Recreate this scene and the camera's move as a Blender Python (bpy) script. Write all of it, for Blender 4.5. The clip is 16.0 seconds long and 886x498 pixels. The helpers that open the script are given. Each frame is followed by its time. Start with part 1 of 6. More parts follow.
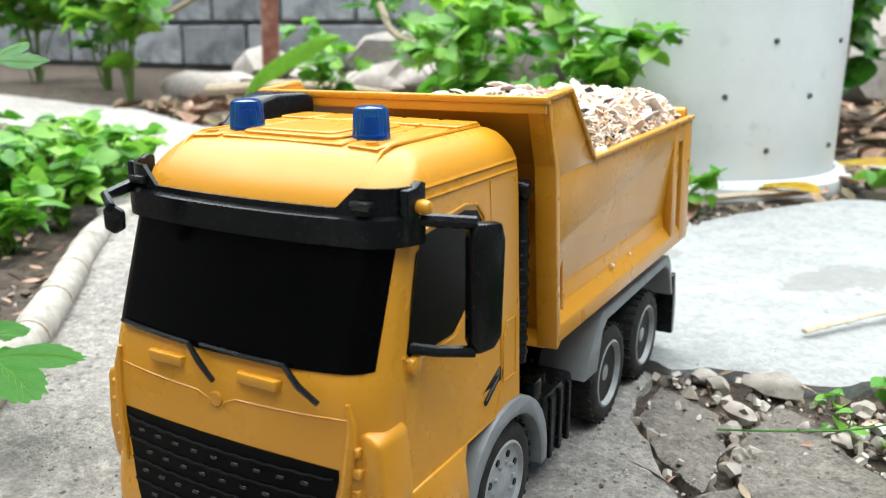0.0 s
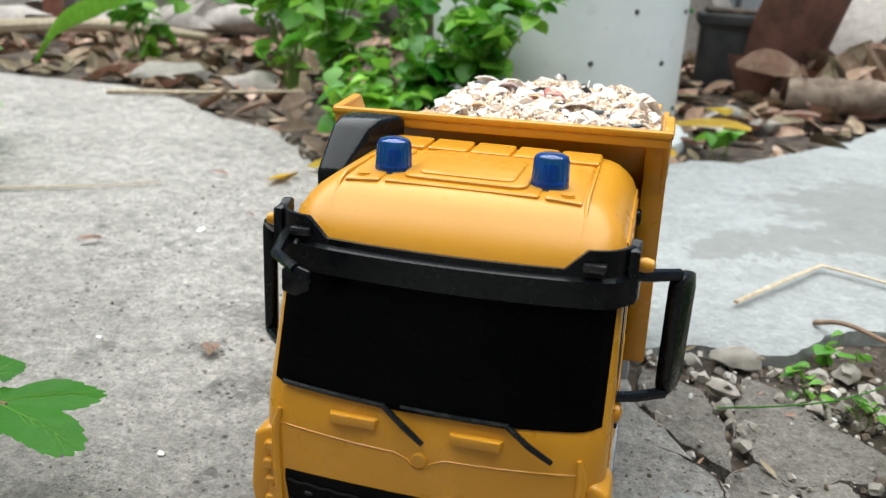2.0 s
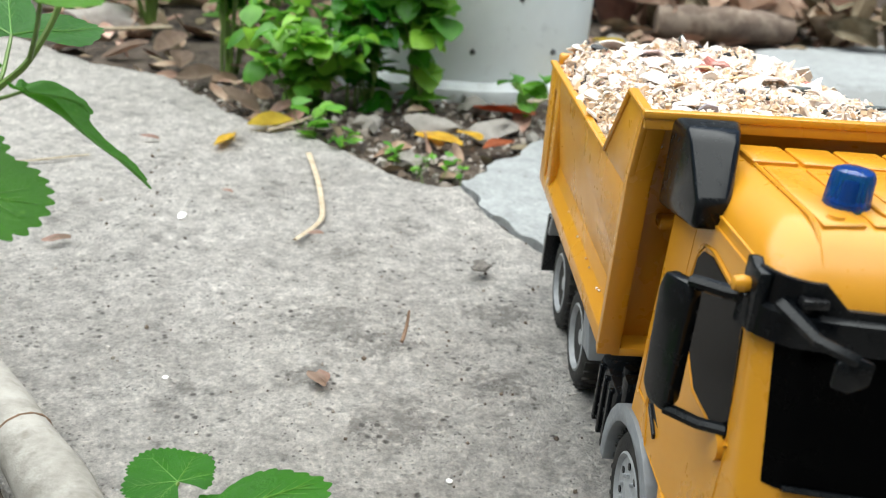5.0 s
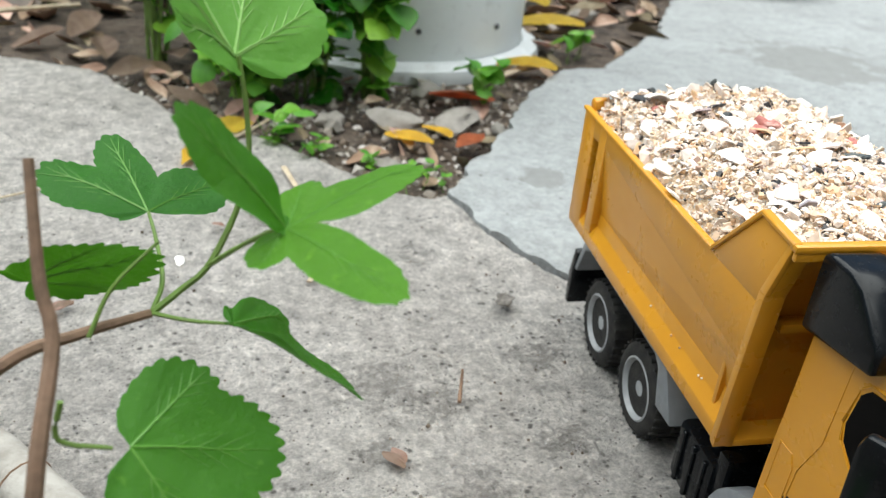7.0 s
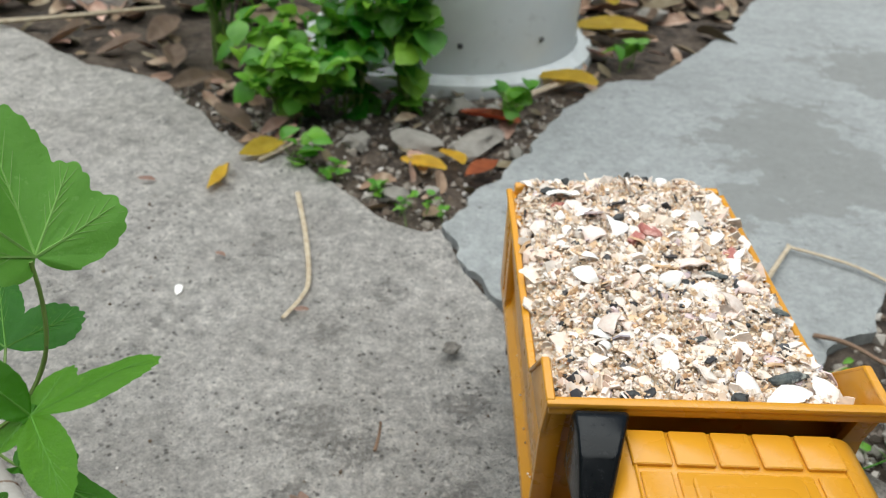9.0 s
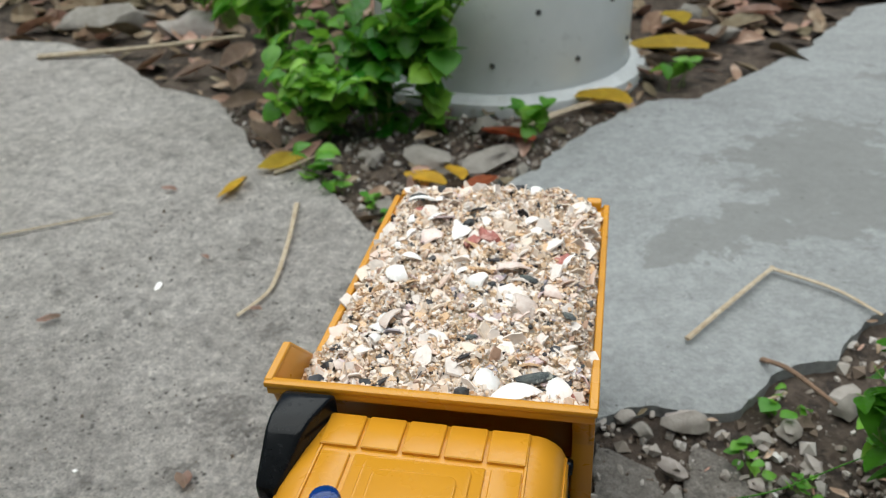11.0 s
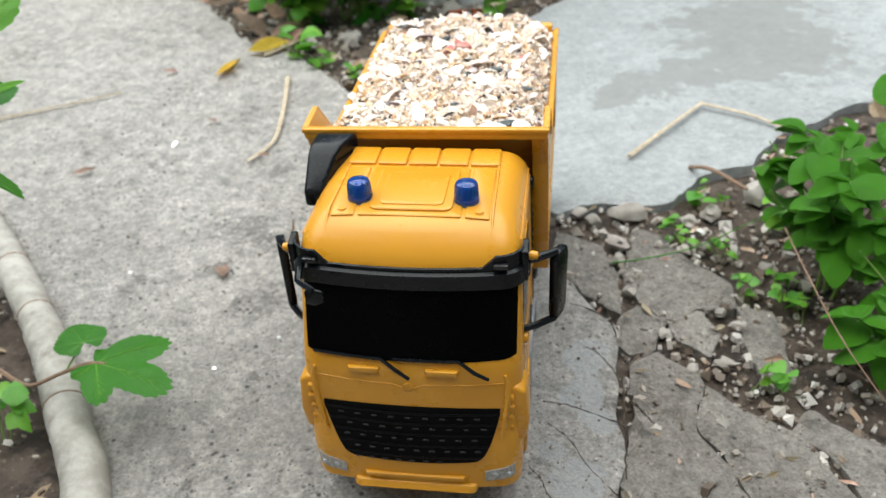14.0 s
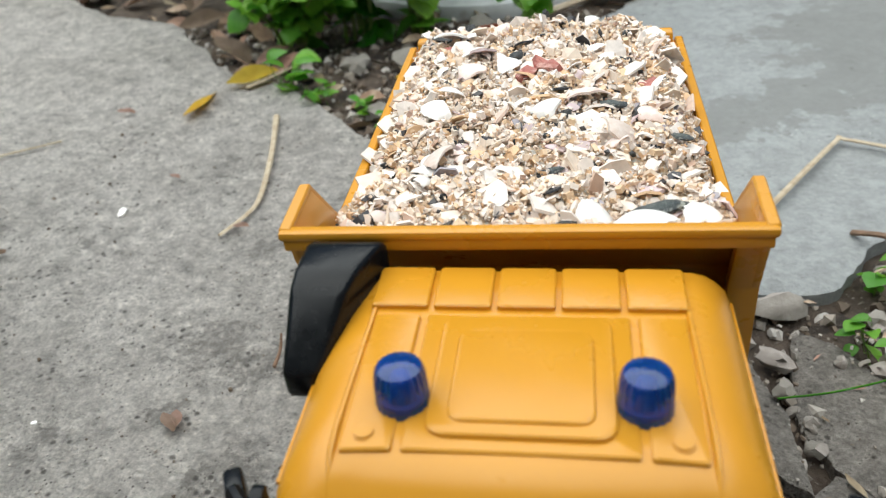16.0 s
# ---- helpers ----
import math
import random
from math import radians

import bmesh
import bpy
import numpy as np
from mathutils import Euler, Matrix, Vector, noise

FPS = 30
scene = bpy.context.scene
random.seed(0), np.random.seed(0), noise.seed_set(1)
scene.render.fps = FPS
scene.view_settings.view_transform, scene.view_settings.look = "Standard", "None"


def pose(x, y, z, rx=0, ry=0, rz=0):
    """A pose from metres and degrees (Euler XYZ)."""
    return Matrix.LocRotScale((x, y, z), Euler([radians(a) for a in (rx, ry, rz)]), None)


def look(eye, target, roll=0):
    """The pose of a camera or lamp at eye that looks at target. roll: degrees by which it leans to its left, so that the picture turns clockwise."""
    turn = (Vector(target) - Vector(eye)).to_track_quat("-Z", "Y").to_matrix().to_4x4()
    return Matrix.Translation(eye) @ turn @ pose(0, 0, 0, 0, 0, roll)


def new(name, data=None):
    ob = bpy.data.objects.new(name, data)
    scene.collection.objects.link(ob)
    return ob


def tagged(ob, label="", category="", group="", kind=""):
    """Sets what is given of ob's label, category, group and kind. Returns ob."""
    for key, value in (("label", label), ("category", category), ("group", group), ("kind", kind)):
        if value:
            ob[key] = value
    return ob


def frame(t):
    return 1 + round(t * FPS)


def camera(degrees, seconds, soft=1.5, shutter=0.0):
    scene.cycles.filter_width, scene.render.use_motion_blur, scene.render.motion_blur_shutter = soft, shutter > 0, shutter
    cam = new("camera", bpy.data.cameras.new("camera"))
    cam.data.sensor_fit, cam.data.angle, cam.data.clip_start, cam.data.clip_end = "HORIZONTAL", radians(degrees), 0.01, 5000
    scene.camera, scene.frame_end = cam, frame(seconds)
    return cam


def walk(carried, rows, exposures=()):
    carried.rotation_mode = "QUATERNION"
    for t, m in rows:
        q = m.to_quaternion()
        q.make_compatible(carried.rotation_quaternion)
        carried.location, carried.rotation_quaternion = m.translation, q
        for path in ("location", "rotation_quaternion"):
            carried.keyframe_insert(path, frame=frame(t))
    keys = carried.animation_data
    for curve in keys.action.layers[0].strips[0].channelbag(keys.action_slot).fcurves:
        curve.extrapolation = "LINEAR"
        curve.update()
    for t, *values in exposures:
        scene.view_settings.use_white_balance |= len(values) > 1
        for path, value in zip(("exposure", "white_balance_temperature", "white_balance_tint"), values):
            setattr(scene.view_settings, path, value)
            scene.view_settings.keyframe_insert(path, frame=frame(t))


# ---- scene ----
cam = camera(55.4, 16.0, soft=1.1)
METRES = 1.25
START = pose(0.18003, -0.17074, 0.19891, -15.000, 0.131, 29.050)
ROWS = [
    (0.0, 0.0, 0.0, 0.0, 0.0, 0.0, -0.0),
    (0.5, -0.0214, -0.0017, 0.0066, -3.13, -1.11, 0.24),
    (1.0, -0.0496, -0.003, 0.018, -6.67, -2.4, 0.56),
    (1.5, -0.0776, 0.0031, 0.0251, -10.56, -3.64, 0.83),
    (2.0, -0.1027, 0.0153, 0.0304, -15.21, -4.58, 1.13),
    (2.5, -0.1251, 0.0323, 0.0374, -19.76, -5.58, 1.57),
    (3.0, -0.1541, 0.0444, 0.0413, -23.21, -6.96, 1.73),
    (3.5, -0.1786, 0.0566, 0.045, -25.62, -8.23, 1.75),
    (4.0, -0.2006, 0.0751, 0.0487, -27.27, -9.07, 1.85),
    (4.5, -0.2106, 0.0991, 0.0556, -28.28, -9.71, 2.38),
    (7.0, -0.2701, 0.1798, 0.1269, -38.91, -16.54, 4.69),
    (7.5, -0.2577, 0.1647, 0.1527, -38.39, -18.07, 4.34),
    (8.0, -0.2445, 0.1469, 0.1669, -36.56, -19.48, 4.02),
    (8.5, -0.2209, 0.1258, 0.1805, -33.31, -20.03, 4.07),
    (9.0, -0.1946, 0.104, 0.1882, -29.29, -19.47, 4.55),
    (11.5, -0.0607, 0.0208, 0.1659, -16.96, -16.27, 6.53),
    (12.0, -0.063, 0.0134, 0.1638, -17.81, -17.57, 6.92),
    (12.5, -0.0799, -0.0032, 0.1571, -19.05, -18.8, 7.48),
    (13.0, -0.0936, -0.0305, 0.1536, -20.1, -19.69, 7.89),
    (13.5, -0.1086, -0.0586, 0.1436, -20.64, -20.42, 8.11),
    (14.0, -0.124, -0.0754, 0.1271, -20.58, -20.67, 8.31),
    (14.5, -0.1334, -0.0547, 0.1063, -20.29, -20.22, 8.67),
    (15.0, -0.1209, 0.0067, 0.0998, -20.27, -19.58, 9.11),
    (15.5, -0.1, 0.0609, 0.1029, -20.59, -19.05, 9.49),
    (16.0, -0.0845, 0.1072, 0.1067, -20.75, -19.0, 9.78),
]
EXPOSURES = [(t, stops, 6500, 2) for t, stops in ((0.0, 0.98), (1.0, 0.82), (1.5, 0.66), (2.5, 0.34), (3.0, 0.44), (3.5, 0.68), (4.5, 0.58), (7.0, 0.32), (8.0, 0.25), (9.0, -0.20), (12.0, -0.40), (13.0, 0.02), (13.5, 0.20), (14.0, 0.36), (14.5, 0.57), (15.0, 0.22), (15.5, -0.06), (16.0, -0.12))]
walk(cam, [(t, START @ pose(METRES * x, METRES * y, METRES * z, 90 + pitch, roll, yaw)) for t, x, y, z, yaw, pitch, roll in ROWS], EXPOSURES)
import itertools

# one fixed focus distance for the whole take
cam.data.dof.use_dof = True
cam.data.dof.focus_distance = 0.32
cam.data.dof.aperture_fstop = 17.5

# ---- light ----
world = bpy.data.worlds.new("sky")
scene.world = world
world.use_nodes = True
wn = world.node_tree.nodes
sky = wn.new("ShaderNodeTexSky")
sky.sky_type, sky.sun_disc = "NISHITA", False
sky.sun_elevation, sky.sun_rotation = radians(80), radians(-54)
sky.air_density, sky.dust_density, sky.ozone_density = 1.0, 0.6, 1.5
world.node_tree.links.new(sky.outputs[0], wn["Background"].inputs[0])
wn["Background"].inputs[1].default_value = 0.085
sun = new("sun", bpy.data.lights.new("sun", "SUN"))
sun.data.energy, sun.data.angle, sun.data.color = 5.7, radians(95), (1.0, 0.985, 0.975)
sun.matrix_world = look((-0.22, 0.16, 1.6), (0, 0, 0))


# ---- materials ----
def material(name, base, rough=0.5, metal=0.0, second=None, mix=0.5, scale=40, detail=6, third=None, third_scale=6, third_at=(0.5, 0.65),
             bump=0.0, bump_scale=200, vary=0.0, island=0.0, transmission=0.0, sheen=0.0, translucent=0.0, rough_vary=0.1, coat=0.0, grit=None, grit_scale=420, grit_at=(0.5, 0.62), spots=None, depth=0.002, spec=0.5, patch=None, patch_scale=6):
    m = bpy.data.materials.new(name)
    m.use_nodes = True
    n, l = m.node_tree.nodes, m.node_tree.links
    b = n["Principled BSDF"]
    b.inputs["Roughness"].default_value, b.inputs["Metallic"].default_value = rough, metal
    b.inputs["Transmission Weight"].default_value = transmission
    b.inputs["Coat Weight"].default_value = coat
    b.inputs["Specular IOR Level"].default_value = spec
    where = n.new("ShaderNodeTexCoord").outputs["Object"]
    rgb = n.new("ShaderNodeRGB")
    rgb.outputs[0].default_value = (*base, 1)
    colour = rgb.outputs[0]

    def blend(fac, a, other):
        mx = n.new("ShaderNodeMix")
        mx.data_type = "RGBA"
        l.new(fac, mx.inputs["Factor"])
        l.new(a, mx.inputs["A"])
        mx.inputs["B"].default_value = (*other, 1)
        return mx.outputs["Result"]

    def grain(s, d, lo, hi):
        t = n.new("ShaderNodeTexNoise")
        t.inputs["Scale"].default_value, t.inputs["Detail"].default_value = s, d
        t.inputs["Roughness"].default_value = 0.65
        l.new(where, t.inputs["Vector"])
        r = n.new("ShaderNodeMapRange")
        r.inputs["From Min"].default_value, r.inputs["From Max"].default_value = lo, hi
        l.new(t.outputs["Fac"], r.inputs["Value"])
        return r.outputs[0]

    if second:
        colour = blend(grain(scale, detail, 0.5 - mix / 4, 0.5 + mix / 4), colour, second)
    if third:
        colour = blend(grain(third_scale, 4, *third_at), colour, third)
    if patch:
        colour = blend(grain(patch_scale, 5, 0.40, 0.66), colour, patch)
    if grit:
        colour = blend(grain(grit_scale, 3, *grit_at), colour, grit)
    if spots:
        colour = blend(grain(95, 3, 0.655, 0.70), colour, spots)
    if vary or island:
        src = n.new("ShaderNodeObjectInfo").outputs["Random"] if vary else n.new("ShaderNodeNewGeometry").outputs["Random Per Island"]
        hsv = n.new("ShaderNodeHueSaturation")
        r = n.new("ShaderNodeMapRange")
        amount = vary or island
        r.inputs["To Min"].default_value, r.inputs["To Max"].default_value = 1 - amount, 1 + amount
        l.new(src, r.inputs["Value"])
        l.new(r.outputs[0], hsv.inputs["Value"])
        r2 = n.new("ShaderNodeMapRange")
        r2.inputs["To Min"].default_value, r2.inputs["To Max"].default_value = 0.5 + amount * 0.06, 0.5 - amount * 0.06
        l.new(src, r2.inputs["Value"])
        l.new(r2.outputs[0], hsv.inputs["Hue"])
        l.new(colour, hsv.inputs["Color"])
        colour = hsv.outputs[0]
    l.new(colour, b.inputs["Base Color"])
    rr = n.new("ShaderNodeMapRange")
    rr.inputs["To Min"].default_value, rr.inputs["To Max"].default_value = max(0.02, rough - rough_vary), min(1, rough + rough_vary)
    l.new(grain(scale * 2, 4, 0.3, 0.7), rr.inputs["Value"])
    l.new(rr.outputs[0], b.inputs["Roughness"])
    if bump:
        t = n.new("ShaderNodeTexNoise")
        t.inputs["Scale"].default_value, t.inputs["Detail"].default_value = bump_scale, 8
        t.inputs["Roughness"].default_value = 0.7
        l.new(where, t.inputs["Vector"])
        bp = n.new("ShaderNodeBump")
        bp.inputs["Strength"].default_value, bp.inputs["Distance"].default_value = min(1, bump), depth
        l.new(t.outputs["Fac"], bp.inputs["Height"])
        l.new(bp.outputs[0], b.inputs["Normal"])
    if translucent:
        tr = n.new("ShaderNodeBsdfTranslucent")
        l.new(colour, tr.inputs[0])
        mx = n.new("ShaderNodeMixShader")
        mx.inputs[0].default_value = translucent
        l.new(b.outputs[0], mx.inputs[1])
        l.new(tr.outputs[0], mx.inputs[2])
        l.new(mx.outputs[0], n["Material Output"].inputs[0])
    return m


ORANGE = material("orange_plastic", (0.600, 0.272, 0.018), 0.29, second=(0.575, 0.256, 0.016), scale=14, rough_vary=0.05, bump=0.01, bump_scale=500, third=(0.50, 0.20, 0.02), third_scale=160, third_at=(0.74, 0.80))
BLACK = material("black_plastic", (0.0045, 0.0055, 0.0068), 0.22, spec=0.22, second=(0.006, 0.007, 0.0085), scale=120, bump=0.01, bump_scale=1200)
GLASSBLACK = material("black_gloss_window", (0.001, 0.001, 0.0012), 0.2, rough_vary=0.03, spec=0.05, second=(0.0015, 0.0015, 0.0015), scale=90)
GREY = material("grey_plastic", (0.21, 0.225, 0.24), 0.42, second=(0.18, 0.19, 0.205), scale=90, bump=0.05, bump_scale=900)
RIM = material("silver_plastic_rim", (0.33, 0.34, 0.35), 0.42, second=(0.27, 0.28, 0.29), scale=160)
TYRE = material("black_rubber", (0.010, 0.010, 0.011), 0.75, spec=0.3, second=(0.035, 0.033, 0.03), scale=150, third=(0.08, 0.075, 0.07), third_scale=90, third_at=(0.62, 0.9), bump=0.2, bump_scale=900)
BLUE = material("clear_blue_plastic", (0.006, 0.105, 0.72), 0.05, transmission=0.76, spec=0.3, rough_vary=0.03, second=(0.004, 0.10, 0.52), scale=120)
LAMP = material("clear_lamp_plastic", (0.42, 0.40, 0.37), 0.25, metal=0.3, second=(0.3, 0.29, 0.27), scale=200)
GRILLE = material("matt_black_grille", (0.0015, 0.0015, 0.0017), 0.45, spec=0.06, second=(0.003, 0.003, 0.0032), scale=150)
GREYDASH = material("worn_black_plastic", (0.014, 0.014, 0.016), 0.3, second=(0.009, 0.009, 0.01), scale=200)



def concrete(name, base, mottle, pit, pale, size=1.0, depth=0.004, pits=0.5, worn=0.60, vary=0.0, stains=(), eroded=(), rough=0.9, tone=1.0):
    """Cement with mottling, sand grain, pits, pale grains and worn patches; stains are (colour, strength, ragged edge, list of x, y, radius)."""
    m = bpy.data.materials.new(name)
    m.use_nodes = True
    n, l = m.node_tree.nodes, m.node_tree.links
    b = n["Principled BSDF"]
    where = n.new("ShaderNodeTexCoord").outputs["Object"]

    def grain(scale, detail, lo, hi, to0=0.0, to1=1.0, rgh=0.65):
        t = n.new("ShaderNodeTexNoise")
        t.inputs["Scale"].default_value, t.inputs["Detail"].default_value, t.inputs["Roughness"].default_value = scale, detail, rgh
        l.new(where, t.inputs["Vector"])
        return ranged(t.outputs["Fac"], lo, hi, to0, to1)

    def ranged(v, lo, hi, to0=0.0, to1=1.0):
        r = n.new("ShaderNodeMapRange")
        for key, val in (("From Min", lo), ("From Max", hi), ("To Min", to0), ("To Max", to1)):
            r.inputs[key].default_value = val
        l.new(v, r.inputs["Value"])
        return r.outputs[0]

    def sums(op, p, q):
        t = n.new("ShaderNodeMath")
        t.operation = op
        for k, v in enumerate((p, q)):
            if isinstance(v, (int, float)):
                t.inputs[k].default_value = v
            else:
                l.new(v, t.inputs[k])
        return t.outputs[0]

    def cells(scale, lo, hi):
        t = n.new("ShaderNodeTexVoronoi")
        t.inputs["Scale"].default_value = scale
        l.new(where, t.inputs["Vector"])
        return ranged(t.outputs["Distance"], lo, hi, 1.0, 0.0)

    def blend(fac, p, q, kind="MIX"):
        t = n.new("ShaderNodeMix")
        t.data_type, t.blend_type = "RGBA", kind
        if isinstance(fac, (int, float)):
            t.inputs["Factor"].default_value = fac
        else:
            l.new(fac, t.inputs["Factor"])
        for key, v in (("A", p), ("B", q)):
            if isinstance(v, tuple):
                t.inputs[key].default_value = (*v, 1)
            else:
                l.new(v, t.inputs[key])
        return t.outputs["Result"]

    def blots(places, ragged_edge, scale=45):
        """Areas round the given places, with a ragged outline."""
        edge = grain(scale, 8, 0.3, 0.7, -ragged_edge, ragged_edge)
        best = None
        for x, y, r in places:
            d = n.new("ShaderNodeVectorMath")
            d.operation = "DISTANCE"
            l.new(where, d.inputs[0])
            d.inputs[1].default_value = (x, y, -0.004)
            v = sums("ADD", sums("DIVIDE", d.outputs["Value"], r), edge)
            best = v if best is None else sums("MINIMUM", best, v)
        return ranged(best, 0.92, 1.08, 1.0, 0.0)

    def shades(fac, lo, hi):
        return blend(fac, (1 - (1 - lo) * tone,) * 3, (1 + (hi - 1) * tone,) * 3)

    k = 1 / size
    colour = blend(grain(7 * k, 8, 0.40, 0.62), base, mottle)
    mid = grain(62 * k, 12, 0.30, 0.70, rgh=0.78)
    sand = grain(430 * k, 5, 0.30, 0.70)
    # Relief shading put into the colour: these noises also drive the height below
    colour = blend(1.0, colour, shades(mid, 0.54, 1.30), "MULTIPLY")
    colour = blend(1.0, colour, shades(sand, 0.70, 1.22), "MULTIPLY")
    crumb = grain(175 * k, 7, 0.34, 0.66, rgh=0.7)
    colour = blend(1.0, colour, shades(crumb, 0.74, 1.18), "MULTIPLY")
    wear = grain(17 * k, 11, worn, worn + 0.05, rgh=0.72)
    if eroded:
        wear = sums("MAXIMUM", wear, sums("MULTIPLY", blots(eroded, 1.1, 110), grain(190 * k, 6, 0.36, 0.56)))
    colour = blend(sums("MULTIPLY", wear, 0.66), colour, pit)
    hole = sums("MULTIPLY", cells(150 * k, 0.13, 0.30), grain(36 * k, 6, pits, pits + 0.08))
    hole = sums("MAXIMUM", hole, sums("MULTIPLY", cells(310 * k, 0.10, 0.26), grain(60 * k, 6, pits - 0.02, pits + 0.08)))
    # shade inside the pits is put into the colour, besides their bump
    colour = blend(sums("MULTIPLY", hole, 0.95), colour, tuple(0.62 * c for c in pit))
    colour = blend(sums("MULTIPLY", cells(210 * k, 0.06, 0.17), grain(75 * k, 3, 0.57, 0.62)), colour, pale)
    for shade, strength, ragged_edge, places in stains:
        colour = blend(sums("MULTIPLY", blots(places, ragged_edge, 26), strength), colour, shade)
    if vary:
        hsv = n.new("ShaderNodeHueSaturation")
        l.new(ranged(n.new("ShaderNodeObjectInfo").outputs["Random"], 0, 1, 1 - vary, 1 + vary), hsv.inputs["Value"])
        l.new(colour, hsv.inputs["Color"])
        colour = hsv.outputs[0]
    l.new(colour, b.inputs["Base Color"])
    b.inputs["Roughness"].default_value = rough
    b.inputs["Specular IOR Level"].default_value = 0.3
    height = sums("ADD", sums("MULTIPLY", mid, 0.5), sums("MULTIPLY", sand, 0.2))
    height = sums("ADD", height, sums("MULTIPLY", crumb, 0.45))
    height = sums("SUBTRACT", height, sums("MULTIPLY", hole, 0.5))
    height = sums("SUBTRACT", height, sums("MULTIPLY", wear, 0.35))
    bp = n.new("ShaderNodeBump")
    bp.inputs["Strength"].default_value, bp.inputs["Distance"].default_value = 1.0, depth
    l.new(height, bp.inputs["Height"])
    l.new(bp.outputs[0], b.inputs["Normal"])
    return m


CONCRETE = concrete("rough_concrete", (0.76, 0.712, 0.665), (0.63, 0.588, 0.545), (0.25, 0.23, 0.21), (0.80, 0.79, 0.77), depth=0.0075, pits=0.49, worn=0.60,
                    stains=(((0.66, 0.67, 0.67), 0.75, 0.8, ((0.092, 0.136, 0.013), (0.089, 0.100, 0.013), (0.097, 0.079, 0.012), (0.086, 0.034, 0.017), (0.073, 0.054, 0.013))),),
                    eroded=((-0.184, 0.275, 0.019), (-0.157, 0.256, 0.016), (-0.145, 0.177, 0.016), (-0.086, 0.300, 0.014), (-0.192, 0.217, 0.011), (-0.145, 0.424, 0.013), (-0.187, 0.375, 0.010), (-0.092, 0.221, 0.013)))
SMOOTH = concrete("smooth_pale_concrete", (0.375, 0.388, 0.389), (0.322, 0.331, 0.330), (0.21, 0.205, 0.195), (0.58, 0.58, 0.57), size=1.5, depth=0.0022, pits=0.57, worn=0.66, rough=0.8, tone=0.5,
                  stains=(((0.215, 0.215, 0.205), 0.62, 0.75, ((0.285, 0.735, 0.085), (0.320, 0.660, 0.075), (0.315, 0.800, 0.065), (0.262, 0.622, 0.046), (0.215, 0.595, 0.040), (0.172, 0.570, 0.034), (0.130, 0.535, 0.026), (0.52, 0.98, 0.10), (0.46, 0.60, 0.05), (-0.005, 0.565, 0.020))),))
BROKEN = concrete("broken_concrete", (0.375, 0.342, 0.308), (0.300, 0.270, 0.240), (0.12, 0.104, 0.090), (0.50, 0.48, 0.46), size=0.9, depth=0.0035, pits=0.52, worn=0.60, vary=0.10)
SOIL = material("dark_soil", (0.075, 0.053, 0.039), 0.95, second=(0.14, 0.105, 0.08), mix=0.35, scale=70, detail=12, third=(0.045, 0.033, 0.026), third_scale=40, third_at=(0.52, 0.60), bump=1.0, bump_scale=130, depth=0.009, grit=(0.30, 0.26, 0.22), grit_scale=210, grit_at=(0.64, 0.70))
STONE = material("pale_stone", (0.38, 0.345, 0.31), 0.85, second=(0.24, 0.215, 0.19), mix=0.8, scale=60, bump=0.7, bump_scale=200, island=0.35)
BARK = material("pale_bark", (0.41, 0.385, 0.35), 0.85, second=(0.26, 0.24, 0.21), scale=50, third=(0.20, 0.18, 0.15), third_scale=30, third_at=(0.58, 0.7), bump=0.6, bump_scale=260)
TWIG = material("brown_twig", (0.26, 0.16, 0.105), 0.8, second=(0.18, 0.115, 0.075), scale=160, bump=0.5, bump_scale=500)
STEM = material("green_stem", (0.16, 0.27, 0.05), 0.5, second=(0.13, 0.20, 0.045), scale=90, bump=0.15, bump_scale=500)
STRAW = material("dry_straw", (0.49, 0.41, 0.30), 0.8, second=(0.36, 0.28, 0.19), scale=120, bump=0.3, bump_scale=500, vary=0.1)
LEAF = material("green_leaf", (0.072, 0.255, 0.012), 0.38, spec=0.34, second=(0.050, 0.195, 0.009), mix=0.9, scale=45, third=(0.12, 0.33, 0.025), third_scale=190, third_at=(0.60, 0.75), bump=0.6, bump_scale=240, translucent=0.4, vary=0.25)
# Top leaf: light shining through it is put into a paler base colour
LITLEAF = material("pale_young_leaf", (0.17, 0.42, 0.060), 0.42, spec=0.3, second=(0.13, 0.36, 0.045), mix=0.9, scale=45, third=(0.22, 0.48, 0.10), third_scale=190, third_at=(0.60, 0.75), bump=0.5, bump_scale=240, translucent=0.5)
LEAFDARK = material("dark_green_leaf", (0.085, 0.30, 0.020), 0.24, second=(0.055, 0.21, 0.014), scale=60, bump=0.8, bump_scale=130, translucent=0.3, island=0.35)
LEAFBRIGHT = material("bright_green_leaf", (0.20, 0.46, 0.05), 0.40, second=(0.14, 0.36, 0.035), scale=60, bump=0.25, bump_scale=220, translucent=0.4, island=0.35)
DULLVEIN = material("dull_leaf_vein", (0.12, 0.30, 0.04), 0.5, second=(0.10, 0.27, 0.03), scale=90)
VEIN = material("leaf_vein", (0.22, 0.40, 0.10), 0.5, second=(0.18, 0.36, 0.08), scale=90)
YELLOW = material("yellow_dead_leaf", (0.72, 0.52, 0.05), 0.6, second=(0.62, 0.42, 0.04), scale=60, third=(0.40, 0.24, 0.06), third_scale=50, third_at=(0.64, 0.75), bump=0.3, bump_scale=200, translucent=0.2, vary=0.15)
BROWNLEAF = material("brown_dead_leaf", (0.38, 0.26, 0.20), 0.7, second=(0.28, 0.18, 0.135), scale=60, third=(0.34, 0.22, 0.15), third_scale=40, third_at=(0.55, 0.7), bump=0.4, bump_scale=200, vary=0.3)
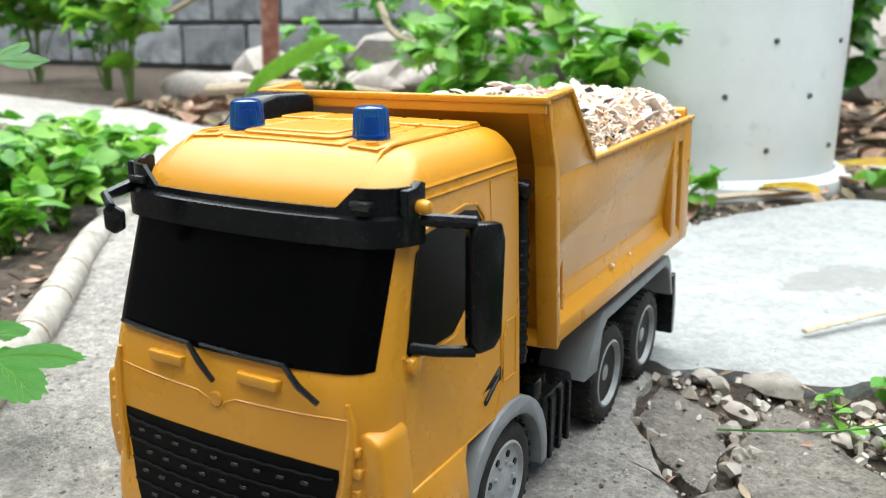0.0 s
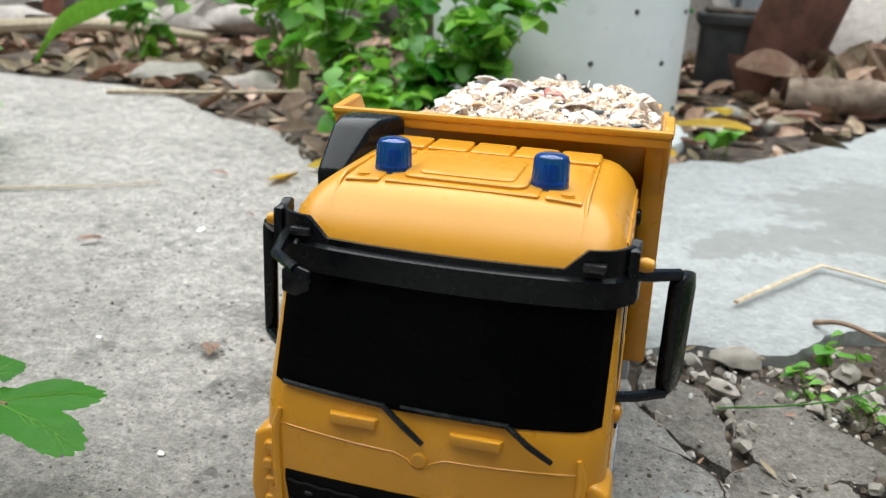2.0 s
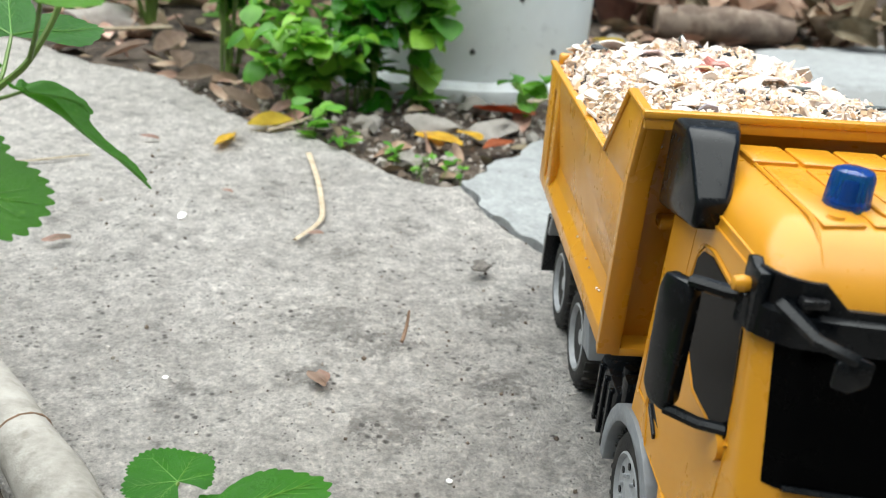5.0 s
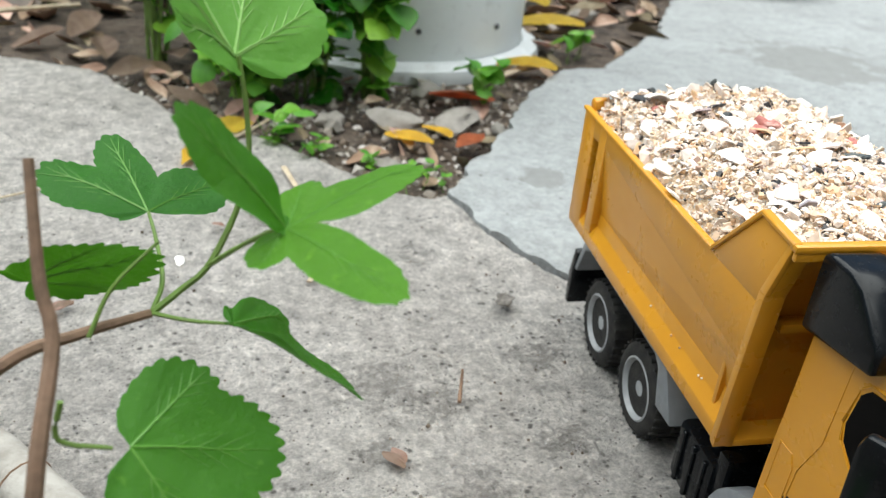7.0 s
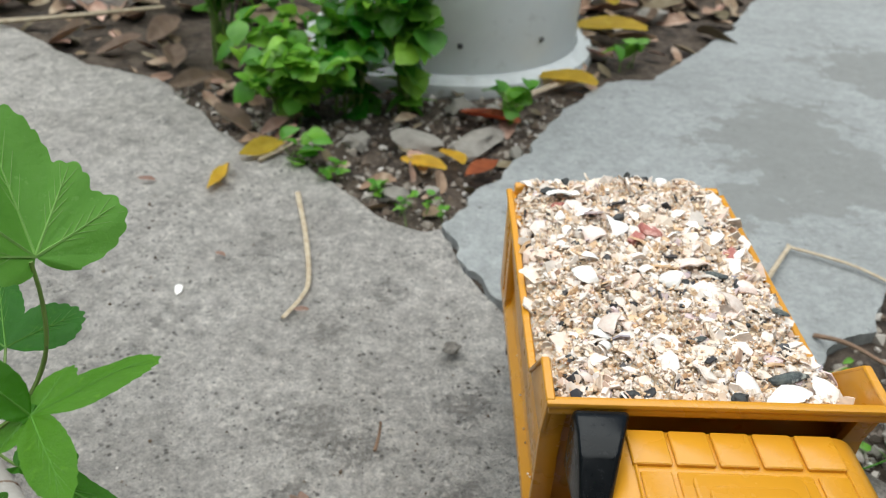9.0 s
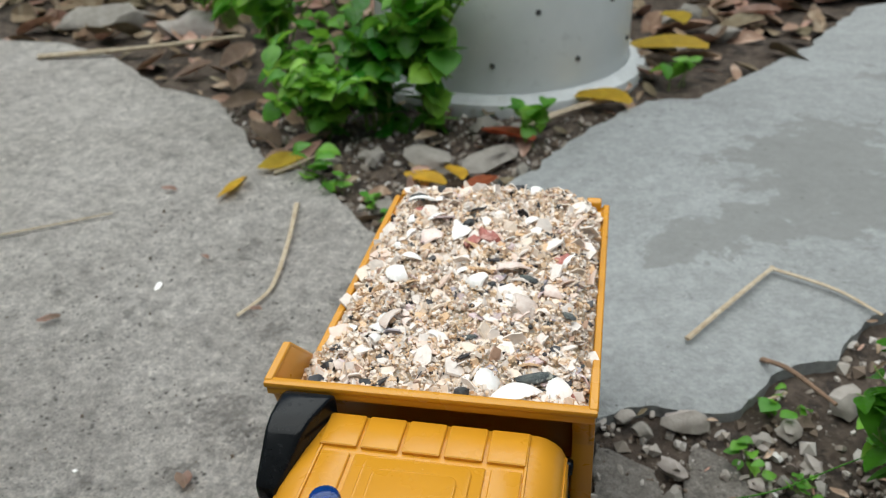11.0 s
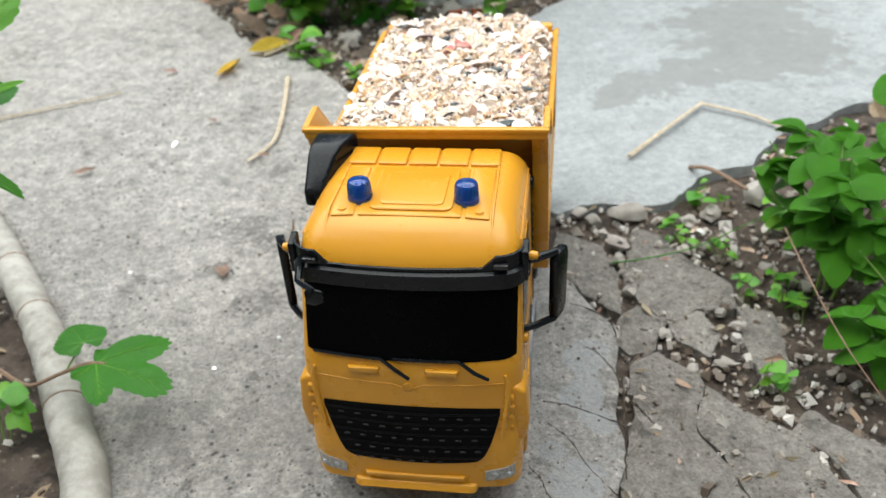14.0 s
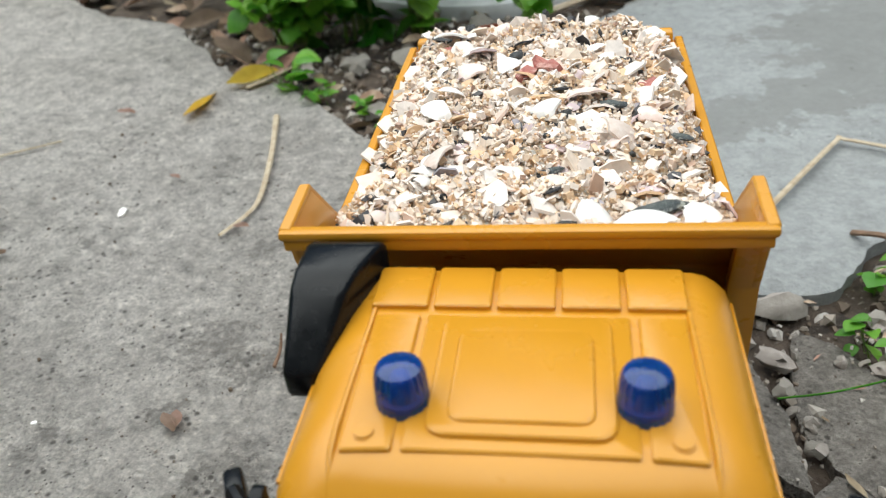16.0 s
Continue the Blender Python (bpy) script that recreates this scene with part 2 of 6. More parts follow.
RUSTLEAF = material("rust_dead_leaf", (0.42, 0.13, 0.035), 0.65, second=(0.30, 0.09, 0.03), scale=60, bump=0.3, bump_scale=200, vary=0.2)
LITTER = material("leaf_litter", (0.31, 0.215, 0.14), 0.85, second=(0.21, 0.14, 0.09), scale=60, third=(0.46, 0.36, 0.26), third_scale=30, bump=0.3, bump_scale=200, island=0.55)
TUB = material("grey_painted_metal", (0.80, 0.83, 0.82), 0.36, second=(0.74, 0.77, 0.76), scale=9, third=(0.58, 0.60, 0.59), third_scale=30, third_at=(0.6, 0.8), bump=0.1, bump_scale=90)
TUBRIM = material("white_plastic_flange", (0.66, 0.68, 0.68), 0.45, second=(0.55, 0.57, 0.57), scale=30, third=(0.36, 0.34, 0.30), third_scale=40, third_at=(0.6, 0.8), bump=0.1, bump_scale=120)
SCREW = material("dull_screw", (0.12, 0.12, 0.12), 0.5, metal=0.6, second=(0.08, 0.08, 0.08), scale=200)


# ---- building helpers ----
def part(name, bm, mat, parent=None, label="", smooth=40, keep=False):
    me = bpy.data.meshes.new(name)
    if not keep:
        bmesh.ops.recalc_face_normals(bm, faces=bm.faces)
    bm.to_mesh(me)
    bm.free()
    me.materials.append(mat)
    if smooth:
        me.shade_smooth()
        me.set_sharp_from_angle(angle=radians(smooth))
    ob = new(name, me)
    ob.parent = parent
    return tagged(ob, label)


def raw(name, verts, faces, mat, parent=None, label="", smooth=40):
    me = bpy.data.meshes.new(name)
    me.from_pydata([tuple(v) for v in verts], [], faces)
    me.update()
    me.materials.append(mat)
    if smooth:
        me.shade_smooth()
        me.set_sharp_from_angle(angle=radians(smooth))
    ob = new(name, me)
    ob.parent = parent
    return tagged(ob, label)


def twin(ob, parent, m=None):
    """Another part on the same mesh."""
    o = new(ob.name.split(".")[0], ob.data)
    o.parent = parent
    if m is not None:
        o.matrix_basis = m
    return o


def empty(name, m, label, category, group="", kind=""):
    ob = new(name)
    ob.matrix_basis = m
    ob.empty_display_size = 0.02
    return tagged(ob, label, category, group, kind)


def box(x0, x1, y0, y1, z0, z1, bev=0.0, seg=2, bm=None):
    b = bmesh.new()
    bmesh.ops.create_cube(b, size=1)
    bmesh.ops.scale(b, vec=(x1 - x0, y1 - y0, z1 - z0), verts=b.verts)
    bmesh.ops.translate(b, vec=((x0 + x1) / 2, (y0 + y1) / 2, (z0 + z1) / 2), verts=b.verts)
    if bev:
        bmesh.ops.bevel(b, geom=b.edges[:], offset=bev, segments=seg, affect="EDGES", profile=0.5)
    return join(bm, b)


def join(bm, b):
    if bm is None:
        return b
    me = bpy.data.meshes.new("tmp")
    b.to_mesh(me)
    b.free()
    bm.from_mesh(me)
    bpy.data.meshes.remove(me)
    return bm


def prism(points, axis, a, c, bev=0.0, seg=2, bm=None):
    """A polygon, given in the other two axes in order, drawn out along axis from a to c."""
    b = bmesh.new()

    def at(p, v):
        q = list(p)
        q.insert("xyz".index(axis), v)
        return q
    one = [b.verts.new(at(p, a)) for p in points]
    two = [b.verts.new(at(p, c)) for p in points]
    n = len(points)
    b.faces.new(one)
    b.faces.new(two)
    for i in range(n):
        b.faces.new((one[i], one[(i + 1) % n], two[(i + 1) % n], two[i]))
    bmesh.ops.recalc_face_normals(b, faces=b.faces)
    if bev:
        bmesh.ops.bevel(b, geom=b.edges[:], offset=bev, segments=seg, affect="EDGES", profile=0.5, clamp_overlap=True)
    return join(bm, b)


def lathe(profile, axis="z", centre=(0, 0, 0), n=32, bm=None, ribs=0, rib=0.0):
    """Radius and height pairs turned about an axis."""
    b = bmesh.new()
    rows = []
    for r, h in profile:
        row = []
        for i in range(n):
            a = 2 * math.pi * i / n
            rr = r * (1 + (rib if ribs and i % 2 else 0))
            u, v = rr * math.cos(a), rr * math.sin(a)
            p = (u, v, h) if axis == "z" else (h, u, v) if axis == "x" else (u, h, v)
            row.append(b.verts.new((p[0] + centre[0], p[1] + centre[1], p[2] + centre[2])))
        rows.append(row)
    for r0, r1 in zip(rows, rows[1:]):
        for i in range(n):
            b.faces.new((r0[i], r0[(i + 1) % n], r1[(i + 1) % n], r1[i]))
    if profile[0][0] > 1e-6:
        b.faces.new(rows[0])
    if profile[-1][0] > 1e-6:
        b.faces.new(rows[-1])
    bmesh.ops.remove_doubles(b, verts=b.verts, dist=1e-6)
    return join(bm, b)


def tube(points, radii, n=6, bm=None):
    b = bm or bmesh.new()
    pts = [Vector(p) for p in points]
    if not isinstance(radii, (list, tuple)):
        radii = [radii] * len(pts)
    rows = []
    for i, p in enumerate(pts):
        d = (pts[min(i + 1, len(pts) - 1)] - pts[max(i - 1, 0)]).normalized()
        s = d.cross(Vector((0.13, 0.27, 1))).normalized() if abs(d.z) < 0.97 else d.cross(Vector((1, 0.1, 0))).normalized()
        u = s.cross(d)
        rows.append([b.verts.new(p + radii[i] * (math.cos(2 * math.pi * k / n) * s + math.sin(2 * math.pi * k / n) * u)) for k in range(n)])
    for r0, r1 in zip(rows, rows[1:]):
        for k in range(n):
            b.faces.new((r0[k], r0[(k + 1) % n], r1[(k + 1) % n], r1[k]))
    b.faces.new(rows[0])
    b.faces.new(rows[-1])
    return b


def curve_points(points, n=6):
    """A smooth way through the points."""
    p = [Vector(q) for q in points]
    p = [2 * p[0] - p[1]] + p + [2 * p[-1] - p[-2]]
    out = []
    for i in range(1, len(p) - 2):
        for k in range(n):
            t = k / n
            out.append(0.5 * ((2 * p[i]) + (p[i + 1] - p[i - 1]) * t + (2 * p[i - 1] - 5 * p[i] + 4 * p[i + 1] - p[i + 2]) * t * t + (3 * p[i] - p[i - 1] - 3 * p[i + 1] + p[i + 2]) * t ** 3))
    out.append(p[-2])
    return out


def bumpy(x, y, s, seed=0.0):
    return noise.noise((x * s, y * s, seed))


# ---- the ground ----
def soil_height(x, y):
    near = 1.0 / (1.0 + (max(0, abs(x) - 2) + max(0, abs(y) - 3)) * 0.4)
    return -0.0125 + near * (0.0045 * bumpy(x, y, 9, 3.1) + 0.004 * bumpy(x, y, 38, 7.7) + 0.002 * bumpy(x, y, 110, 1.2))


def inside(x, y, poly):
    c = False
    for (x0, y0), (x1, y1) in zip(poly, poly[1:] + poly[:1]):
        if (y0 > y) != (y1 > y) and x < (x1 - x0) * (y - y0) / (y1 - y0) + x0:
            c = not c
    return c


def nearest(x, y, poly):
    best, at = 1e9, (x, y)
    for (x0, y0), (x1, y1) in zip(poly, poly[1:] + poly[:1]):
        dx, dy = x1 - x0, y1 - y0
        t = max(0, min(1, ((x - x0) * dx + (y - y0) * dy) / (dx * dx + dy * dy + 1e-12)))
        px, py = x0 + t * dx, y0 + t * dy
        d = (px - x) ** 2 + (py - y) ** 2
        if d < best:
            best, at = d, (px, py)
    return at, best ** 0.5


def ragged(poly, step=0.012, rough=0.006, seed=0.0):
    out = []
    for (x0, y0), (x1, y1) in zip(poly, poly[1:] + poly[:1]):
        n = max(1, int(math.hypot(x1 - x0, y1 - y0) / step))
        n = min(n, 60)
        for i in range(n):
            x, y = x0 + (x1 - x0) * i / n, y0 + (y1 - y0) * i / n
            k = rough
            out.append((x + k * bumpy(x, y, 28, seed) + 0.5 * k * bumpy(x, y, 90, seed + 5), y + k * bumpy(x, y, 28, seed + 9) + 0.5 * k * bumpy(x, y, 90, seed + 13)))
    return out


def slab_height(x, y):
    return -0.004 + 0.0016 * bumpy(x, y, 7, 2.2) + 0.0011 * bumpy(x, y, 30, 4.4) + 0.0008 * bumpy(x, y, 95, 5.5) - 0.0022 * max(0.0, bumpy(x, y, 60, 9.1) - 0.32) + 0.0005 * bumpy(x, y, 210, 6.5)


def slab(name, poly, step, mat, label, lift=0.0, thick=0.03, kind="structure", parent=None, height=slab_height, category=""):
    """A concrete slab over a polygon, with an uneven top and a broken edge."""
    xs, ys = [p[0] for p in poly], [p[1] for p in poly]
    nx, ny = int((max(xs) - min(xs)) / step) + 2, int((max(ys) - min(ys)) / step) + 2
    ids, verts, faces = {}, [], []
    px, py = np.meshgrid(min(xs) + (np.arange(nx) + 0.5) * step, min(ys) + (np.arange(ny) + 0.5) * step, indexing="ij")
    keep = np.zeros(px.shape, bool)
    for (x0, y0), (x1, y1) in zip(poly, poly[1:] + poly[:1]):
        if y0 != y1:
            keep ^= ((y0 > py) != (y1 > py)) & (px < (x1 - x0) * (py - y0) / (y1 - y0) + x0)

    def vid(i, j):
        if (i, j) not in ids:
            ids[i, j] = len(verts)
            verts.append([min(xs) + i * step, min(ys) + j * step])
        return ids[i, j]
    for i in range(nx):
        for j in range(ny):
            if keep[i][j]:
                faces.append((vid(i, j), vid(i + 1, j), vid(i + 1, j + 1), vid(i, j + 1)))
    edges = {}
    for f in faces:
        for a, c in zip(f, f[1:] + f[:1]):
            edges[a, c] = True
    rim = [(a, c) for a, c in edges if (c, a) not in edges]
    for v in {a for e in rim for a in e}:
        at, d = nearest(*verts[v], poly)
        if d < step * 1.5:
            verts[v] = list(at)
    border = {a for e in rim for a in e}
    top = [(x, y, height(x, y) + lift - (0.0015 if k in border else 0)) for k, (x, y) in enumerate(verts)]
    low = {}
    for v in border:
        low[v] = len(top)
        top.append((verts[v][0], verts[v][1], top[v][2] - thick))
    for a, c in rim:
        faces.append((c, a, low[a], low[c]))
    ob = raw(name, top, faces, mat, parent, label, smooth=50)
    return tagged(ob, category=category, kind=kind)


def graded(lo, hi, step, far):
    v = list(np.arange(lo, hi, step))
    s, right, left = step, [v[-1]], [v[0]]
    while right[-1] < far:
        s *= 1.35
        right.append(right[-1] + s)
        left.append(left[-1] - s)
    return left[:0:-1] + v + right[1:]


gx, gy = graded(-1.0, 0.9, 0.014, 120), graded(-0.3, 1.8, 0.014, 120)
gv = [(x, y, soil_height(x, y)) for y in gy for x in gx]
w_ = len(gx)
gf = [(j * w_ + i, j * w_ + i + 1, (j + 1) * w_ + i + 1, (j + 1) * w_ + i) for j in range(len(gy) - 1) for i in range(w_ - 1)]
tagged(raw("ground", gv, gf, SOIL, None, "dark garden soil between the concrete slabs"), kind="structure", category="ground")

LEFT_EDGE = [(-0.17, -0.6), (-0.178, -0.06), (-0.212, 0.01), (-0.265, 0.078), (-0.312, 0.138), (-0.375, 0.205), (-0.45, 0.285), (-0.53, 0.37), (-0.62, 0.46), (-0.9, 0.72), (-1.5, 0.95), (-2.6, 1.1),
             (-2.6, 1.5), (-1.45, 1.28), (-1.08, 1.10), (-0.82, 1.09), (-0.69, 1.03), (-0.55, 0.905), (-0.445, 0.862), (-0.385, 0.778), (-0.317, 0.694), (-0.25, 0.664),
             (-0.20, 0.605), (-0.153, 0.543), (-0.115, 0.522), (-0.101, 0.531), (-0.0775, 0.455), (-0.0515, 0.4035), (0.002, 0.3432), (0.062, 0.300), (0.067, 0.24), (0.090, 0.20),
             (0.111, 0.174), (0.113, 0.13), (0.1115, 0.05), (0.106, 0.0), (0.12, -0.1), (0.12, -0.6)]
slab("pavement_1", ragged(LEFT_EDGE, rough=0.007, seed=1.0), 0.0055, CONCRETE, "rough weathered concrete slab with dark stains and grit", category="pavement")
RIGHT_EDGE = [(-0.097, 0.533), (-0.065, 0.596), (-0.03, 0.653), (0.014, 0.745), (0.06, 0.835), (0.12, 0.91), (0.18, 0.925), (0.25, 1.02), (0.35, 1.15), (0.47, 1.38), (0.75, 1.52), (1.3, 1.7), (2.4, 1.9),
              (2.6, 0.9), (0.9, 0.62), (0.36, 0.522), (0.268, 0.446), (0.241, 0.398), (0.196, 0.378), (0.161, 0.325), (0.105, 0.326), (0.068, 0.308), (0.004, 0.346), (-0.048, 0.405), (-0.074, 0.456)]
slab("pavement_2", ragged(RIGHT_EDGE, step=0.007, rough=0.009, seed=4.0), 0.009, SMOOTH, "smooth pale grey concrete slab with damp patches", lift=0.0025, category="pavement")


# ---- the toy truck ----
truck = empty("toy_dump_truck", pose(-0.0005, 0, -0.004, 0, -0.05, -0.6), "orange plastic toy dump truck with black windscreen, on cracked concrete", "toy truck")

# height, half width, front, back, of the cab's level cuts
CAB = [(0.0178, 0.0500, 0.0062, 0.064), (0.0220, 0.0545, 0.0024, 0.064), (0.045, 0.0555, 0.0030, 0.065), (0.0598, 0.0555, 0.0055, 0.069), (0.0602, 0.0552, 0.0055, 0.1130),
       (0.078, 0.0548, 0.0066, 0.1130), (0.098, 0.0545, 0.0082, 0.1128), (0.104, 0.0543, 0.0102, 0.1126), (0.142, 0.0535, 0.0225, 0.1120), (0.150, 0.0530, 0.0258, 0.1120),
       (0.155, 0.0522, 0.0285, 0.1120), (0.1588, 0.0505, 0.0325, 0.1118), (0.1618, 0.0478, 0.0352, 0.1115), (0.1642, 0.0446, 0.0382, 0.1110), (0.1655, 0.0412, 0.0412, 0.1105), (0.1662, 0.0370, 0.0450, 0.1095)]
BOW, ROUND = 0.0032, 0.0118
CAB = [(z, w + 0.0011, f, b) for z, w, f, b in CAB]


def cab_cut(z):
    for a, c in zip(CAB, CAB[1:]):
        if a[0] <= z <= c[0]:
            t = (z - a[0]) / (c[0] - a[0])
            return [p + (q - p) * t for p, q in zip(a, c)][1:]
    return list(CAB[0 if z < CAB[0][0] else -1][1:])


def front(x, z, out=0.0):
    w, f, _ = cab_cut(z)
    edge = w - ROUND
    y = f + BOW * min(1, abs(x) / edge) ** 2
    if abs(x) > edge:
        y += ROUND - math.sqrt(max(1e-9, ROUND ** 2 - min(ROUND, abs(x) - edge) ** 2))
    return y - out


def cab_ring(z):
    w, f, b = cab_cut(z)
    edge, ring = w - ROUND, []
    y0 = f + BOW + ROUND
    for k in range(8):
        ring.append((-w, b + (y0 - b) * k / 8))
    for k in range(9):
        a = math.pi / 2 * k / 9
        ring.append((-edge - ROUND * math.cos(a), y0 - ROUND * math.sin(a)))
    for k in range(15):
        x = -edge + 2 * edge * k / 14
        ring.append((x, f + BOW * (x / edge) ** 2))
    for x, y in ring[16::-1]:
        ring.append((-x, y))
    return ring


bm = bmesh.new()
levels = sorted({z for z, *_ in CAB} | {0.035, 0.052, 0.070, 0.088, 0.115, 0.128})
rings = [[bm.verts.new((x, y, z)) for x, y in cab_ring(z)] for z in levels]
for r0, r1 in zip(rings, rings[1:]):
    for i in range(len(r0)):
        j = (i + 1) % len(r0)
        bm.faces.new((r0[i], r0[j], r1[j], r1[i]))
bm.faces.new(rings[0])
bm.faces.new(rings[-1])
cab = part("cab", bm, ORANGE, truck, "glossy orange moulded cab", smooth=35)


def front_patch(name, outline_top, outline_low, x0, x1, mat, parent, out=0.0008, depth=0.002, nx=24, nz=8, label=""):
    """A thin panel that follows the cab's front between two heights, given as functions of x."""
    b = bmesh.new()
    grid = {}
    for side in (0, 1):
        for i in range(nx + 1):
            x = x0 + (x1 - x0) * i / nx
            for j in range(nz + 1):
                z = outline_low(x) + (outline_top(x) - outline_low(x)) * j / nz
                grid[side, i, j] = b.verts.new((x, front(x, z, out) + side * depth, z))
    for side in (0, 1):
        for i in range(nx):
            for j in range(nz):
                b.faces.new([grid[side, i + p, j + q] for p, q in ((0, 0), (1, 0), (1, 1), (0, 1))])
    for i in range(nx):
        for j in (0, nz):
            b.faces.new([grid[s, i + p, j] for s, p in ((0, 0), (0, 1), (1, 1), (1, 0))])
    for j in range(nz):
        for i in (0, nx):
            b.faces.new([grid[s, i, j + p] for s, p in ((0, 0), (0, 1), (1, 1), (1, 0))])
    return part(name, b, mat, parent, label, smooth=35)


def front_line(points, r, mat, name, parent, out=0.0003, label="", n=5):
    return part(name, tube([(x, front(x, z, out), z) for x, z in points], r, n), mat, parent, label)


front_patch("windscreen", lambda x: 0.1445, lambda x: 0.1038 + 0.0012 * (abs(x) / 0.05) ** 4, -0.0510, 0.0530, GLASSBLACK, truck, 0.0004, 0.0015, nx=40, label="gloss black plastic windscreen")
def grille_low(x):
    return 0.0400 + 0.0010 * (x / 0.03) ** 2 + 0.030 * max(0.0, (abs(x) - 0.0310) / 0.0142) ** 2.4


grille = front_patch("grille", lambda x: max(grille_low(x) + 0.0004, 0.0768 - 0.0012 * (x / 0.045) ** 2), grille_low, -0.0452, 0.0452, GRILLE, truck, 0.0004, 0.0015, nx=64, label="black ribbed radiator grille")
for k in range(5):
    z = 0.0725 - 0.0070 * k
    half = min(0.0438, 0.0303 + 0.0142 * max(0.0, (z - 0.0412) / 0.030) ** (1 / 2.4))
    pts = [(-half + 2 * half * i / 24, z - 0.0005 * (i % 2)) for i in range(25)]
    front_line(pts, 0.0006, GRILLE, "slat", grille, 0.0006)
    for i in range(9 if k < 4 else 7):
        x = -half * 0.9 + 1.8 * half * (i + 0.5 * (k % 2) * 0.8) / 9 + 0.003
        zz = z - 0.0032
        bb = box(x - 0.0015, x + 0.0015, front(x, zz, 0.0009), front(x, zz, -0.001), zz - 0.0006, zz + 0.0006, 0.0003, 1)
        part("stud", bb, GREYDASH, grille)

# bonnet seam with a plain round badge, raised grips and side vents
seam = [(x * 0.004, 0.0905 + 0.0010 * (x / 12.5) ** 2) for x in range(-12, -1)] + [(-0.0036, 0.0888), (-0.0018, 0.0868), (0.0, 0.0862), (0.0018, 0.0868), (0.0036, 0.0888)] + [(x * 0.004, 0.0905 + 0.0010 * (x / 12.5) ** 2) for x in range(2, 13)]
front_line(seam, 0.00034, ORANGE, "bonnet_seam", truck, 0.0)
part("badge", lathe([(0.0, -0.0008), (0.0022, -0.0008), (0.0026, -0.0004), (0.0026, 0.001)], "y", (0, front(0, 0.0893), 0.0893), 20), ORANGE, truck, "plain round orange badge")
for x0, x1 in ((-0.030, -0.0135), (0.0085, 0.0255)):
    xm = (x0 + x1) / 2
    pts = [(x0, 0.0), (x0 + 0.001, -0.0026), (x1 - 0.001, -0.0026), (x1, 0.0)]
    zc = 0.0985
    bb = prism([(x, front(xm, zc) + y + 0.0008) for x, y in pts], "z", zc - 0.0017, zc + 0.0017, 0.0004)
    part("grip", bb, ORANGE, truck)


def wiper(x0, xk, xe, z0):
    b = bmesh.new()
    tube([(x0 + (xk - x0) * i / 8, front(x0 + (xk - x0) * i / 8, z0 + 0.0016, 0.0014), z0 + 0.0016 - 0.0008 * i / 8) for i in range(9)], 0.00085, 6, b)
    tube([(xk, front(xk, z0, 0.0014), z0 + 0.0008), (xk + (xe - xk) * 0.5, front(xk, z0 - 0.003, 0.0030), z0 - 0.003), (xe, front(xe, 0.0965, 0.0030), 0.0965)], [0.0009, 0.00105, 0.0009], 6, b)
    return part("wiper", b, BLACK, truck, "thin black plastic wiper")


wiper(-0.047, -0.0122, 0.0015, 0.1040)
wiper(-0.0070, 0.0262, 0.0400, 0.1038)

for s in (-1, 1):
    # head-lamp housings: a smooth inner ridge and an outer one with notches
    b = bmesh.new()
    outer = [(0.0492, 0.0865), (0.0525, 0.0882), (0.0578, 0.0850), (0.0596, 0.0640), (0.0578, 0.0520), (0.0525, 0.0495), (0.0500, 0.0560), (0.0489, 0.0700)]
    pr = [(s * x, z) for x, z in outer]
    prism(pr, "y", 0.0125, 0.0290, 0.0020, 3, b)
    part("lamp_housing", b, ORANGE, truck, "notched orange lamp housing")
    b = bmesh.new()
    ridge = [(s * 0.0478, 0.0965), (s * 0.0492, 0.090), (s * 0.0485, 0.078), (s * 0.0468, 0.064), (s * 0.0452, 0.056)]
    tube([(x, front(x, z, 0.0004), z) for x, z in ridge], [0.0008, 0.0016, 0.0018, 0.0014, 0.0008], 8, b)
    part("lamp_ridge", b, ORANGE, truck)
    for k in range(4):
        z = 0.0820 - 0.0068 * k
        x = s * (0.0506 + 0.0006 * (k == 1))
        part("notch", box(x - 0.0026, x + 0.0012, 0.0102, 0.0150, z - 0.0017, z + 0.0017, 0.0006, 1), ORANGE, truck)
    # corner lamps in the bumper
    x0, x1 = sorted((s * 0.0372, s * 0.0528))
    lamp = front_patch("corner_lamp", lambda x: 0.0340 + 0.0035 * (abs(x) - 0.0372) / 0.0156, lambda x: 0.0272 + 0.0020 * (abs(x) - 0.0372) / 0.0156, x0, x1, LAMP, truck, 0.0007, 0.003, nx=16, nz=3, label="clear silvery corner lamp")
    for x in (0.0425, 0.0490):
        part("bulb", lathe([(0.0, -0.0012), (0.0013, -0.0008), (0.0018, 0.0002), (0.0018, 0.003)], "y", (s * x, front(x, 0.0315, 0.0004), 0.0318), 16), RIM, lamp)

# bumper lip and the step over it
b = prism([(-0.034, 0.006), (0.034, 0.006), (0.0325, 0.0012), (0.030, 0.0), (-0.030, 0.0), (-0.0325, 0.0012)], "z", 0.0202, 0.0250, 0.0020, 3)
for v in b.verts:
    v.co.y += 0.0012 * (v.co.z > 0.0235)
part("bumper_lip", b, ORANGE, truck)
part("bumper_step", prism([(-0.027, 0.004), (0.027, 0.004), (0.026, 0.0014), (-0.026, 0.0014)], "z", 0.0282, 0.0308, 0.0006), ORANGE, truck)

# roof: ribs, hatch and beacons
def roof_z(x, y):
    yy, line = y - BOW * (x / 0.035) ** 2, [(c[2], c[0]) for c in CAB[9:]]
    if yy >= line[-1][0]:
        return line[-1][1]
    for (a, za), (c, zc) in zip(line, line[1:]):
        if yy <= c:
            return za + (zc - za) * max(0.0, (yy - a) / (c - a))


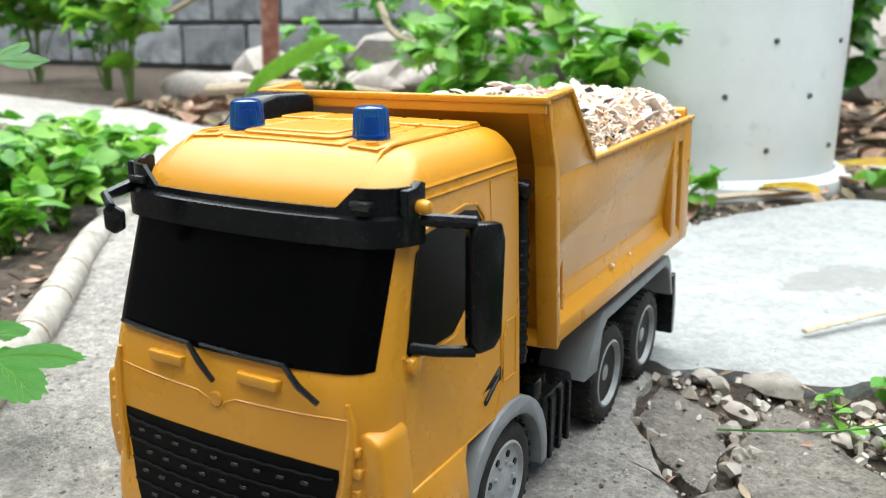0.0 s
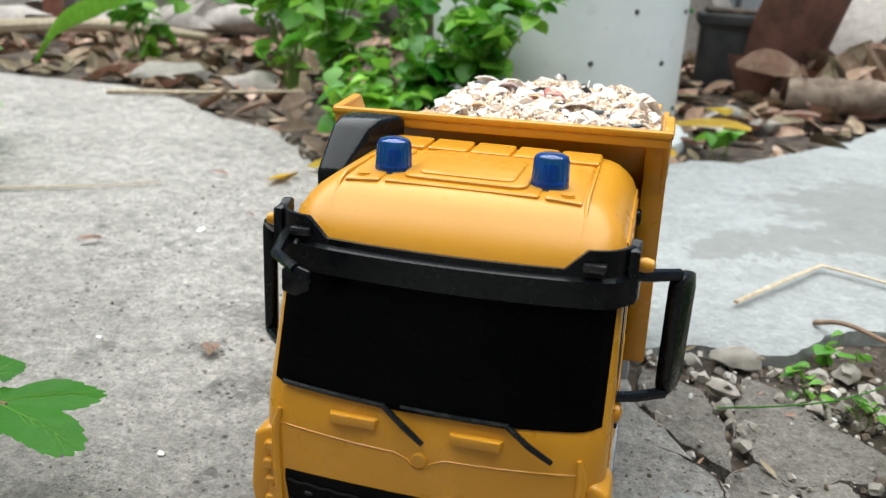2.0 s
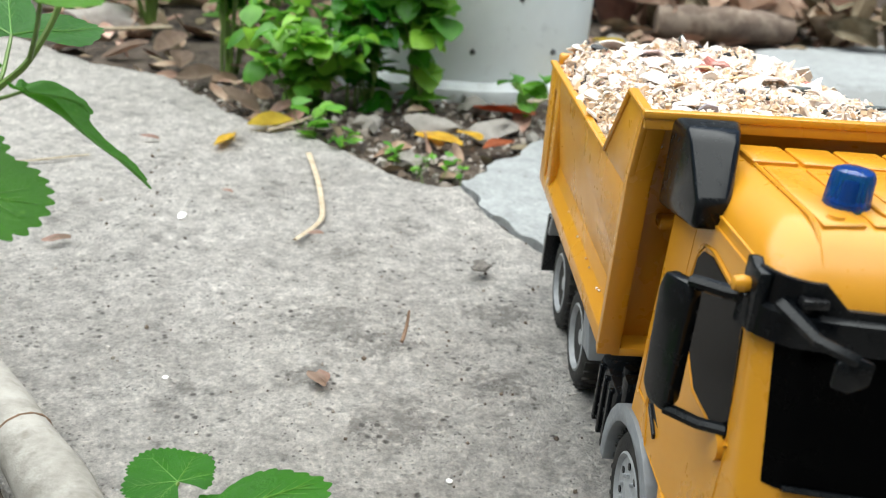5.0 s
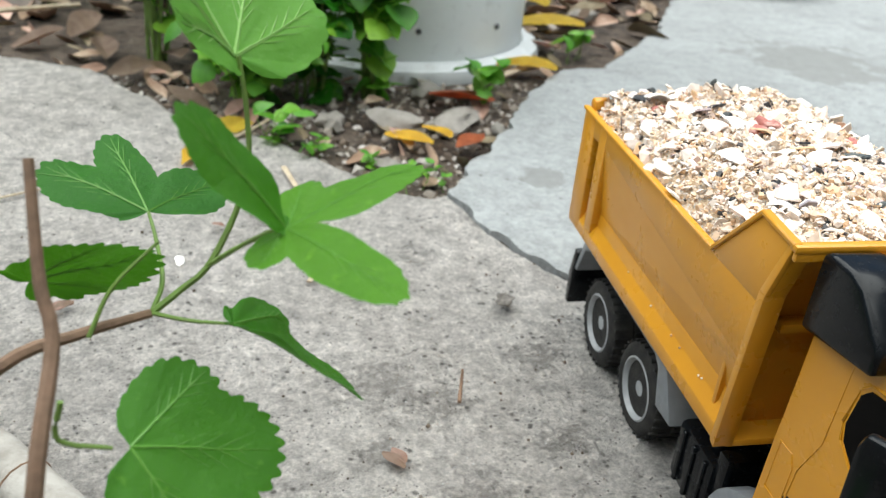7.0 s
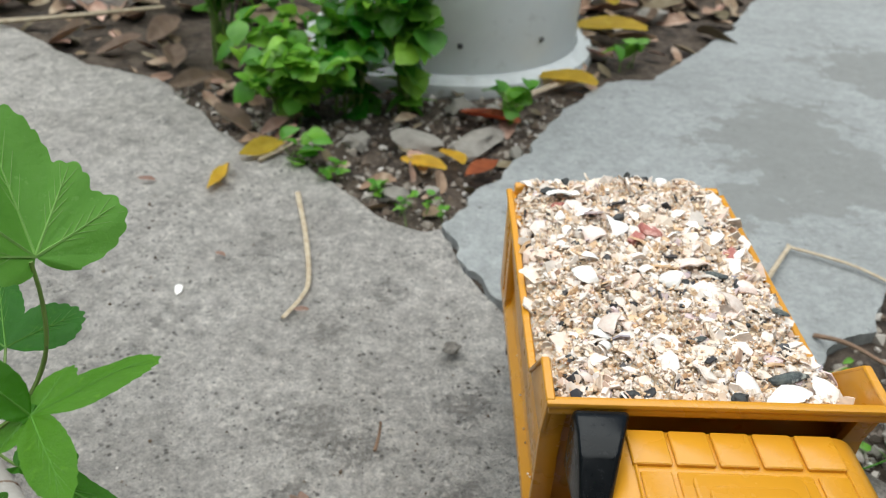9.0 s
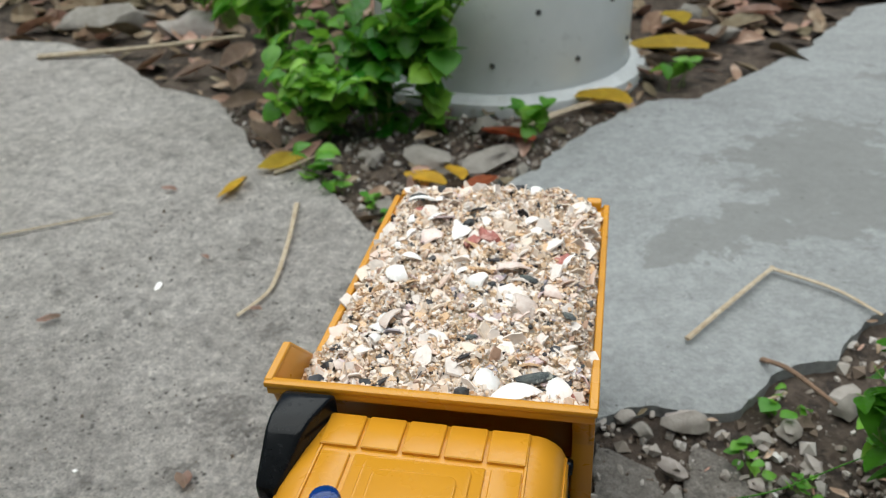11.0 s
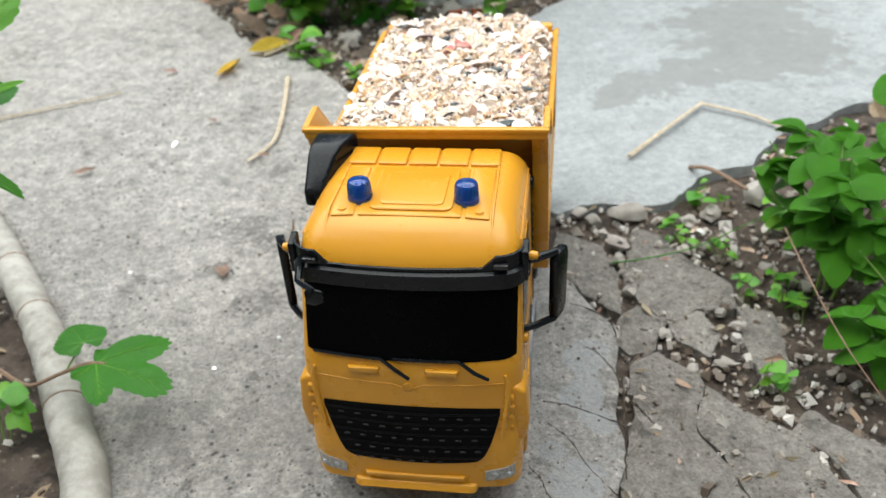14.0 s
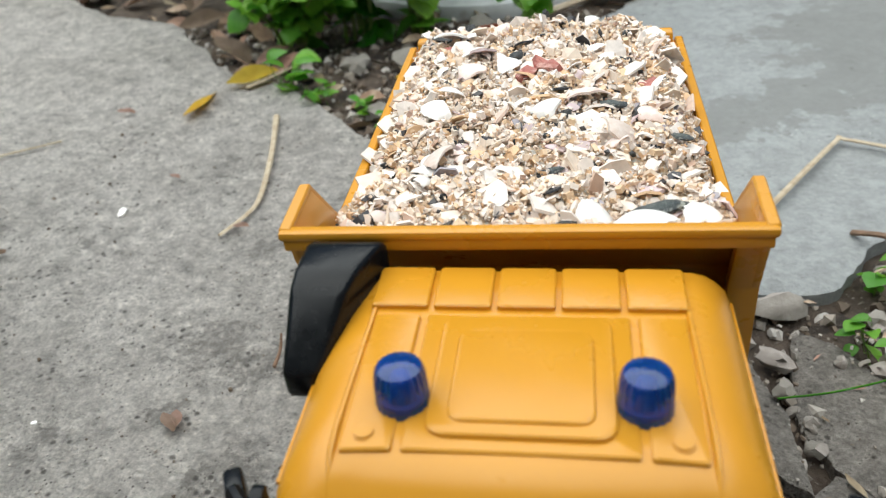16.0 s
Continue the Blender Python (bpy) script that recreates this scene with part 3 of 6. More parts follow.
def roof_plate(x0, x1, y0, y1, up, r=0.002, name="roof_panel"):
    pts = []
    for cx, cy, a0 in ((x1 - r, y1 - r, 0), (x0 + r, y1 - r, 90), (x0 + r, y0 + r, 180), (x1 - r, y0 + r, 270)):
        for k in range(5):
            a = radians(a0 + 22.5 * k)
            pts.append((cx + r * math.cos(a), cy + r * math.sin(a)))
    b = bmesh.new()
    lo = [b.verts.new((x, y, roof_z(x, y) - 0.002)) for x, y in pts]
    mid = [b.verts.new((x, y, roof_z(x, y) + up - 0.0004)) for x, y in pts]
    cx, cy = (x0 + x1) / 2, (y0 + y1) / 2
    top = [b.verts.new((cx + (x - cx) * (1 - 0.0009 / (x1 - x0)), cy + (y - cy) * (1 - 0.0009 / (y1 - y0)), roof_z(x, y) + up)) for x, y in pts]
    n = len(pts)
    for p, q in ((lo, mid), (mid, top)):
        for i in range(n):
            b.faces.new((p[i], p[(i + 1) % n], q[(i + 1) % n], q[i]))
    b.faces.new(top)
    return part(name, b, ORANGE, truck, smooth=35)


for k in range(5):
    x0 = -0.0405 + 0.0163 * k
    roof_plate(x0, x0 + 0.0148, 0.0920, 0.1092, 0.0016, 0.0010, "roof_rib")
for x0, x1 in ((-0.0385, -0.0270), (-0.0250, 0.0250), (0.0270, 0.0385)):
    roof_plate(x0, x1, 0.0435, 0.0890, 0.0011, 0.0008)
roof_plate(-0.0205, 0.0205, 0.0470, 0.0880, 0.0019, 0.0045, "roof_hatch")
roof_plate(-0.0160, 0.0160, 0.0505, 0.0815, 0.0027, 0.0035, "hatch_cover")
for s in (-1, 1):
    part("roof_edge_rib", box(s * 0.0455 - 0.0011, s * 0.0455 + 0.0011, 0.050, 0.106, 0.1595, 0.1638, 0.0010), ORANGE, truck)
    part("roof_boss", lathe([(0.0, 0.0), (0.0021, 0.0), (0.0021, -0.0005), (0.0025, -0.0006), (0.0025, -0.002)], "z", (s * 0.0335, 0.0480, 0.1672), 18), ORANGE, truck)
    b = lathe([(0.0064, 0.0), (0.0062, 0.0015), (0.0058, 0.0096), (0.0052, 0.0111), (0.0036, 0.0118), (0.0, 0.0120)], "z", (s * 0.0265, 0.0580, 0.1655), 40, ribs=1, rib=-0.05)
    beacon = part("beacon", b, BLUE, truck, "ribbed clear blue beacon")
    b = lathe([(0.0034, 0.0003), (0.0034, 0.0022), (0.0020, 0.0026), (0.0018, 0.0070), (0.0012, 0.0080), (0.0, 0.0083)], "z", (s * 0.0265, 0.0580, 0.1655), 20)
    part("lamp_core", b, GREY, beacon, "grey lamp core inside the blue cap")
    # groove ridges that run from the back of the roof down to the visor
    way = [(s * (0.0402 - 0.0010 * k / 14), 0.0325 + 0.0055 * k) for k in range(15)]
    part("roof_ridge", tube([(x, y, roof_z(x, y) + 0.0001) for x, y in way], 0.0007, 6), ORANGE, truck)

# sun visor
def visor_ring(z, out, ys=0.040):
    w, f, _ = cab_cut(z)
    ring = [(x, y) for x, y in cab_ring(z) if y < ys]
    pts = []
    for x, y in ring:
        nx_, ny_ = (x / w) ** 5, -(1 - abs(x / w) ** 6) - 0.05
        ln = math.hypot(nx_, ny_)
        pts.append((x + out * nx_ / ln, y + out * ny_ / ln))
    return pts


def visor_top(x):
    a = abs(x)
    return 0.1512 if a < 0.0385 else 0.1512 + 0.0062 * min(1, (a - 0.0385) / 0.003)


b = bmesh.new()
loops = []
lowr, midr = visor_ring(0.1440, 0.0022), visor_ring(0.1440, 0.0042)
inn, inner = visor_ring(0.1440, -0.0010), visor_ring(0.1440, 0.0008)
for ring, zf in ((inn, lambda x: 0.1408), (midr, lambda x: 0.1402), (midr, lambda x: 0.1484), (lowr, lambda x: 0.1492), (lowr, visor_top), (inner, visor_top), (inner, lambda x: 0.1430)):
    loops.append([b.verts.new((x, y, zf(x))) for x, y in ring])
for r0, r1 in zip(loops, loops[1:]):
    for i in range(len(r0) - 1):
        b.faces.new((r0[i], r0[i + 1], r1[i + 1], r1[i]))
for e in (0, -1):
    b.faces.new([lp[e] for lp in loops[1:]])
visor = part("sun_visor", b, BLACK, truck, "black plastic sun visor wrapped round the cab", smooth=30)
for s in (-1, 1):
    part("visor_fin", prism([(0.0300, 0.1402), (0.0400, 0.1402), (0.0402, 0.1580), (0.0375, 0.1586), (0.0350, 0.1572), (0.0300, 0.1570)], "x", s * 0.0545, s * 0.0578, 0.0008), BLACK, visor)
    part("visor_slot", box(s * 0.0455 - 0.0034, s * 0.0455 + 0.0034, front(0.0455, 0.1440, 0.0042), front(0.0455, 0.1440, 0.0), 0.1512, 0.1538, 0.0007), GREYDASH, visor)
    part("marker_lamp", lathe([(0.0, 0.0032), (0.0018, 0.0024), (0.0024, 0.0), (0.0018, -0.0024), (0.0, -0.0032)], "x", (s * 0.0594, 0.0355, 0.1515), 14), ORANGE, truck)
b = bmesh.new()
tube([(-0.0515, front(-0.05, 0.146, 0.002), 0.1500), (-0.0485, 0.0125, 0.1485), (-0.0405, 0.0080, 0.1462)], [0.0022, 0.0017, 0.0017], 6, b)
prism([(-0.0450, 0.1455), (-0.0405, 0.1470), (-0.0358, 0.1455), (-0.0360, 0.1395), (-0.0405, 0.1372), (-0.0450, 0.1385)], "y", 0.0080, 0.0098, 0.0008, 2, b)
part("kerb_mirror", b, BLACK, truck, "small black kerb mirror")

# doors, windows, mirrors
def side_x(z):
    return cab_cut(z)[0]


def side_plate(points, s, out, depth, mat, name, parent, label="", bev=0.0004):
    b = bmesh.new()
    a = [b.verts.new((s * (side_x(z) + out), y, z)) for y, z in points]
    c = [b.verts.new((s * (side_x(z) - depth), y, z)) for y, z in points]
    n = len(points)
    b.faces.new(a)
    b.faces.new(c)
    for i in range(n):
        b.faces.new((a[i], a[(i + 1) % n], c[(i + 1) % n], c[i]))
    return part(name, b, mat, parent, label, smooth=0)


for s in (-1, 1):
    side_plate([(0.0310, 0.1075), (0.0340, 0.1040), (0.0600, 0.1040), (0.0660, 0.1080), (0.0810, 0.1190), (0.0830, 0.1250), (0.0815, 0.1380), (0.0780, 0.1420), (0.0700, 0.1435), (0.0425, 0.1405), (0.0385, 0.1360)], s, 0.0004, 0.002, GLASSBLACK, "side_window", truck, "dark side window")
    frame_pts = [(0.0295, 0.1060), (0.0330, 0.1025), (0.0610, 0.1025), (0.0670, 0.1068), (0.0825, 0.1180), (0.0848, 0.1245), (0.0830, 0.1392), (0.0785, 0.1438), (0.0700, 0.1452), (0.0425, 0.1422)]
    part("window_surround", tube([(s * (side_x(z) + 0.0001), y, z) for y, z in frame_pts], 0.0006, 5), ORANGE, truck)
    door_seam = [(0.0400, 0.1385), (0.0300, 0.104), (0.0292, 0.0605)]
    part("door_seam", tube([(s * (side_x(z) + 0.00005), y, z) for y, z in door_seam], 0.0004, 5), ORANGE, truck)
    seam2 = [(0.0890, 0.150), (0.0895, 0.110), (0.0960, 0.092), (0.0970, 0.072), (0.0900, 0.0605)]
    part("door_seam", tube([(s * (side_x(z) + 0.00005), y, z) for y, z in seam2], 0.0004, 5), ORANGE, truck)
    hatch = [(0.0985, 0.0720), (0.1090, 0.0720), (0.1090, 0.0950), (0.1010, 0.0950), (0.0985, 0.0900)]
    part("side_hatch", tube([(s * (side_x(z) + 0.00005), y, z) for y, z in hatch + hatch[:1]], 0.0004, 5), ORANGE, truck)
    part("side_moulding", prism([(0.046, 0.0925), (0.090, 0.0935), (0.100, 0.1030), (0.101, 0.0995), (0.092, 0.0905), (0.046, 0.0900)], "x", s * 0.0540, s * 0.0552, 0.0004), ORANGE, truck)
    for z in (0.1515, 0.1548):
        part("gutter", tube([(s * (side_x(z) + 0.0001), 0.043 + 0.0085 * i, z) for i in range(9)], 0.0006, 5), ORANGE, truck)
    handle = part("door_handle", prism([(0.0765, 0.0665), (0.0805, 0.0640), (0.0970, 0.0705), (0.1000, 0.0765), (0.0955, 0.0800), (0.0800, 0.0735)], "x", s * 0.0535, s * 0.0560, 0.0007), BLACK, truck, "recessed black door handle")
    part("grip", prism([(0.0825, 0.0685), (0.0925, 0.0745), (0.0930, 0.0765), (0.0825, 0.0705)], "x", s * 0.0555, s * 0.0572, 0.0004), BLACK, handle)
    part("hinge_knob", lathe([(0.0, 0.0050), (0.0030, 0.0040), (0.0042, 0.0), (0.0042, -0.004)], "x", (s * 0.0535, 0.0345, 0.1020), 14), ORANGE, truck)
    # mirror: two arms and a tall housing
    mx = 0.0690 if s > 0 else 0.0665
    b = prism([(0.0000, 0.1085), (0.0020, 0.1040), (0.0090, 0.1045), (0.0120, 0.1085), (0.0130, 0.1395), (0.0115, 0.1448), (0.0020, 0.1455), (0.0, 0.1420)], "x", -0.0024, 0.0024, 0.0012)
    bmesh.ops.rotate(b, matrix=Matrix.Rotation(-s * radians(24), 3, "Z"), verts=b.verts)
    bmesh.ops.translate(b, vec=(s * mx, 0.0455, 0), verts=b.verts)
    mirror = part("mirror", b, BLACK, truck, "tall black wing mirror on two arms")
    part("mirror_arm", tube([(s * 0.0545, 0.0345, 0.1478), (s * 0.0610, 0.0400, 0.1468), (s * (mx + 0.0012), 0.0480, 0.1455)], [0.0018, 0.0021, 0.0020], 8), BLACK, mirror)
    part("mirror_arm", tube([(s * (mx + 0.0012), 0.0475, 0.1048), (s * 0.0610, 0.0390, 0.1060), (s * 0.0545, 0.0335, 0.1078)], [0.0020, 0.0019, 0.0018], 8), BLACK, mirror)

# lower cab skirt, wheel arches
for s in (-1, 1):
    arch = []
    for k in range(15):
        a = radians(-8 + 196 * k / 14)
        arch.append((0.1030 + 0.0375 * math.cos(a), 0.0255 + 0.0365 * math.sin(a)))
    inner = []
    for k in range(15):
        a = radians(188 - 196 * k / 14)
        inner.append((0.1030 + 0.0310 * math.cos(a), 0.0245 + 0.0300 * math.sin(a)))
    part("wheel_arch", prism(arch + inner, "x", s * 0.0470, s * 0.0580, 0.0010), GREY, truck, "grey plastic wheel arch")
    part("skirt", prism([(0.030, 0.0605), (0.066, 0.0605), (0.0700, 0.040), (0.067, 0.022), (0.030, 0.022)], "x", s * 0.050, s * 0.0575, 0.0016), ORANGE, truck)

# chassis
b = box(-0.026, 0.026, 0.030, 0.338, 0.032, 0.060, 0.002)
box(-0.048, 0.048, 0.068, 0.114, 0.040, 0.0595, 0.002, bm=b)
box(-0.040, 0.040, 0.010, 0.066, 0.018, 0.050, 0.003, bm=b)
chassis = part("chassis", b, BLACK, truck, "black plastic chassis")
for y in (0.1030, 0.2290, 0.2930):
    part("axle", lathe([(0.003, -0.048), (0.003, 0.048)], "x", (0, y, 0.0258), 12), BLACK, chassis)
for s in (-1, 1):
    tank = part("side_tank", box(s * 0.028, s * 0.053, 0.1475, 0.1830, 0.0110, 0.0450, 0.0035) if s > 0 else box(-0.053, -0.028, 0.1475, 0.1830, 0.0110, 0.0450, 0.0035), BLACK, truck, "black ribbed side tank")
    for k in range(3):
        part("rib", box(s * 0.0533 - 0.0012, s * 0.0533 + 0.0012, 0.1520 + 0.0105 * k, 0.1550 + 0.0105 * k, 0.013, 0.043, 0.0006, 1), BLACK, tank)
    part("tank_cap", lathe([(0.0, 0.004), (0.0035, 0.0035), (0.0040, 0.0), (0.0040, -0.004)], "z", (s * 0.044, 0.1600, 0.0470), 14), BLACK, tank)
    part("battery_box", box(min(s * 0.03, s * 0.051), max(s * 0.03, s * 0.051), 0.1405, 0.1500, 0.030, 0.0540, 0.002), BLACK, truck)

# rear mudguards and flaps
for s in (-1, 1):
    outer = [(0.1810, 0.0400), (0.1990, 0.0390), (0.2050, 0.0580), (0.2110, 0.0620), (0.3150, 0.0630), (0.3230, 0.0590), (0.3320, 0.0400), (0.3360, 0.0400), (0.3270, 0.0625), (0.3200, 0.0685), (0.2040, 0.0685), (0.1950, 0.0620)]
    part("mudguard", prism(outer, "x", s * 0.0340, s * 0.0590, 0.0009), GREY, truck, "long grey plastic mudguard over twin axles")
    part("mud_flap", prism([(0.3330, 0.0520), (0.3385, 0.0530), (0.3430, 0.0340), (0.3420, 0.0130), (0.3370, 0.0130), (0.3360, 0.0340)], "x", s * 0.0330, s * 0.0595, 0.0008), BLACK, truck, "black mud flap")


def wheel(y, s, dual):
    x0, x1 = (0.0300 if dual else 0.0370), 0.0555
    hub = empty("wheel", pose(0, 0, 0), "", "")
    hub.parent = truck
    w = x1 - x0
    prof = [(0.0175, x0), (0.0235, x0 + 0.0003), (0.0255, x0 + 0.0020), (0.0262, x0 + 0.0045), (0.0262, x0 + w * 0.48), (0.0250, x0 + w * 0.5), (0.0262, x0 + w * 0.52), (0.0262, x1 - 0.0045), (0.0255, x1 - 0.0020), (0.0238, x1 - 0.0004), (0.0205, x1 + 0.0002), (0.0180, x1 - 0.0002), (0.0174, x1 - 0.0025)]
    tyre = part("tyre", lathe([(r, s * h) for r, h in prof], "x", (0, y, 0.0260), 44), TYRE, hub, "worn black rubber tyre")
    for k in range(30):
        a = 2 * math.pi * k / 30
        bb = box(s * (x0 + w * 0.30) - w * 0.17, s * (x0 + w * 0.30) + w * 0.17, -0.0009, 0.0009, 0.0255, 0.0267)
        box(s * (x1 - w * 0.20) - w * 0.16, s * (x1 - w * 0.20) + w * 0.16, 0.0012, 0.0030, 0.0255, 0.0267, bm=bb)
        bmesh.ops.rotate(bb, matrix=Matrix.Rotation(a, 3, "X"), verts=bb.verts)
        bmesh.ops.translate(bb, vec=(0, y, 0.0260), verts=bb.verts)
        part("tread_block", bb, TYRE, tyre, smooth=0)
    dish = 0.0060 if dual else 0.0015
    rim_prof = [(0.0176, x1 - 0.006), (0.0178, x1 - 0.0002), (0.0168, x1 + 0.0002), (0.0156, x1 - 0.0015), (0.0140, x1 - dish), (0.0100, x1 - dish * 0.9), (0.0085, x1 - dish * 0.8), (0.0060, x1 - dish * 0.7), (0.0055, x1 - dish * 0.5), (0.0040, x1 - dish * 0.4), (0.0, x1 - dish * 0.38)]
    rim = part("rim", lathe([(r, s * h) for r, h in rim_prof], "x", (0, y, 0.0260), 36), RIM, hub, "silver-grey plastic rim with bolts")
    for k in range(10):
        a = 2 * math.pi * k / 10
        c = (s * (x1 - dish * 0.85), y + 0.0088 * math.cos(a), 0.0260 + 0.0088 * math.sin(a))
        part("bolt", lathe([(0.0009, 0.0), (0.0008, s * 0.0014), (0.0, s * 0.0016)], "x", c, 6), RIM, rim)
    for k in range(8):
        a = 2 * math.pi * (k + 0.5) / 8
        c = (s * (x1 - dish), y + 0.0121 * math.cos(a), 0.0260 + 0.0121 * math.sin(a))
        part("hand_hole", lathe([(0.0, s * 0.0007), (0.0015, s * 0.0006), (0.0016, -s * 0.001)], "x", c, 8), BLACK, rim)


for s in (-1, 1):
    wheel(0.1030, s, False)
    wheel(0.2290, s, True)
    wheel(0.2930, s, True)

# air intake behind the cab
b = prism([(0.0745, 0.1500), (0.1130, 0.1440), (0.1130, 0.1738), (0.1090, 0.1756), (0.0965, 0.1756), (0.0905, 0.1736), (0.0740, 0.1590)], "x", -0.0615, -0.0420, 0.0022, 3)
for v in b.verts:
    if v.co.x > -0.052:
        v.co.x += (v.co.y - 0.0935) / 0.039 * 0.0125 - 0.0030
intake = part("air_intake", b, BLACK, truck, "black plastic air intake beside the cab roof")
part("cap_stud", lathe([(0.0, 0.0006), (0.0016, 0.0004), (0.0018, -0.001)], "z", (-0.052, 0.1005, 0.1738), 12), BLACK, intake)
# tipping ram
b = lathe([(0.0032, 0.0), (0.0032, 0.054), (0.0024, 0.056), (0.0024, 0.066)], "z", (0.0525, 0.1195, 0.072), 16)
ram = part("tipping_ram", b, BLACK, truck, "black ribbed tipping ram")
for k in range(9):
    part("collar", lathe([(0.0032, 0.0), (0.0037, 0.0006), (0.0037, 0.0022), (0.0032, 0.0028)], "z", (0.0525, 0.1195, 0.075 + 0.0056 * k), 14), BLACK, ram)
part("ram_eye", lathe([(0.0, 0.004), (0.0030, 0.0036), (0.0040, 0.002), (0.0040, -0.002), (0.0030, -0.0036), (0.0, -0.004)], "x", (0.0525, 0.1195, 0.1420), 16), BLACK, ram)

# ---- tipper body ----
bed = empty("tipper_body", pose(-0.001, 0, 0, 0, -0.75, 0), "", "")
bed.parent = truck
HW = 0.0665
for s in (-1, 1):
    # flat upper band with a slanting crease, and a panel that leans in from it down to the ledge
    part("upper_band", prism([(0.1275, 0.1476), (0.3000, 0.1476), (0.3000, 0.1385), (0.1310, 0.1185)], "x", s * (HW - 0.0022), s * HW, 0.0004), ORANGE, bed)
    b = bmesh.new()
    outer = [(HW - 0.0002, 0.1305, 0.1190), (HW - 0.0002, 0.3010, 0.1390), (0.0615, 0.3010, 0.0975), (0.0615, 0.1305, 0.0975)]
    one = [b.verts.new((s * x, y, z)) for x, y, z in outer]
    two = [b.verts.new((s * (x - 0.0018), y, z)) for x, y, z in outer]
    b.faces.new(one)
    b.faces.new(two)
    for i in range(4):
        b.faces.new((one[i], one[(i + 1) % 4], two[(i + 1) % 4], two[i]))
    part("side_panel", b, ORANGE, bed, smooth=0)
    part("wing", prism([(0.1160, 0.1752), (0.1385, 0.1768), (0.1668, 0.1470), (0.1668, 0.1455), (0.1275, 0.1455), (0.1245, 0.1500)], "x", s * (HW - 0.0024), s * (HW + 0.0002), 0.0006), ORANGE, bed)
    part("ledge", prism([(s * 0.0600, 0.1010), (s * 0.0618, 0.0970), (s * 0.0625, 0.0900), (s * HW, 0.0840), (s * HW, 0.0765), (s * 0.0600, 0.0765)], "y", 0.1310, 0.3360, 0.0007), ORANGE, bed)
    part("front_post", prism([(0.1165, 0.1742), (0.1200, 0.1742), (0.1288, 0.1500), (0.1335, 0.0760), (0.1298, 0.0745), (0.1247, 0.1495)], "x", s * 0.0580, s * (HW + 0.0004), 0.0005), ORANGE, bed)
    part("post", prism([(0.2960, 0.1480), (0.3070, 0.1480), (0.3090, 0.0840), (0.2990, 0.0840)], "x", s * 0.0605, s * (HW + 0.0001), 0.0008), ORANGE, bed)
    part("post", prism([(0.3160, 0.1483), (0.3345, 0.1483), (0.3365, 0.0780), (0.3180, 0.0780)], "x", s * 0.0605, s * (HW + 0.0001), 0.0008), ORANGE, bed)
    part("top_band", prism([(0.2950, 0.1478), (0.3345, 0.1480), (0.3345, 0.1370), (0.2950, 0.1370)], "x", s * 0.0605, s * (HW - 0.0001), 0.0005), ORANGE, bed)
    rim_path = [(0.1160, 0.1757), (0.1385, 0.1773), (0.1665, 0.1474), (0.3345, 0.1487)]
    b = bmesh.new()
    for (y0, z0), (y1, z1) in zip(rim_path, rim_path[1:]):
        L = math.hypot(y1 - y0, z1 - z0)
        bb = box(s * (HW - 0.0005) - 0.0019, s * (HW - 0.0005) + 0.0019, -0.0006, L + 0.0006, -0.0011, 0.0011, 0.0006, 1)
        bmesh.ops.rotate(bb, matrix=Matrix.Rotation(math.atan2(z1 - z0, y1 - y0), 3, "X"), verts=bb.verts)
        bmesh.ops.translate(bb, vec=(0, y0, z0), verts=bb.verts)
        join(b, bb)
    part("rim", b, ORANGE, bed)
# front wall with its lip, tailgate, floor
part("front_wall", prism([(0.1392, 0.1480), (0.1158, 0.1738), (0.1188, 0.1745), (0.1418, 0.1490), (0.1438, 0.0775), (0.1412, 0.0770)], "x", -HW + 0.0024, HW - 0.0024, 0.0005), ORANGE, bed)
part("front_lip", box(-HW - 0.0012, HW + 0.0012, 0.1135, 0.1180, 0.1735, 0.1764, 0.0009), ORANGE, bed)
part("lip_fold", box(-HW - 0.0002, HW + 0.0002, 0.1142, 0.1165, 0.1700, 0.1738, 0.0005), ORANGE, bed)
part("tailgate", prism([(0.3325, 0.0780), (0.3355, 0.0780), (0.3340, 0.1485), (0.3310, 0.1485)], "x", -0.0640, 0.0640, 0.0008), ORANGE, bed)
for s in (-1, 1):
    part("tailgate_hinge", prism([(0.3290, 0.1470), (0.3370, 0.1470), (0.3375, 0.1520), (0.3350, 0.1545), (0.3300, 0.1535)], "x", s * 0.0540, s * 0.0630, 0.0012), ORANGE, bed)
part("floor_panel", box(-0.061, 0.061, 0.1300, 0.3340, 0.0740, 0.0775, 0.0005), ORANGE, bed)
part("subframe", box(-0.030, 0.030, 0.1350, 0.3300, 0.0600, 0.0740, 0.001), BLACK, truck)
part("cross_member", box(-0.050, 0.050, 0.1330, 0.1400, 0.1270, 0.1315, 0.001), ORANGE, bed)


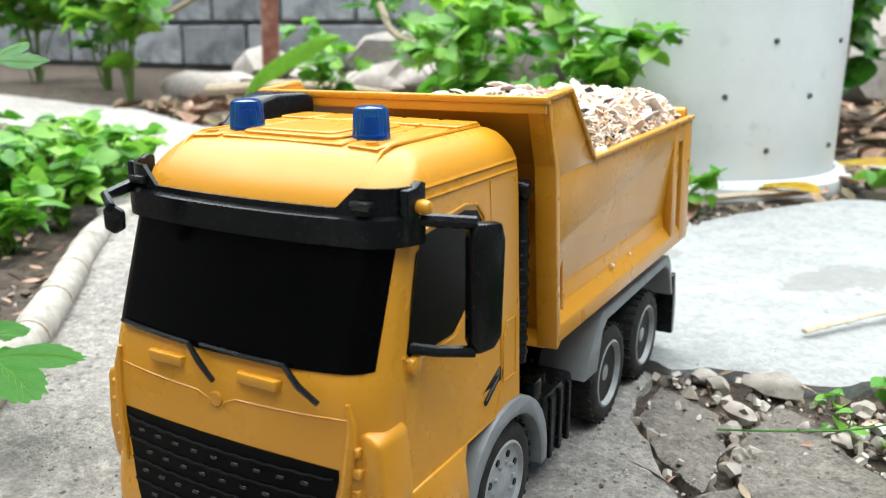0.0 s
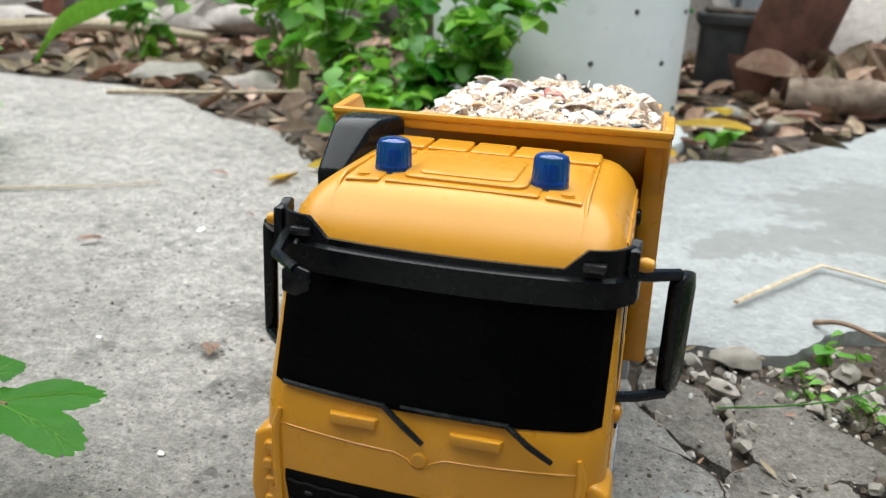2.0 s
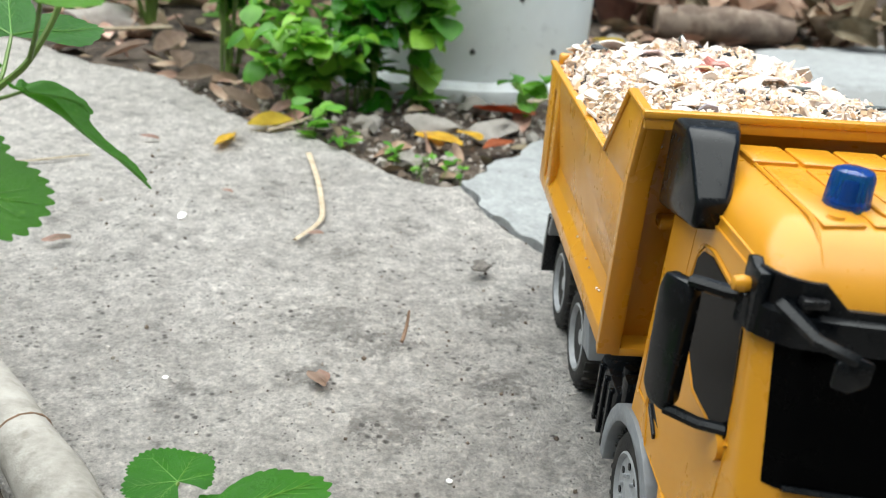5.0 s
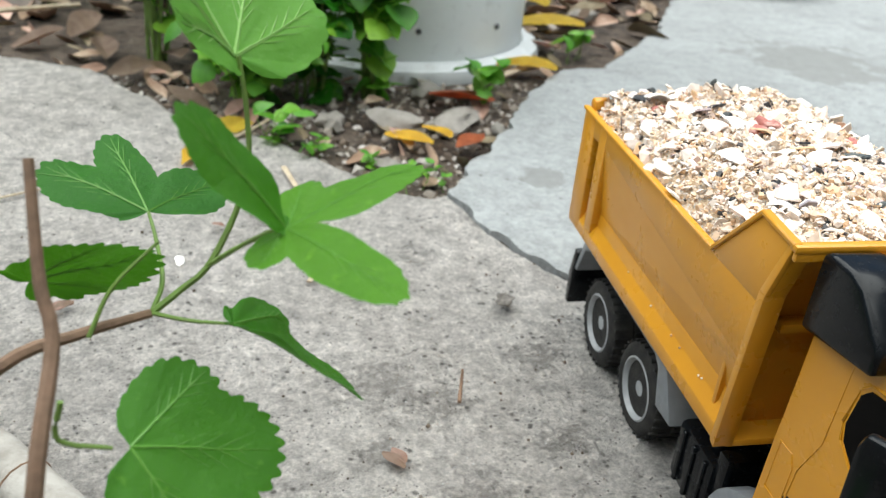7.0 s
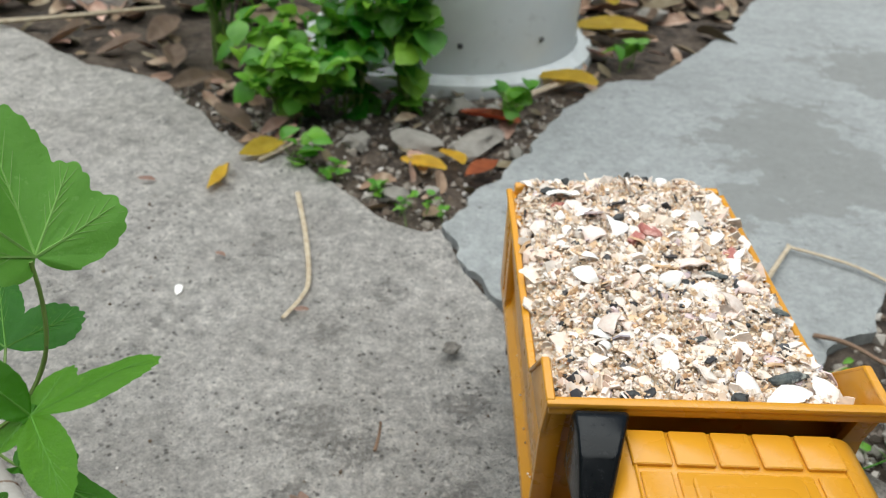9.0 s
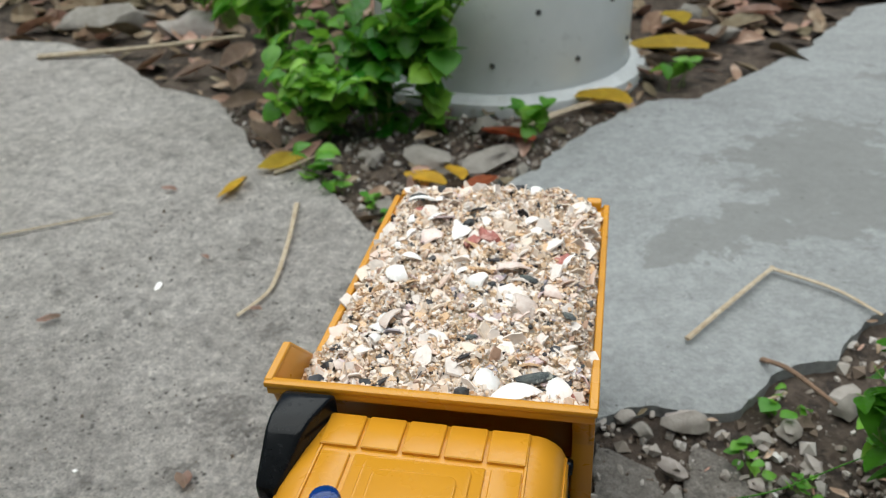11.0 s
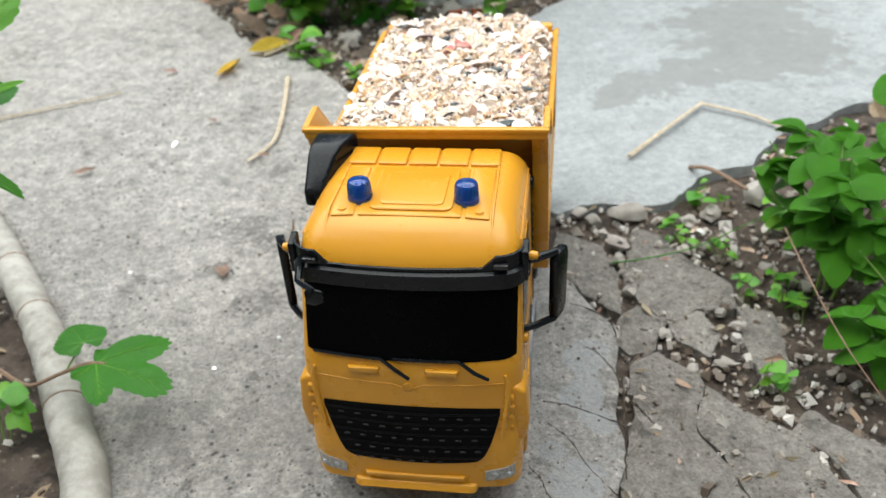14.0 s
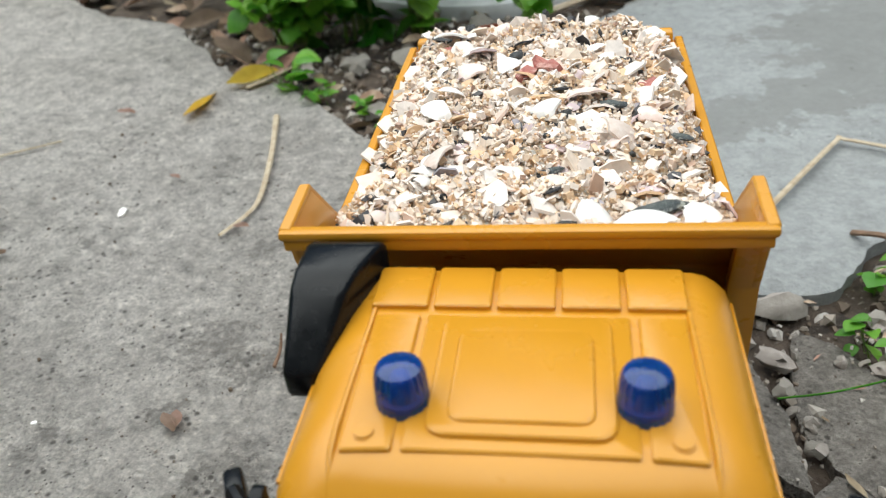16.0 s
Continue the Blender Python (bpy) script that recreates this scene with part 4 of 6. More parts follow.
# ---- broken concrete beside the truck ----
broken = raw("pavement_3", [(0.125, -0.6, -0.022), (1.2, -0.6, -0.022), (1.2, -0.02, -0.022), (0.125, 0.02, -0.022), (0.125, -0.6, -0.03), (1.2, -0.6, -0.03), (1.2, -0.02, -0.03), (0.125, 0.02, -0.03)],
             [(0, 1, 2, 3), (7, 6, 5, 4), (0, 4, 5, 1), (1, 5, 6, 2), (2, 6, 7, 3), (3, 7, 4, 0)], BROKEN, None, "broken concrete paving in loose cracked pieces")
tagged(broken, category="pavement", kind="structure")
PIECES = [
    [(0.136, 0.297), (0.151, 0.286), (0.177, 0.242), (0.198, 0.220), (0.196, 0.194), (0.173, 0.197), (0.146, 0.179), (0.129, 0.203), (0.123, 0.230), (0.126, 0.264)],
    [(0.072, 0.285), (0.104, 0.268), (0.116, 0.236), (0.116, 0.186), (0.094, 0.203), (0.071, 0.243)],
    [(0.119, 0.102), (0.134, 0.073), (0.146, 0.049), (0.156, 0.020), (0.150, -0.020), (0.128, 0.008), (0.110, 0.031), (0.115, 0.057), (0.120, 0.086)],
    [(0.121, 0.132), (0.140, 0.142), (0.160, 0.127), (0.161, 0.113), (0.158, 0.100), (0.136, 0.098), (0.121, 0.106)],
    [(0.122, 0.102), (0.136, 0.096), (0.158, 0.098), (0.157, 0.075), (0.169, 0.059), (0.175, 0.037), (0.187, 0.016), (0.170, -0.020), (0.158, 0.020), (0.147, 0.049), (0.135, 0.073)],
    [(0.166, 0.113), (0.183, 0.101), (0.200, 0.087), (0.210, 0.079), (0.225, 0.063), (0.240, 0.020), (0.230, -0.030), (0.190, 0.014), (0.178, 0.038), (0.172, 0.062), (0.161, 0.077)],
    [(0.151, 0.179), (0.172, 0.193), (0.181, 0.165), (0.173, 0.143), (0.157, 0.156)],
    [(0.202, 0.198), (0.221, 0.191), (0.219, 0.152), (0.225, 0.125), (0.206, 0.124), (0.198, 0.159)],
    [(0.115, 0.176), (0.129, 0.194), (0.146, 0.174), (0.138, 0.150), (0.121, 0.140), (0.114, 0.155)],
    [(0.229, 0.100), (0.262, 0.068), (0.262, 0.020), (0.244, 0.020), (0.229, 0.062), (0.214, 0.080)],
    [(0.108, 0.026), (0.128, 0.004), (0.150, -0.024), (0.170, -0.024), (0.190, 0.010), (0.230, -0.034), (0.300, -0.060), (0.280, -0.300), (0.140, -0.300), (0.132, -0.050)],
]
for k, poly in enumerate(PIECES):
    tilt = random.Random(k).uniform(-0.025, 0.025)
    cx = sum(p[0] for p in poly) / len(poly)

    def piece_height(x, y, cx=cx, tilt=tilt, k=k):
        return -0.0055 + 0.0016 * bumpy(x, y, 16, k * 3.1) + 0.0014 * bumpy(x, y, 55, 2.0 + k) + 0.0008 * bumpy(x, y, 140, k) + tilt * (x - cx)
    cy = sum(p[1] for p in poly) / len(poly)
    poly = [(x + 0.0019 * (x - cx) / math.hypot(x - cx, y - cy), y + 0.0019 * (y - cy) / math.hypot(x - cx, y - cy)) for x, y in poly]
    slab("slab_piece", ragged(poly, 0.003, 0.0042, 20.0 + k), 0.0045 if k < 10 else 0.008, BROKEN, "", thick=0.018, kind="", parent=broken, height=piece_height)


# hairline cracks in the rough slab beside the cab
for k, way in enumerate((((0.0648, 0.0917), (0.0826, 0.0887), (0.1017, 0.0803), (0.1138, 0.074), (0.1136, 0.0556), (0.1129, 0.0335)),
                         ((0.058, 0.040), (0.0655, 0.030), (0.0700, 0.019), (0.0790, 0.008), (0.085, -0.02)),
                         ((0.0685, 0.0737), (0.0816, 0.0611), (0.0917, 0.0415), (0.1032, 0.0267), (0.1142, 0.0158)),
                         ((0.075, 0.1937), (0.0954, 0.1852), (0.1084, 0.1751), (0.1134, 0.1543)),
                         ((0.0871, 0.1494), (0.1014, 0.1365), (0.114, 0.1116), (0.114, 0.0767)))):
    pts = [p + Vector((0.0012 * noise.noise((i * 0.9, k * 7.0, 0)), 0.0012 * noise.noise((i * 0.9, k * 7.0, 5)), 0)) for i, p in enumerate(curve_points([(x, y, 0) for x, y in way], 6))]
    part("crack", tube([(p.x, p.y, slab_height(p.x, p.y) - 0.0002) for p in pts], [0.0005 + 0.0003 * noise.noise((i * 0.6, k, 2)) for i in range(len(pts))], 4), SOIL, bpy.data.objects["pavement_1"], "thin dark crack")

# ---- loose stuff ----
def ramp_material(name, stops, rough=0.6, bump=0.3, bump_scale=700, translucent=0.0, spec=0.5):
    m = bpy.data.materials.new(name)
    m.use_nodes = True
    n, l = m.node_tree.nodes, m.node_tree.links
    b = n["Principled BSDF"]
    ramp = n.new("ShaderNodeValToRGB")
    ramp.color_ramp.interpolation = "CONSTANT"
    while len(ramp.color_ramp.elements) < len(stops):
        ramp.color_ramp.elements.new(0.5)
    for e, (p, c) in zip(ramp.color_ramp.elements, stops):
        e.position, e.color = p, (*c, 1)
    l.new(n.new("ShaderNodeNewGeometry").outputs["Random Per Island"], ramp.inputs[0])
    t = n.new("ShaderNodeTexNoise")
    t.inputs["Scale"].default_value, t.inputs["Detail"].default_value = bump_scale, 5
    l.new(n.new("ShaderNodeTexCoord").outputs["Object"], t.inputs["Vector"])
    mx = n.new("ShaderNodeMix")
    mx.data_type, mx.blend_type = "RGBA", "MULTIPLY"
    mr = n.new("ShaderNodeMapRange")
    mr.inputs["To Min"].default_value, mr.inputs["To Max"].default_value = 0.78, 1.22
    l.new(t.outputs["Fac"], mr.inputs["Value"])
    mx.inputs["Factor"].default_value = 1
    l.new(ramp.outputs[0], mx.inputs["A"])
    l.new(mr.outputs[0], mx.inputs["B"])
    l.new(mx.outputs["Result"], b.inputs["Base Color"])
    b.inputs["Roughness"].default_value = rough
    bp = n.new("ShaderNodeBump")
    bp.inputs["Strength"].default_value, bp.inputs["Distance"].default_value = bump, 0.0006
    l.new(t.outputs["Fac"], bp.inputs["Height"])
    l.new(bp.outputs[0], b.inputs["Normal"])
    return m


def turn_matrix(rnd, flat=1.0):
    return np.array((Matrix.Rotation(rnd.uniform(0, 6.283), 3, "Z") @ Matrix.Rotation(rnd.gauss(0, flat), 3, "X") @ Matrix.Rotation(rnd.gauss(0, flat), 3, "Y")))


OCTA = (np.array([(1, 0, 0), (-1, 0, 0), (0, 1, 0), (0, -1, 0), (0, 0, 1), (0, 0, -1)], float), [(0, 2, 4), (2, 1, 4), (1, 3, 4), (3, 0, 4), (2, 0, 5), (1, 2, 5), (3, 1, 5), (0, 3, 5)])


def chip_template(rnd, n=6, thick=0.12, dome=0.35):
    v, f = [], []
    rr = [rnd.uniform(0.6, 1.15) for _ in range(n)]
    for side in (0, 1):
        for k in range(n):
            a = 2 * math.pi * k / n
            x, y = rr[k] * math.cos(a), 0.72 * rr[k] * math.sin(a)
            v.append((x, y, -dome * (x * x + y * y) - side * thick))
        v.append((0, 0, -side * thick))
    for k in range(n):
        j = (k + 1) % n
        f += [(k, j, n), (n + 1 + j, n + 1 + k, 2 * n + 1), (j, k, n + 1 + k, n + 1 + j)]
    return np.array(v), f


CUBE = (np.array([(x, y, z) for x in (-1, 1) for y in (-1, 1) for z in (-1, 1)], float), [(0, 1, 3, 2), (4, 6, 7, 5), (0, 4, 5, 1), (2, 3, 7, 6), (0, 2, 6, 4), (1, 5, 7, 3)])


class Heap:
    """Many small pieces gathered into one mesh."""

    def __init__(self):
        self.v, self.f, self.n = [], [], 0

    def add(self, template, m, at):
        v, f = template
        self.v.append(v @ m.T + np.array(at))
        self.f += [tuple(i + self.n for i in q) for q in f]
        self.n += len(v)

    def make(self, name, mat, label, category="", kind="stuff", parent=None, smooth=0):
        ob = raw(name, np.concatenate(self.v).tolist(), self.f, mat, parent, label, smooth)
        return tagged(ob, category=category, kind=kind)


def load_height(x, y):
    e = min(1.0, max(0.0, (abs(x) - 0.052) / 0.012))
    e = e * e * (3 - 2 * e)
    back = min(1.0, max(0.0, (y - 0.155) / 0.02))
    rear = max(0.0, (y - 0.322) / 0.010)
    return 0.1578 - 0.006 * rear + 0.0040 * (1 - (x / 0.062) ** 2) - e * (0.003 + 0.0085 * back) + 0.0042 * bumpy(x, y, 45, 8.8) * (1 - 0.6 * e) + 0.0014 * bumpy(x, y, 150, 3.3) + 0.0085 * max(0, (0.140 - y) / 0.019)


SHELLSAND = ramp_material("mixed_shell_sand", [(0.0, (0.769, 0.607, 0.458)), (0.20, (0.795, 0.693, 0.599)), (0.44, (0.718, 0.520, 0.340)), (0.58, (0.667, 0.433, 0.258)), (0.66, (0.761, 0.607, 0.496)), (0.78, (0.812, 0.725, 0.658)), (0.955, (0.42, 0.28, 0.21)), (0.978, (0.05, 0.045, 0.045))], rough=0.45)
CHIPS = ramp_material("broken_shell", [(0.0, (0.812, 0.725, 0.658)), (0.30, (0.778, 0.653, 0.539)), (0.44, (0.752, 0.582, 0.488)), (0.54, (0.633, 0.504, 0.510)), (0.60, (0.701, 0.473, 0.281)), (0.67, (0.812, 0.733, 0.673)), (0.90, (0.50, 0.33, 0.24)), (0.915, (0.34, 0.31, 0.34)), (0.945, (0.035, 0.035, 0.04))], rough=0.38, bump_scale=400)
WHITESHELL = material("white_shell", (0.93, 0.92, 0.90), 0.4, second=(0.86, 0.82, 0.78), scale=260, third=(0.74, 0.64, 0.62), third_scale=120, third_at=(0.58, 0.75), bump=0.3, bump_scale=500, vary=0.08)
PINKSHELL = material("pinkish_shell", (0.84, 0.72, 0.66), 0.42, second=(0.74, 0.58, 0.50), scale=220, bump=0.3, bump_scale=500, vary=0.12)
DARKSHELL = material("dark_shell", (0.02, 0.021, 0.023), 0.4, second=(0.05, 0.055, 0.055), scale=260, third=(0.30, 0.30, 0.27), third_scale=190, third_at=(0.66, 0.75), bump=0.5, bump_scale=500, vary=0.3)
MUSSEL = material("mussel_shell", (0.14, 0.16, 0.15), 0.4, second=(0.05, 0.06, 0.065), scale=320, third=(0.42, 0.44, 0.40), third_scale=230, third_at=(0.60, 0.68), bump=0.8, bump_scale=600)
CORAL = material("red_coral", (0.55, 0.20, 0.16), 0.75, second=(0.42, 0.15, 0.13), scale=240, third=(0.70, 0.42, 0.36), third_scale=150, bump=0.9, bump_scale=450)
bed_pose = truck.matrix_basis @ bed.matrix_basis
rnd = random.Random(5)
v, f = [], []
nx, ny = 40, 66
for j in range(ny + 1):
    for i in range(nx + 1):
        x, y = -0.0640 + 0.1280 * i / nx, 0.1262 + 0.2058 * j / ny
        v.append((x, y, load_height(x, y) - 0.0008))
for j in range(ny):
    for i in range(nx):
        a = j * (nx + 1) + i
        f.append((a, a + 1, a + nx + 2, a + nx + 1))
rim = [i for i in range(nx + 1)] + [j * (nx + 1) + nx for j in range(1, ny + 1)] + [ny * (nx + 1) + i for i in range(nx - 1, -1, -1)] + [j * (nx + 1) for j in range(ny - 1, 0, -1)]
low = len(v)
for r in rim:
    v.append((max(-0.0582, min(0.0582, v[r][0])), max(0.1462, min(0.329, v[r][1])), min(0.150, v[r][2] - 0.006)))
for k in range(len(rim)):
    j = (k + 1) % len(rim)
    f.append((rim[j], rim[k], low + k, low + j))
f.append(tuple(range(low, len(v))))
SANDBASE = material("coarse_shell_sand", (0.78, 0.61, 0.42), 0.8, second=(0.70, 0.50, 0.31), mix=1.2, scale=420, third=(0.82, 0.78, 0.72), third_scale=500, third_at=(0.5, 0.58), bump=1.0, bump_scale=700)
sand = raw("shell_sand", v, f, SANDBASE, None, "coarse tan and white shell sand heaped in the truck bed")
sand.matrix_basis = bed_pose
tagged(sand, category="sand", kind="stuff")


def on_load(rnd, front_only=False):
    x, y = rnd.uniform(-0.0630, 0.0630), rnd.uniform(0.1262, 0.3305)
    return x, y, load_height(x, y)


heap = Heap()
for k in range(9000):
    x, y, z = on_load(rnd)
    s = min(0.0023, rnd.lognormvariate(-6.85, 0.36))
    t = (OCTA if k % 3 else CUBE)
    k3 = 1.0 if k % 3 else 0.72
    heap.add(t, turn_matrix(rnd) @ np.diag([s * k3 * rnd.uniform(0.7, 1.4), s * k3 * rnd.uniform(0.6, 1.1), s * k3 * rnd.uniform(0.5, 0.9)]), (x, y, z + rnd.uniform(-0.0002, 0.0030)))
g = heap.make("shell_grit", SHELLSAND, "loose grit of tan, amber and white shell grains", "grit")
g.matrix_basis = bed_pose
heap = Heap()
for k in range(1250):
    x, y, z = on_load(rnd)
    s = min(0.0085, rnd.lognormvariate(-5.85, 0.50))
    heap.add(chip_template(rnd, rnd.choice((5, 6, 7)), 0.12, rnd.uniform(0.05, 0.4)), turn_matrix(rnd, 0.6) * s, (x, y, z + 0.0008 + s * 0.25))
g = heap.make("shell_fragments", CHIPS, "broken white, pink and grey shell fragments on the load", "shells")
g.matrix_basis = bed_pose


def scallop(name, size, mat, rnd, ribs=9, dome=0.45, spread=2.3, wide=1.0):
    """A cupped half shell with ribs, thick at the hinge."""
    b = bmesh.new()
    nr, na = 5, 2 * ribs
    tops, lows = [], []
    for i in range(nr + 1):
        r = i / nr
        for rows, drop in ((tops, 0.0), (lows, 0.07 * (1.1 - r * 0.6))):
            row = []
            for k in range(na + 1):
                a = (k / na - 0.5) * spread
                rr = r * (1 + 0.03 * (k % 2) * r + 0.05 * noise.noise((k * 0.7, size * 900, r)))
                x, y = wide * rr * math.sin(a), rr * math.cos(a) - 0.45
                z = dome * (1 - ((y) ** 2 + (x / wide) ** 2) * 1.5) + 0.02 * (k % 2) * r - drop
                row.append(b.verts.new((x * size, y * size, z * size)))
            rows.append(row)
    for rows in (tops, lows):
        for r0, r1 in zip(rows, rows[1:]):
            for k in range(na):
                b.faces.new((r0[k], r0[k + 1], r1[k + 1], r1[k]))
    for k in range(na):
        b.faces.new((tops[-1][k], tops[-1][k + 1], lows[-1][k + 1], lows[-1][k]))
    for e in (0, -1):
        for r0, r1, q0, q1 in zip(tops, tops[1:], lows, lows[1:]):
            b.faces.new((r0[e], r1[e], q1[e], q0[e]))
    bmesh.ops.remove_doubles(b, verts=b.verts, dist=size * 0.002)
    return part(name, b, mat, None, smooth=60)


def lay(ob, x, y, z, rx, ry, rz):
    ob.matrix_basis = bed_pose @ pose(x, y, z, rx, ry, rz)
    return ob


for k in range(44):
    x, y, z = on_load(rnd)
    size = rnd.uniform(0.0040, 0.0075)
    white = rnd.random() < 0.68
    sh = scallop("shell", size, WHITESHELL if white else PINKSHELL, rnd, 8, rnd.uniform(0.2, 0.5), rnd.uniform(1.2, 2.4), rnd.uniform(0.7, 1.3))
    lay(sh, x * 0.93, y, z + 0.0022, rnd.gauss(0, 22), rnd.gauss(0, 22), rnd.uniform(0, 360))
    tagged(sh, "small white half shell on the shell sand" if white else "small pinkish half shell on the shell sand", "shell", "shells on the load")
# the larger ones that stand out
for x, y, size, mat, lab, wide, rz in ((0.034, 0.131, 0.0115, WHITESHELL, "large white half shell at the front of the load", 1.1, 200), (0.052, 0.137, 0.0110, WHITESHELL, "rounded white shell at the front of the load", 0.9, 100), (0.021, 0.141, 0.0125, WHITESHELL, "curved white shell standing on its edge", 0.6, 40),
                                       (-0.039, 0.300, 0.0130, WHITESHELL, "large flat white shell near the tailgate", 1.0, 30), (-0.013, 0.266, 0.0105, WHITESHELL, "oval white shell on the load", 0.9, 250), (-0.037, 0.218, 0.0105, WHITESHELL, "thin oval white shell on the load", 0.8, 150),
                                       (-0.030, 0.181, 0.0115, PINKSHELL, "thin beige shell lying cupped upward", 1.0, 80), (0.030, 0.196, 0.0140, PINKSHELL, "pale pink ribbed shell on the load", 0.8, 300), (0.006, 0.216, 0.0120, WHITESHELL, "long white shell beside a black stone", 0.6, 95),
                                       (0.020, 0.232, 0.0130, PINKSHELL, "purplish half shell on the load", 0.9, 10), (-0.026, 0.258, 0.0130, PINKSHELL, "tan shell shard on the load", 0.7, 60)):
    sh = scallop("shell", size, mat, rnd, 10, 0.30, 2.3, wide)
    lay(sh, x, y, load_height(x, y) + 0.0032, rnd.gauss(0, 12), rnd.gauss(0, 12), rz)
    tagged(sh, lab, "shell", "shells on the load")


def pebble(name, size, mat, rnd, squash=(1, 0.8, 0.6), rough=0.18, parent=None):
    b = bmesh.new()
    bmesh.ops.create_icosphere(b, subdivisions=2, radius=1)
    s = rnd.uniform(0, 90)
    for q in b.verts:
        q.co *= 1 + rough * noise.noise(q.co * 1.3 + Vector((s, 0, 0))) * 1.6 + rough * 0.5 * noise.noise(q.co * 3.1 + Vector((0, s, 0)))
        q.co = Vector((q.co.x * squash[0], q.co.y * squash[1], q.co.z * squash[2])) * size
    return part(name, b, mat, parent, smooth=45)


for k in range(60):
    x, y, z = on_load(rnd)
    p = pebble("black_pebble", rnd.uniform(0.0009, 0.0021), DARKSHELL, rnd, (1.2, 0.9, 0.7), 0.3)
    lay(p, x, y, z + 0.0014, rnd.uniform(0, 360), 0, rnd.uniform(0, 360))
    tagged(p, "small black stone chip on the shell sand", "pebble", "dark chips on the load")
for x, y, s, sq in ((0.012, 0.2155, 0.0030, (1, 0.9, 0.9)), (0.038, 0.2150, 0.0027, (1, 0.9, 0.8)), (0.0125, 0.1275, 0.0040, (1.1, 0.9, 0.8)), (0.002, 0.322, 0.0040, (0.8, 0.6, 1.1)), (-0.010, 0.279, 0.0046, (1, 0.8, 0.6)), (-0.0345, 0.3215, 0.0040, (1.4, 0.7, 0.9)), (-0.031, 0.131, 0.0040, (1.5, 0.9, 0.6)), (-0.044, 0.310, 0.0055, (1.5, 0.8, 0.5))):
    s *= 0.8
    p = pebble("black_pebble", s, DARKSHELL, rnd, sq, 0.3)
    lay(p, x, y, load_height(x, y) + s * 0.7, 0, 10, rnd.uniform(0, 360))
    tagged(p, "black stone chip standing out of the load", "pebble", "dark chips on the load")
for x, y, L, rz in ((0.0405, 0.1480, 0.0088, 8), (0.030, 0.2230, 0.0060, -35), (0.052, 0.1930, 0.0052, -50), (0.008, 0.1720, 0.0042, 20)):
    p = pebble("mussel_shell", L, MUSSEL, rnd, (1, 0.34, 0.20), 0.2)
    lay(p, x, y, load_height(x, y) + 0.0035, 10, -6, rz)
    tagged(p, "dark grey-green mussel shell lying on the load", "shell", "mussel shells")
for x, y, s in ((0.004, 0.262, 0.0055), (-0.004, 0.258, 0.0042), (0.045, 0.249, 0.0042), (-0.041, 0.294, 0.0038), (0.055, 0.142, 0.0035)):
    p = pebble("coral_lump", s, CORAL, rnd, (1.3, 0.9, 0.7), 0.5)
    lay(p, x, y, load_height(x, y) + s * 0.4, 0, 0, rnd.uniform(0, 360))
    tagged(p, "knobbly dull red coral lump on the load", "coral", "coral lumps")


heap = Heap()
for k in range(9):
    s_ = rnd.choice((-1, 1))
    y = 0.145 + 0.15 * rnd.random()
    sz = rnd.uniform(0.0004, 0.0009)
    heap.add(OCTA, turn_matrix(rnd) * sz, (s_ * rnd.uniform(0.0628, 0.0640), y, 0.0895 - 0.0 + sz * 0.4))
heap.add(OCTA, turn_matrix(rnd) * 0.0017, (0.0640, 0.2050, 0.0905))
g = heap.make("spilt_grit", SHELLSAND, "a few spilt grains on the tipper's ledges", "grit")
g.matrix_basis = bed_pose

# ---- leaves and plants ----
def ovate(rows=5, width=0.5, fold=0.12, droop=0.25):
    v, f = [], []
    for i in range(rows + 1):
        t = i / rows
        w = width * (math.sin(math.pi * min(1, t * 0.97 + 0.02)) ** 0.75) * (1.15 - 0.45 * t) * 0.62
        for k, s in enumerate((-1, 0, 1)):
            v.append((s * w, t, fold * abs(s) * w * 2 - droop * t * t))
    for i in range(rows):
        for k in range(2):
            a = 3 * i + k
            f.append((a, a + 1, a + 4, a + 3))
    return np.array(v), f


OVATES = [ovate(5, w, fo, d) for w, fo, d in ((0.75, 0.15, 0.25), (0.95, 0.1, 0.15), (0.6, 0.3, 0.4), (0.8, -0.1, 0.5))]


def puckered(width, fold, droop, seed):
    """Broad rounded blade, quilted between its side veins."""
    v, f = [], []
    rows, cols = 12, 6
    for i in range(rows + 1):
        t = i / rows
        w = width * 0.40 * math.sin(math.pi * min(1, t * 0.95 + 0.03)) ** 0.6 * (1.1 - 0.35 * t)
        for k in range(cols + 1):
            s = 2 * k / cols - 1
            quilt = 0.022 * math.sin(t * 26 - abs(s) * 5) * min(1, abs(s) * 2) * (1 - abs(s) ** 4)
            v.append((s * w * (1 + 0.04 * (i % 2)), t, fold * abs(s) * w * 2 - droop * t * t + quilt + 0.05 * noise.noise((s * 1.5, t * 2.0, seed))))
    for i in range(rows):
        for k in range(cols):
            a = (cols + 1) * i + k
            f.append((a, a + 1, a + cols + 2, a + cols + 1))
    return np.array(v), f


BROAD = [puckered(w, fo, d, s) for w, fo, d, s in ((0.95, 0.18, 0.30, 1.0), (1.1, 0.10, 0.42, 2.0), (0.85, 0.25, 0.20, 3.0), (1.0, -0.10, 0.5, 4.0))]


def leaf_matrix(rnd, yaw, lift, size):
    m = Matrix.Rotation(yaw, 3, "Z") @ Matrix.Rotation(lift, 3, "X") @ Matrix.Rotation(rnd.gauss(0, 0.4), 3, "Y")
    return np.array(m) * size


